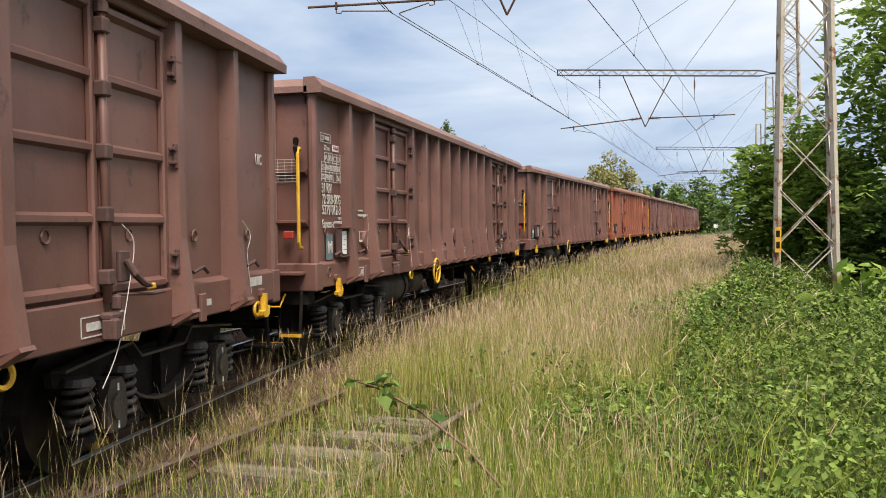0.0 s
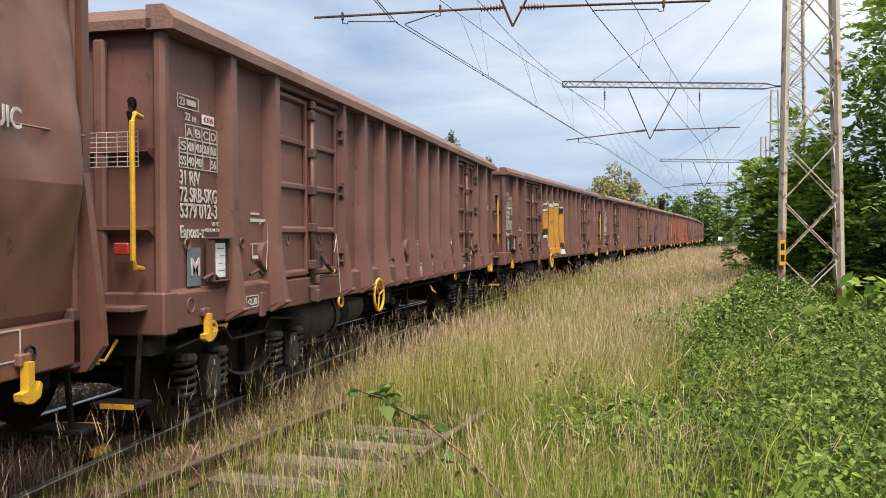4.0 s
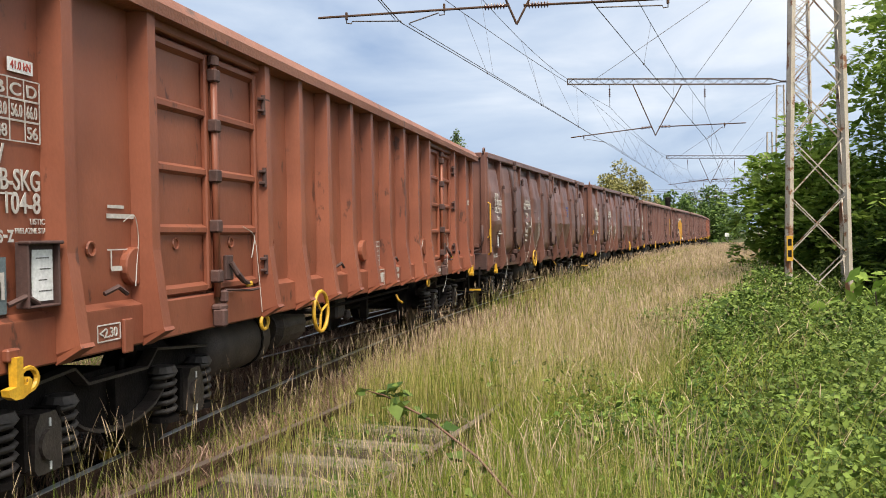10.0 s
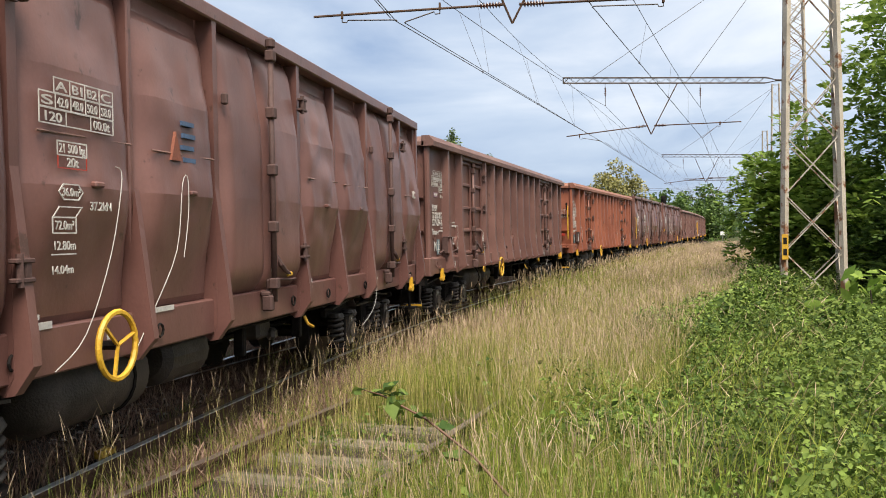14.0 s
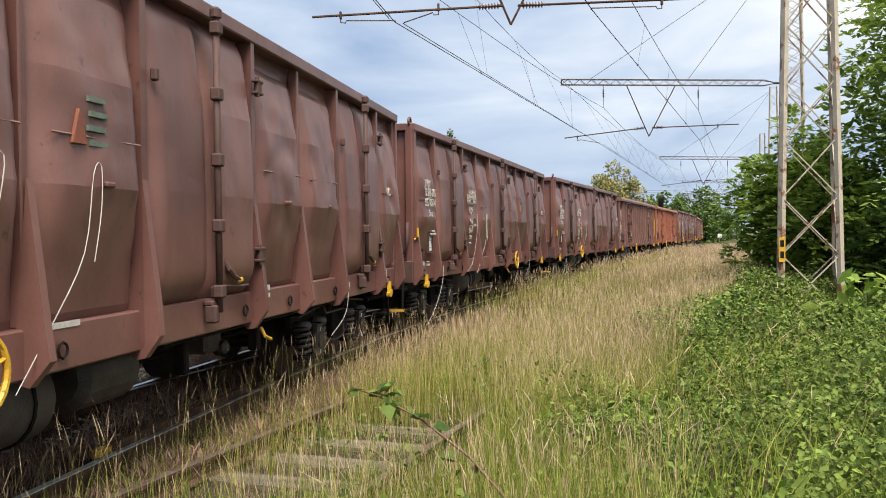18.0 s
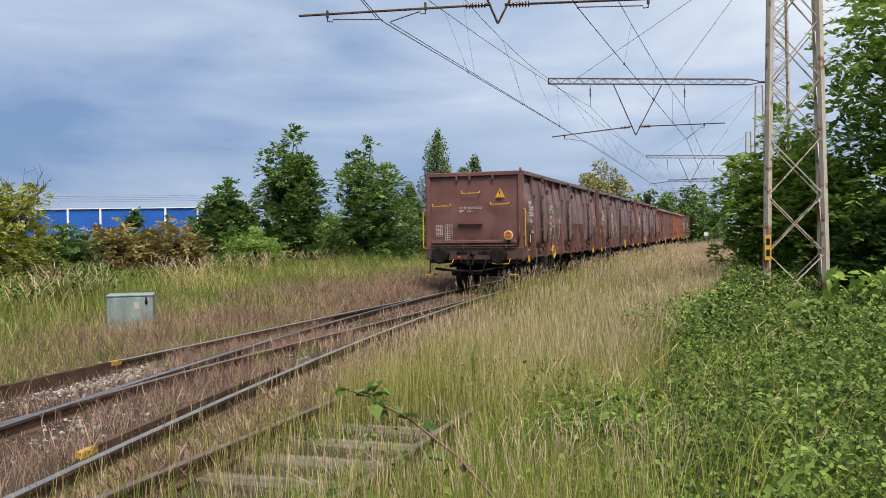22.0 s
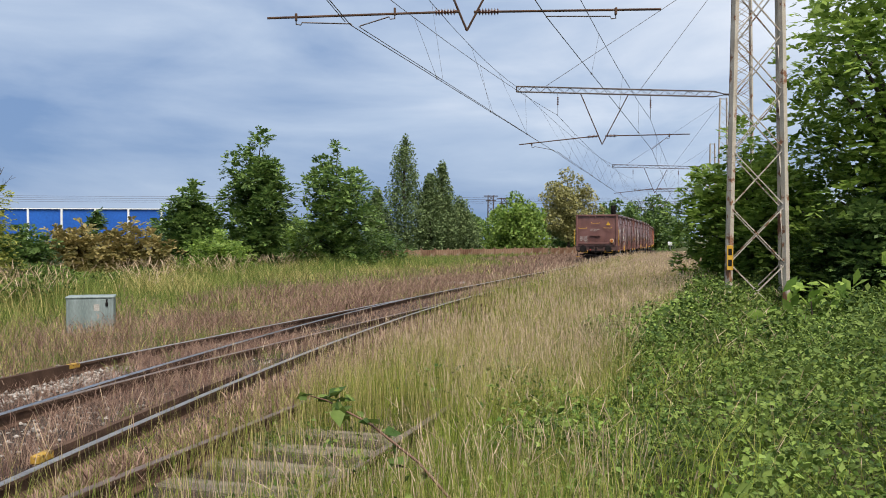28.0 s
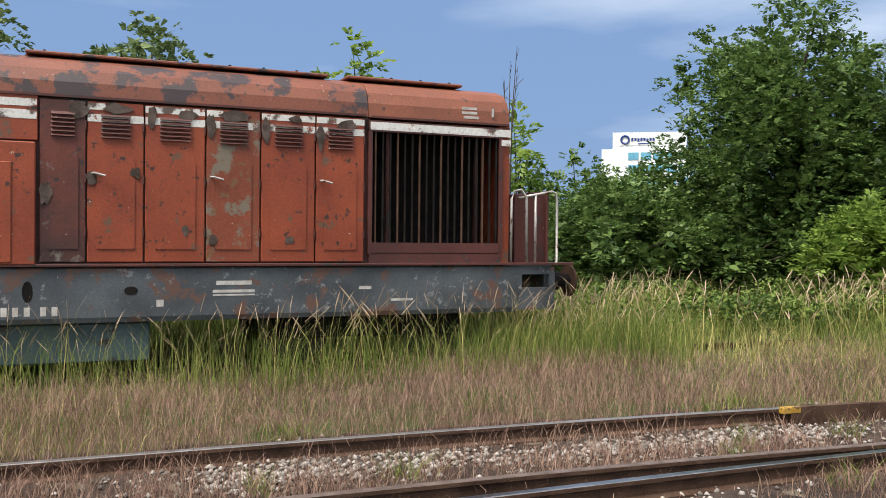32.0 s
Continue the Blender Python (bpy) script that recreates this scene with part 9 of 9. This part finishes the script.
    part("rain_strip", box(bmesh.new(), ((back + 3.4) / 2, y0 - 0.01, 3.21), (3.4 - back, 0.05, 0.028)), red, lo)
    part("rain_strip", box(bmesh.new(), (4.45, y0 - 0.01, 3.20), (1.95, 0.05, 0.028)), red, lo)
    for a, b, z in ((-0.55, 3.0, 3.752), (3.25, 4.9, 3.757)):
        hch = bmesh.new()
        box(hch, ((a + b) / 2, y0 + 0.62, z), (b - a, 0.5, 0.04), None, 0.012)
        h = part("roof_hatch", hch, burnt, lo, "dark low roof hatch")
        for x in np.arange(a + 0.2, b, 0.42):
            part("hatch_bolt", box(bmesh.new(), (float(x), y0 + 0.40, z + 0.024), (0.03, 0.03, 0.02)), M_UNDER, h)
    part("exhaust", tube(bmesh.new(), [(-1.02, y0 + 0.5, 3.6), (-1.02, y0 + 0.5, 3.95)], 0.12, 12), roofp, lo)
    # doors
    edges = [-0.39, 0.10, 0.72, 1.41, 2.06, 2.74, 3.38]
    for k, (a, b) in enumerate(zip(edges, edges[1:])):
        c, w = (a + b) / 2, b - a
        d = part("hood_door", box(bmesh.new(), (c, y0, 2.26), (w - 0.018, 0.045, 1.82), None, 0.008), soot if k == 0 else primer if k == 3 else orange, lo, ("tall soot-darkened door" if k == 0 else "tall door worn to grey primer" if k == 3 else "tall orange door with chipped paint"))
        pan = extrude_xz([(c - w * 0.33, 1.50), (c + w * 0.33, 1.50), (c + w * 0.33, 2.52), (c + w * 0.24, 2.62), (c - w * 0.24, 2.62), (c - w * 0.33, 2.52)], y0 - 0.034, y0 - 0.02)
        part("pressed_panel", pan, soot if k == 0 else primer if k == 3 else orange, d)
        for j in range(6):
            z = 2.78 + j * 0.048
            # dark red instead of door orange paints in the shade between the slats
            part("louvre", extrude_yz([(y0 - 0.024, z - 0.016), (y0 - 0.055, z - 0.016), (y0 - 0.024, z + 0.018)], c - w * 0.25, c + w * 0.25), red, d)
        if k in (1, 3, 5):
            part("handle", tube(bmesh.new(), [(a + 0.06, y0 - 0.03, 2.36), (a + 0.08, y0 - 0.08, 2.36), (a + 0.20, y0 - 0.085, 2.33)], 0.014, 6), bare, d, "bare metal handle")
        for z in (1.7, 2.3, 2.9):
            part("hinge", tube(bmesh.new(), [(b - 0.012, y0 - 0.03, z - 0.05), (b - 0.012, y0 - 0.03, z + 0.05)], 0.012, 6), red, d)
        if k != 0:
            for z, hgt in ((3.115, 0.075), (2.985, 0.085)):
                n0, n1 = (a + 0.01, b - 0.01)
                if k in (1, 3) and z > 3.05:
                    n1 = a + 0.2
                part("stripe", box(bmesh.new(), ((n0 + n1) / 2, y0 - 0.0245, z), (n1 - n0, 0.003, hgt)), white, d, "flaking white stripe")
    # flaked and burnt patches round the stripes
    rg = random.Random(12)
    burn = mat("flaked_grey_brown_patch", (0.05, 0.036, 0.03), (0.13, 0.10, 0.085), 9, 0.85, 0, 0.2, 60)
    for n, (cx, cz, w, h) in enumerate(((0.02, 3.06, 0.22, 0.16), (0.42, 3.10, 0.30, 0.11), (0.80, 3.03, 0.10, 0.24), (1.20, 3.08, 0.26, 0.10), (1.47, 2.98, 0.10, 0.30), (1.75, 3.09, 0.34, 0.12), (2.12, 2.95, 0.09, 0.26), (2.48, 3.10, 0.16, 0.08), (2.80, 2.92, 0.10, 0.32), (3.15, 3.06, 0.22, 0.14), (0.16, 2.30, 0.12, 0.16), (1.18, 1.72, 0.08, 0.11), (2.42, 1.62, 0.13, 0.10), (1.50, 1.60, 0.10, 0.14), (0.62, 2.38, 0.11, 0.12), (-0.32, 2.12, 0.12, 0.26))):
        k = 11
        pts = [(cx + w * 0.6 * rg.uniform(0.6, 1.1) * math.cos(j * math.tau / k), cz + h * 0.6 * rg.uniform(0.55, 1.15) * math.sin(j * math.tau / k)) for j in range(k)]
        part("flaked_patch", extrude_xz(pts, y0 - 0.0375 - 0.0003 * n, y0 - 0.02), burn, lo, "flaked grey-brown paint patch")
    # left side panels
    ld = part("side_hatch", box(bmesh.new(), (-0.75, y0 - 0.02, 2.0), (0.66, 0.09, 1.36), None, 0.012), orange, lo, "red-orange side hatch")
    part("side_hatch_panel", box(bmesh.new(), (-0.86, y0 - 0.07, 1.9), (0.40, 0.02, 1.1), None, 0.006), orange, ld)
    part("upper_panel", box(bmesh.new(), (-0.95, y0, 2.95), (1.1, 0.045, 0.50), None, 0.008), orange, lo)
    for z, hgt in ((3.115, 0.085), (2.985, 0.10)):
        part("stripe", box(bmesh.new(), (-0.95, y0 - 0.0245, z), (1.08, 0.003, hgt)), white, lo, "flaking white stripe")
    part("rear_hood", box(bmesh.new(), (-3.4, y0, 2.26), (3.7, 0.045, 1.82), None, 0.008), orange, lo)
    # radiator grille
    fr = part("grille_frame", boxes([((4.38, y0, 3.085), (1.90, 0.06, 0.14)), ((4.38, y0, 1.53), (1.86, 0.06, 0.13)), ((4.38, y0, 1.39), (1.86, 0.05, 0.13)), ((3.455, y0, 2.26), (0.05, 0.06, 1.62)), ((5.305, y0, 2.26), (0.05, 0.06, 1.62))]), red, lo, "dark red radiator frame")
    part("stripe", box(bmesh.new(), (4.40, y0 - 0.033, 3.085), (1.90, 0.004, 0.10)), white, fr, "white stripe over the radiator")
    part("stripe", box(bmesh.new(), (5.38, y0 - 0.033, 2.955), (0.14, 0.004, 0.08)), white, fr)
    part("stripe", box(bmesh.new(), (5.38, y0 - 0.0335, 3.085), (0.14, 0.004, 0.10)), white, fr)
    for k in range(18):
        x = 3.53 + k * 0.101
        part("grille_bar", box(bmesh.new(), (x, y0 + 0.005, 2.305), (0.015, 0.05, 1.44), None, 0.003), M_UNDER if k % 3 else M_RAIL, fr, "upright worn grille bar")
    for x in (3.72, 4.98):
        part("inner_post", box(bmesh.new(), (x, y0 + 0.09, 2.3), (0.05, 0.05, 1.44)), red, fr)
    # handrails and end screen
    part("end_screen", box(bmesh.new(), (6.08, -0.55, 1.82), (0.04, 1.7, 1.02), None, 0.008), red, lo, "rusty red end screen")
    part("side_screen", box(bmesh.new(), (5.84, y0 + 0.12, 1.80), (0.50, 0.03, 0.96), None, 0.008), red, lo, "rusty red side screen")
    for pts in ([(5.47, y0 - 0.03, 1.34), (5.47, y0 - 0.03, 2.20), (5.52, y0 - 0.03, 2.31), (5.62, y0 - 0.03, 2.33), (5.70, y0 - 0.03, 2.24), (5.71, y0 - 0.03, 1.34)], [(5.60, y0, 2.22), (6.12, y0, 2.32), (6.18, y0, 2.30), (6.20, y0, 2.18), (6.20, y0, 1.35), (6.12, y0, 1.22)], [(5.86, y0, 2.28), (5.86, y0, 1.33)]):
        part("handrail", tube(bmesh.new(), pts, 0.019, 8), bare, lo, "worn pale handrail", smooth=True)
    part("headlamp", tube(bmesh.new(), [(6.08, -0.5, 1.62), (6.22, -0.5, 1.62)], 0.13, 16), red, lo)
    # markings in plain bars, holes, tank and wheels
    for x, z, w, h in ((1.75, 1.10, 0.42, 0.05), (1.75, 1.00, 0.50, 0.035), (1.75, 0.955, 0.50, 0.02), (3.4, 1.02, 0.16, 0.04), (0.90, 0.87, 0.08, 0.08), (3.9, 0.86, 0.3, 0.03)):
        part("stencil_bar", box(bmesh.new(), (x, y0 - 0.022, z), (w, 0.003, h)), M_WHITE, lo)
    for k in range(6):
        part("stencil_bar", box(bmesh.new(), (-0.85 + k * 0.115 + (0.05 if k > 3 else 0), y0 - 0.022, 0.80), (0.06, 0.003, 0.10)), M_WHITE, lo, "white painted lettering as a bar")
    for k, (x, z) in enumerate(((4.86, 3.40), (4.86, 3.34), (4.88, 3.28), (5.2, 3.36))):
        part("stencil_bar", box(bmesh.new(), (x, y0 + 0.043 - 0.007 * k, z), (0.22 if k < 3 else 0.03, 0.012, 0.035 if k < 3 else 0.12)), M_WHITE, lo)
    for x, w, h in ((-0.50, 0.11, 0.24), (0.58, 0.15, 0.10)):
        t = disc((x, y0 - 0.022, 1.02), 0.5, 0.006, "y", 18)
        for v in t.verts:
            v.co.x, v.co.z = x + (v.co.x - x) * w, 1.02 + (v.co.z - 1.02) * h
        part("hole", t, M_UNDER, lo, "dark oval opening")
    part("fuel_tank", box(bmesh.new(), (-0.4, -0.9, 0.42), (2.4, 0.9, 0.46), None, 0.02), teal, lo, "dirty teal fuel tank")
    for cx in (3.6, -3.6):
        bo = part("bogie", box(bmesh.new(), (cx, 0, 0.5), (2.6, 2.1, 0.3), None, 0.02), M_UNDER, lo)
        for dx in (-0.95, 0.95):
            for sy in (-1, 1):
                part("wheel", disc((cx + dx, sy * 0.75, 0.46), 0.46, 0.13, "y", 24), M_STEEL, bo)
    track = thing("railway_track", "overgrown siding under the locomotive", "railway track", kind="structure")
    for off in (-0.7525, 0.7525):
        r = part("rail", extrude_yz(RAIL_SIDE, -30, 14), M_RAIL, track)
        r.matrix_basis = pose(-12.10, 1.58, 0, 0, 0, 81) @ Matrix.Translation((0, off, 0))


build_locomotive()


# ---- near plants ----
def build_cane():
    rng = np.random.default_rng(5)
    c = thing("bramble_cane", "arching thorny bramble cane with fresh green leaves", "bramble cane")
    pts = [(0.52, 4.05, -0.05), (0.36, 4.15, 0.33), (0.12, 4.3, 0.58), (-0.12, 4.45, 0.74), (-0.36, 4.6, 0.84), (-0.50, 4.7, 0.86)]
    part("stem", tube(bmesh.new(), pts, [0.009, 0.008, 0.007, 0.006, 0.004, 0.002], 6), mat("reddish_bramble_bark", (0.09, 0.04, 0.022), (0.15, 0.075, 0.04), 20, 0.6, 0, 0.1, 80), c, "reddish thorny stem", smooth=True)
    spots = []
    for k in range(13):
        f = 0.25 + 0.72 * k / 12
        i = min(int(f * 5), 4)
        p = Vector(pts[i]).lerp(Vector(pts[i + 1]), f * 5 - i)
        o = Vector((rng.normal(0, 0.05), rng.normal(0, 0.05), rng.uniform(-0.03, 0.06)))
        part("leaf_stalk", tube(bmesh.new(), [p, p + o], 0.002, 4), M_BRAMBLE, c)
        spots += [p + o + Vector((rng.normal(0, 0.022), rng.normal(0, 0.022), rng.normal(0, 0.008))) for _ in range(3)]
    ob = new("leaves", leaf_mesh("leaves", np.array([tuple(p) for p in spots]), 0.072, rng, M_BRAMBLE, up=0.9, long=1.4))
    ob.parent = c


def build_saplings():
    rng = np.random.default_rng(6)
    for x, y, h, n in ((6.0, 12.4, 0.95, 60), (7.3, 12.2, 1.3, 70), (6.7, 13.2, 0.8, 40)):
        z0 = float(ground_z(x, y))
        s = thing("walnut_sapling", "young walnut sapling with large pale green leaves", "sapling", m=pose(x, y, z0))
        part("stem", tube(bmesh.new(), [(0, 0, 0), (0.05, 0, h * 0.5), (0.02, 0.03, h)], [0.02, 0.014, 0.006], 6), M_BARK, s)
        p = np.stack([rng.normal(0, 0.28, n), rng.normal(0, 0.28, n), rng.uniform(h * 0.45, h * 1.15, n)], 1)
        ob = new("leaves", leaf_mesh("leaves", p, 0.13, rng, M_WALNUT, up=0.5, long=2.0))
        ob.parent = s


build_cane()
build_saplings()

motions()
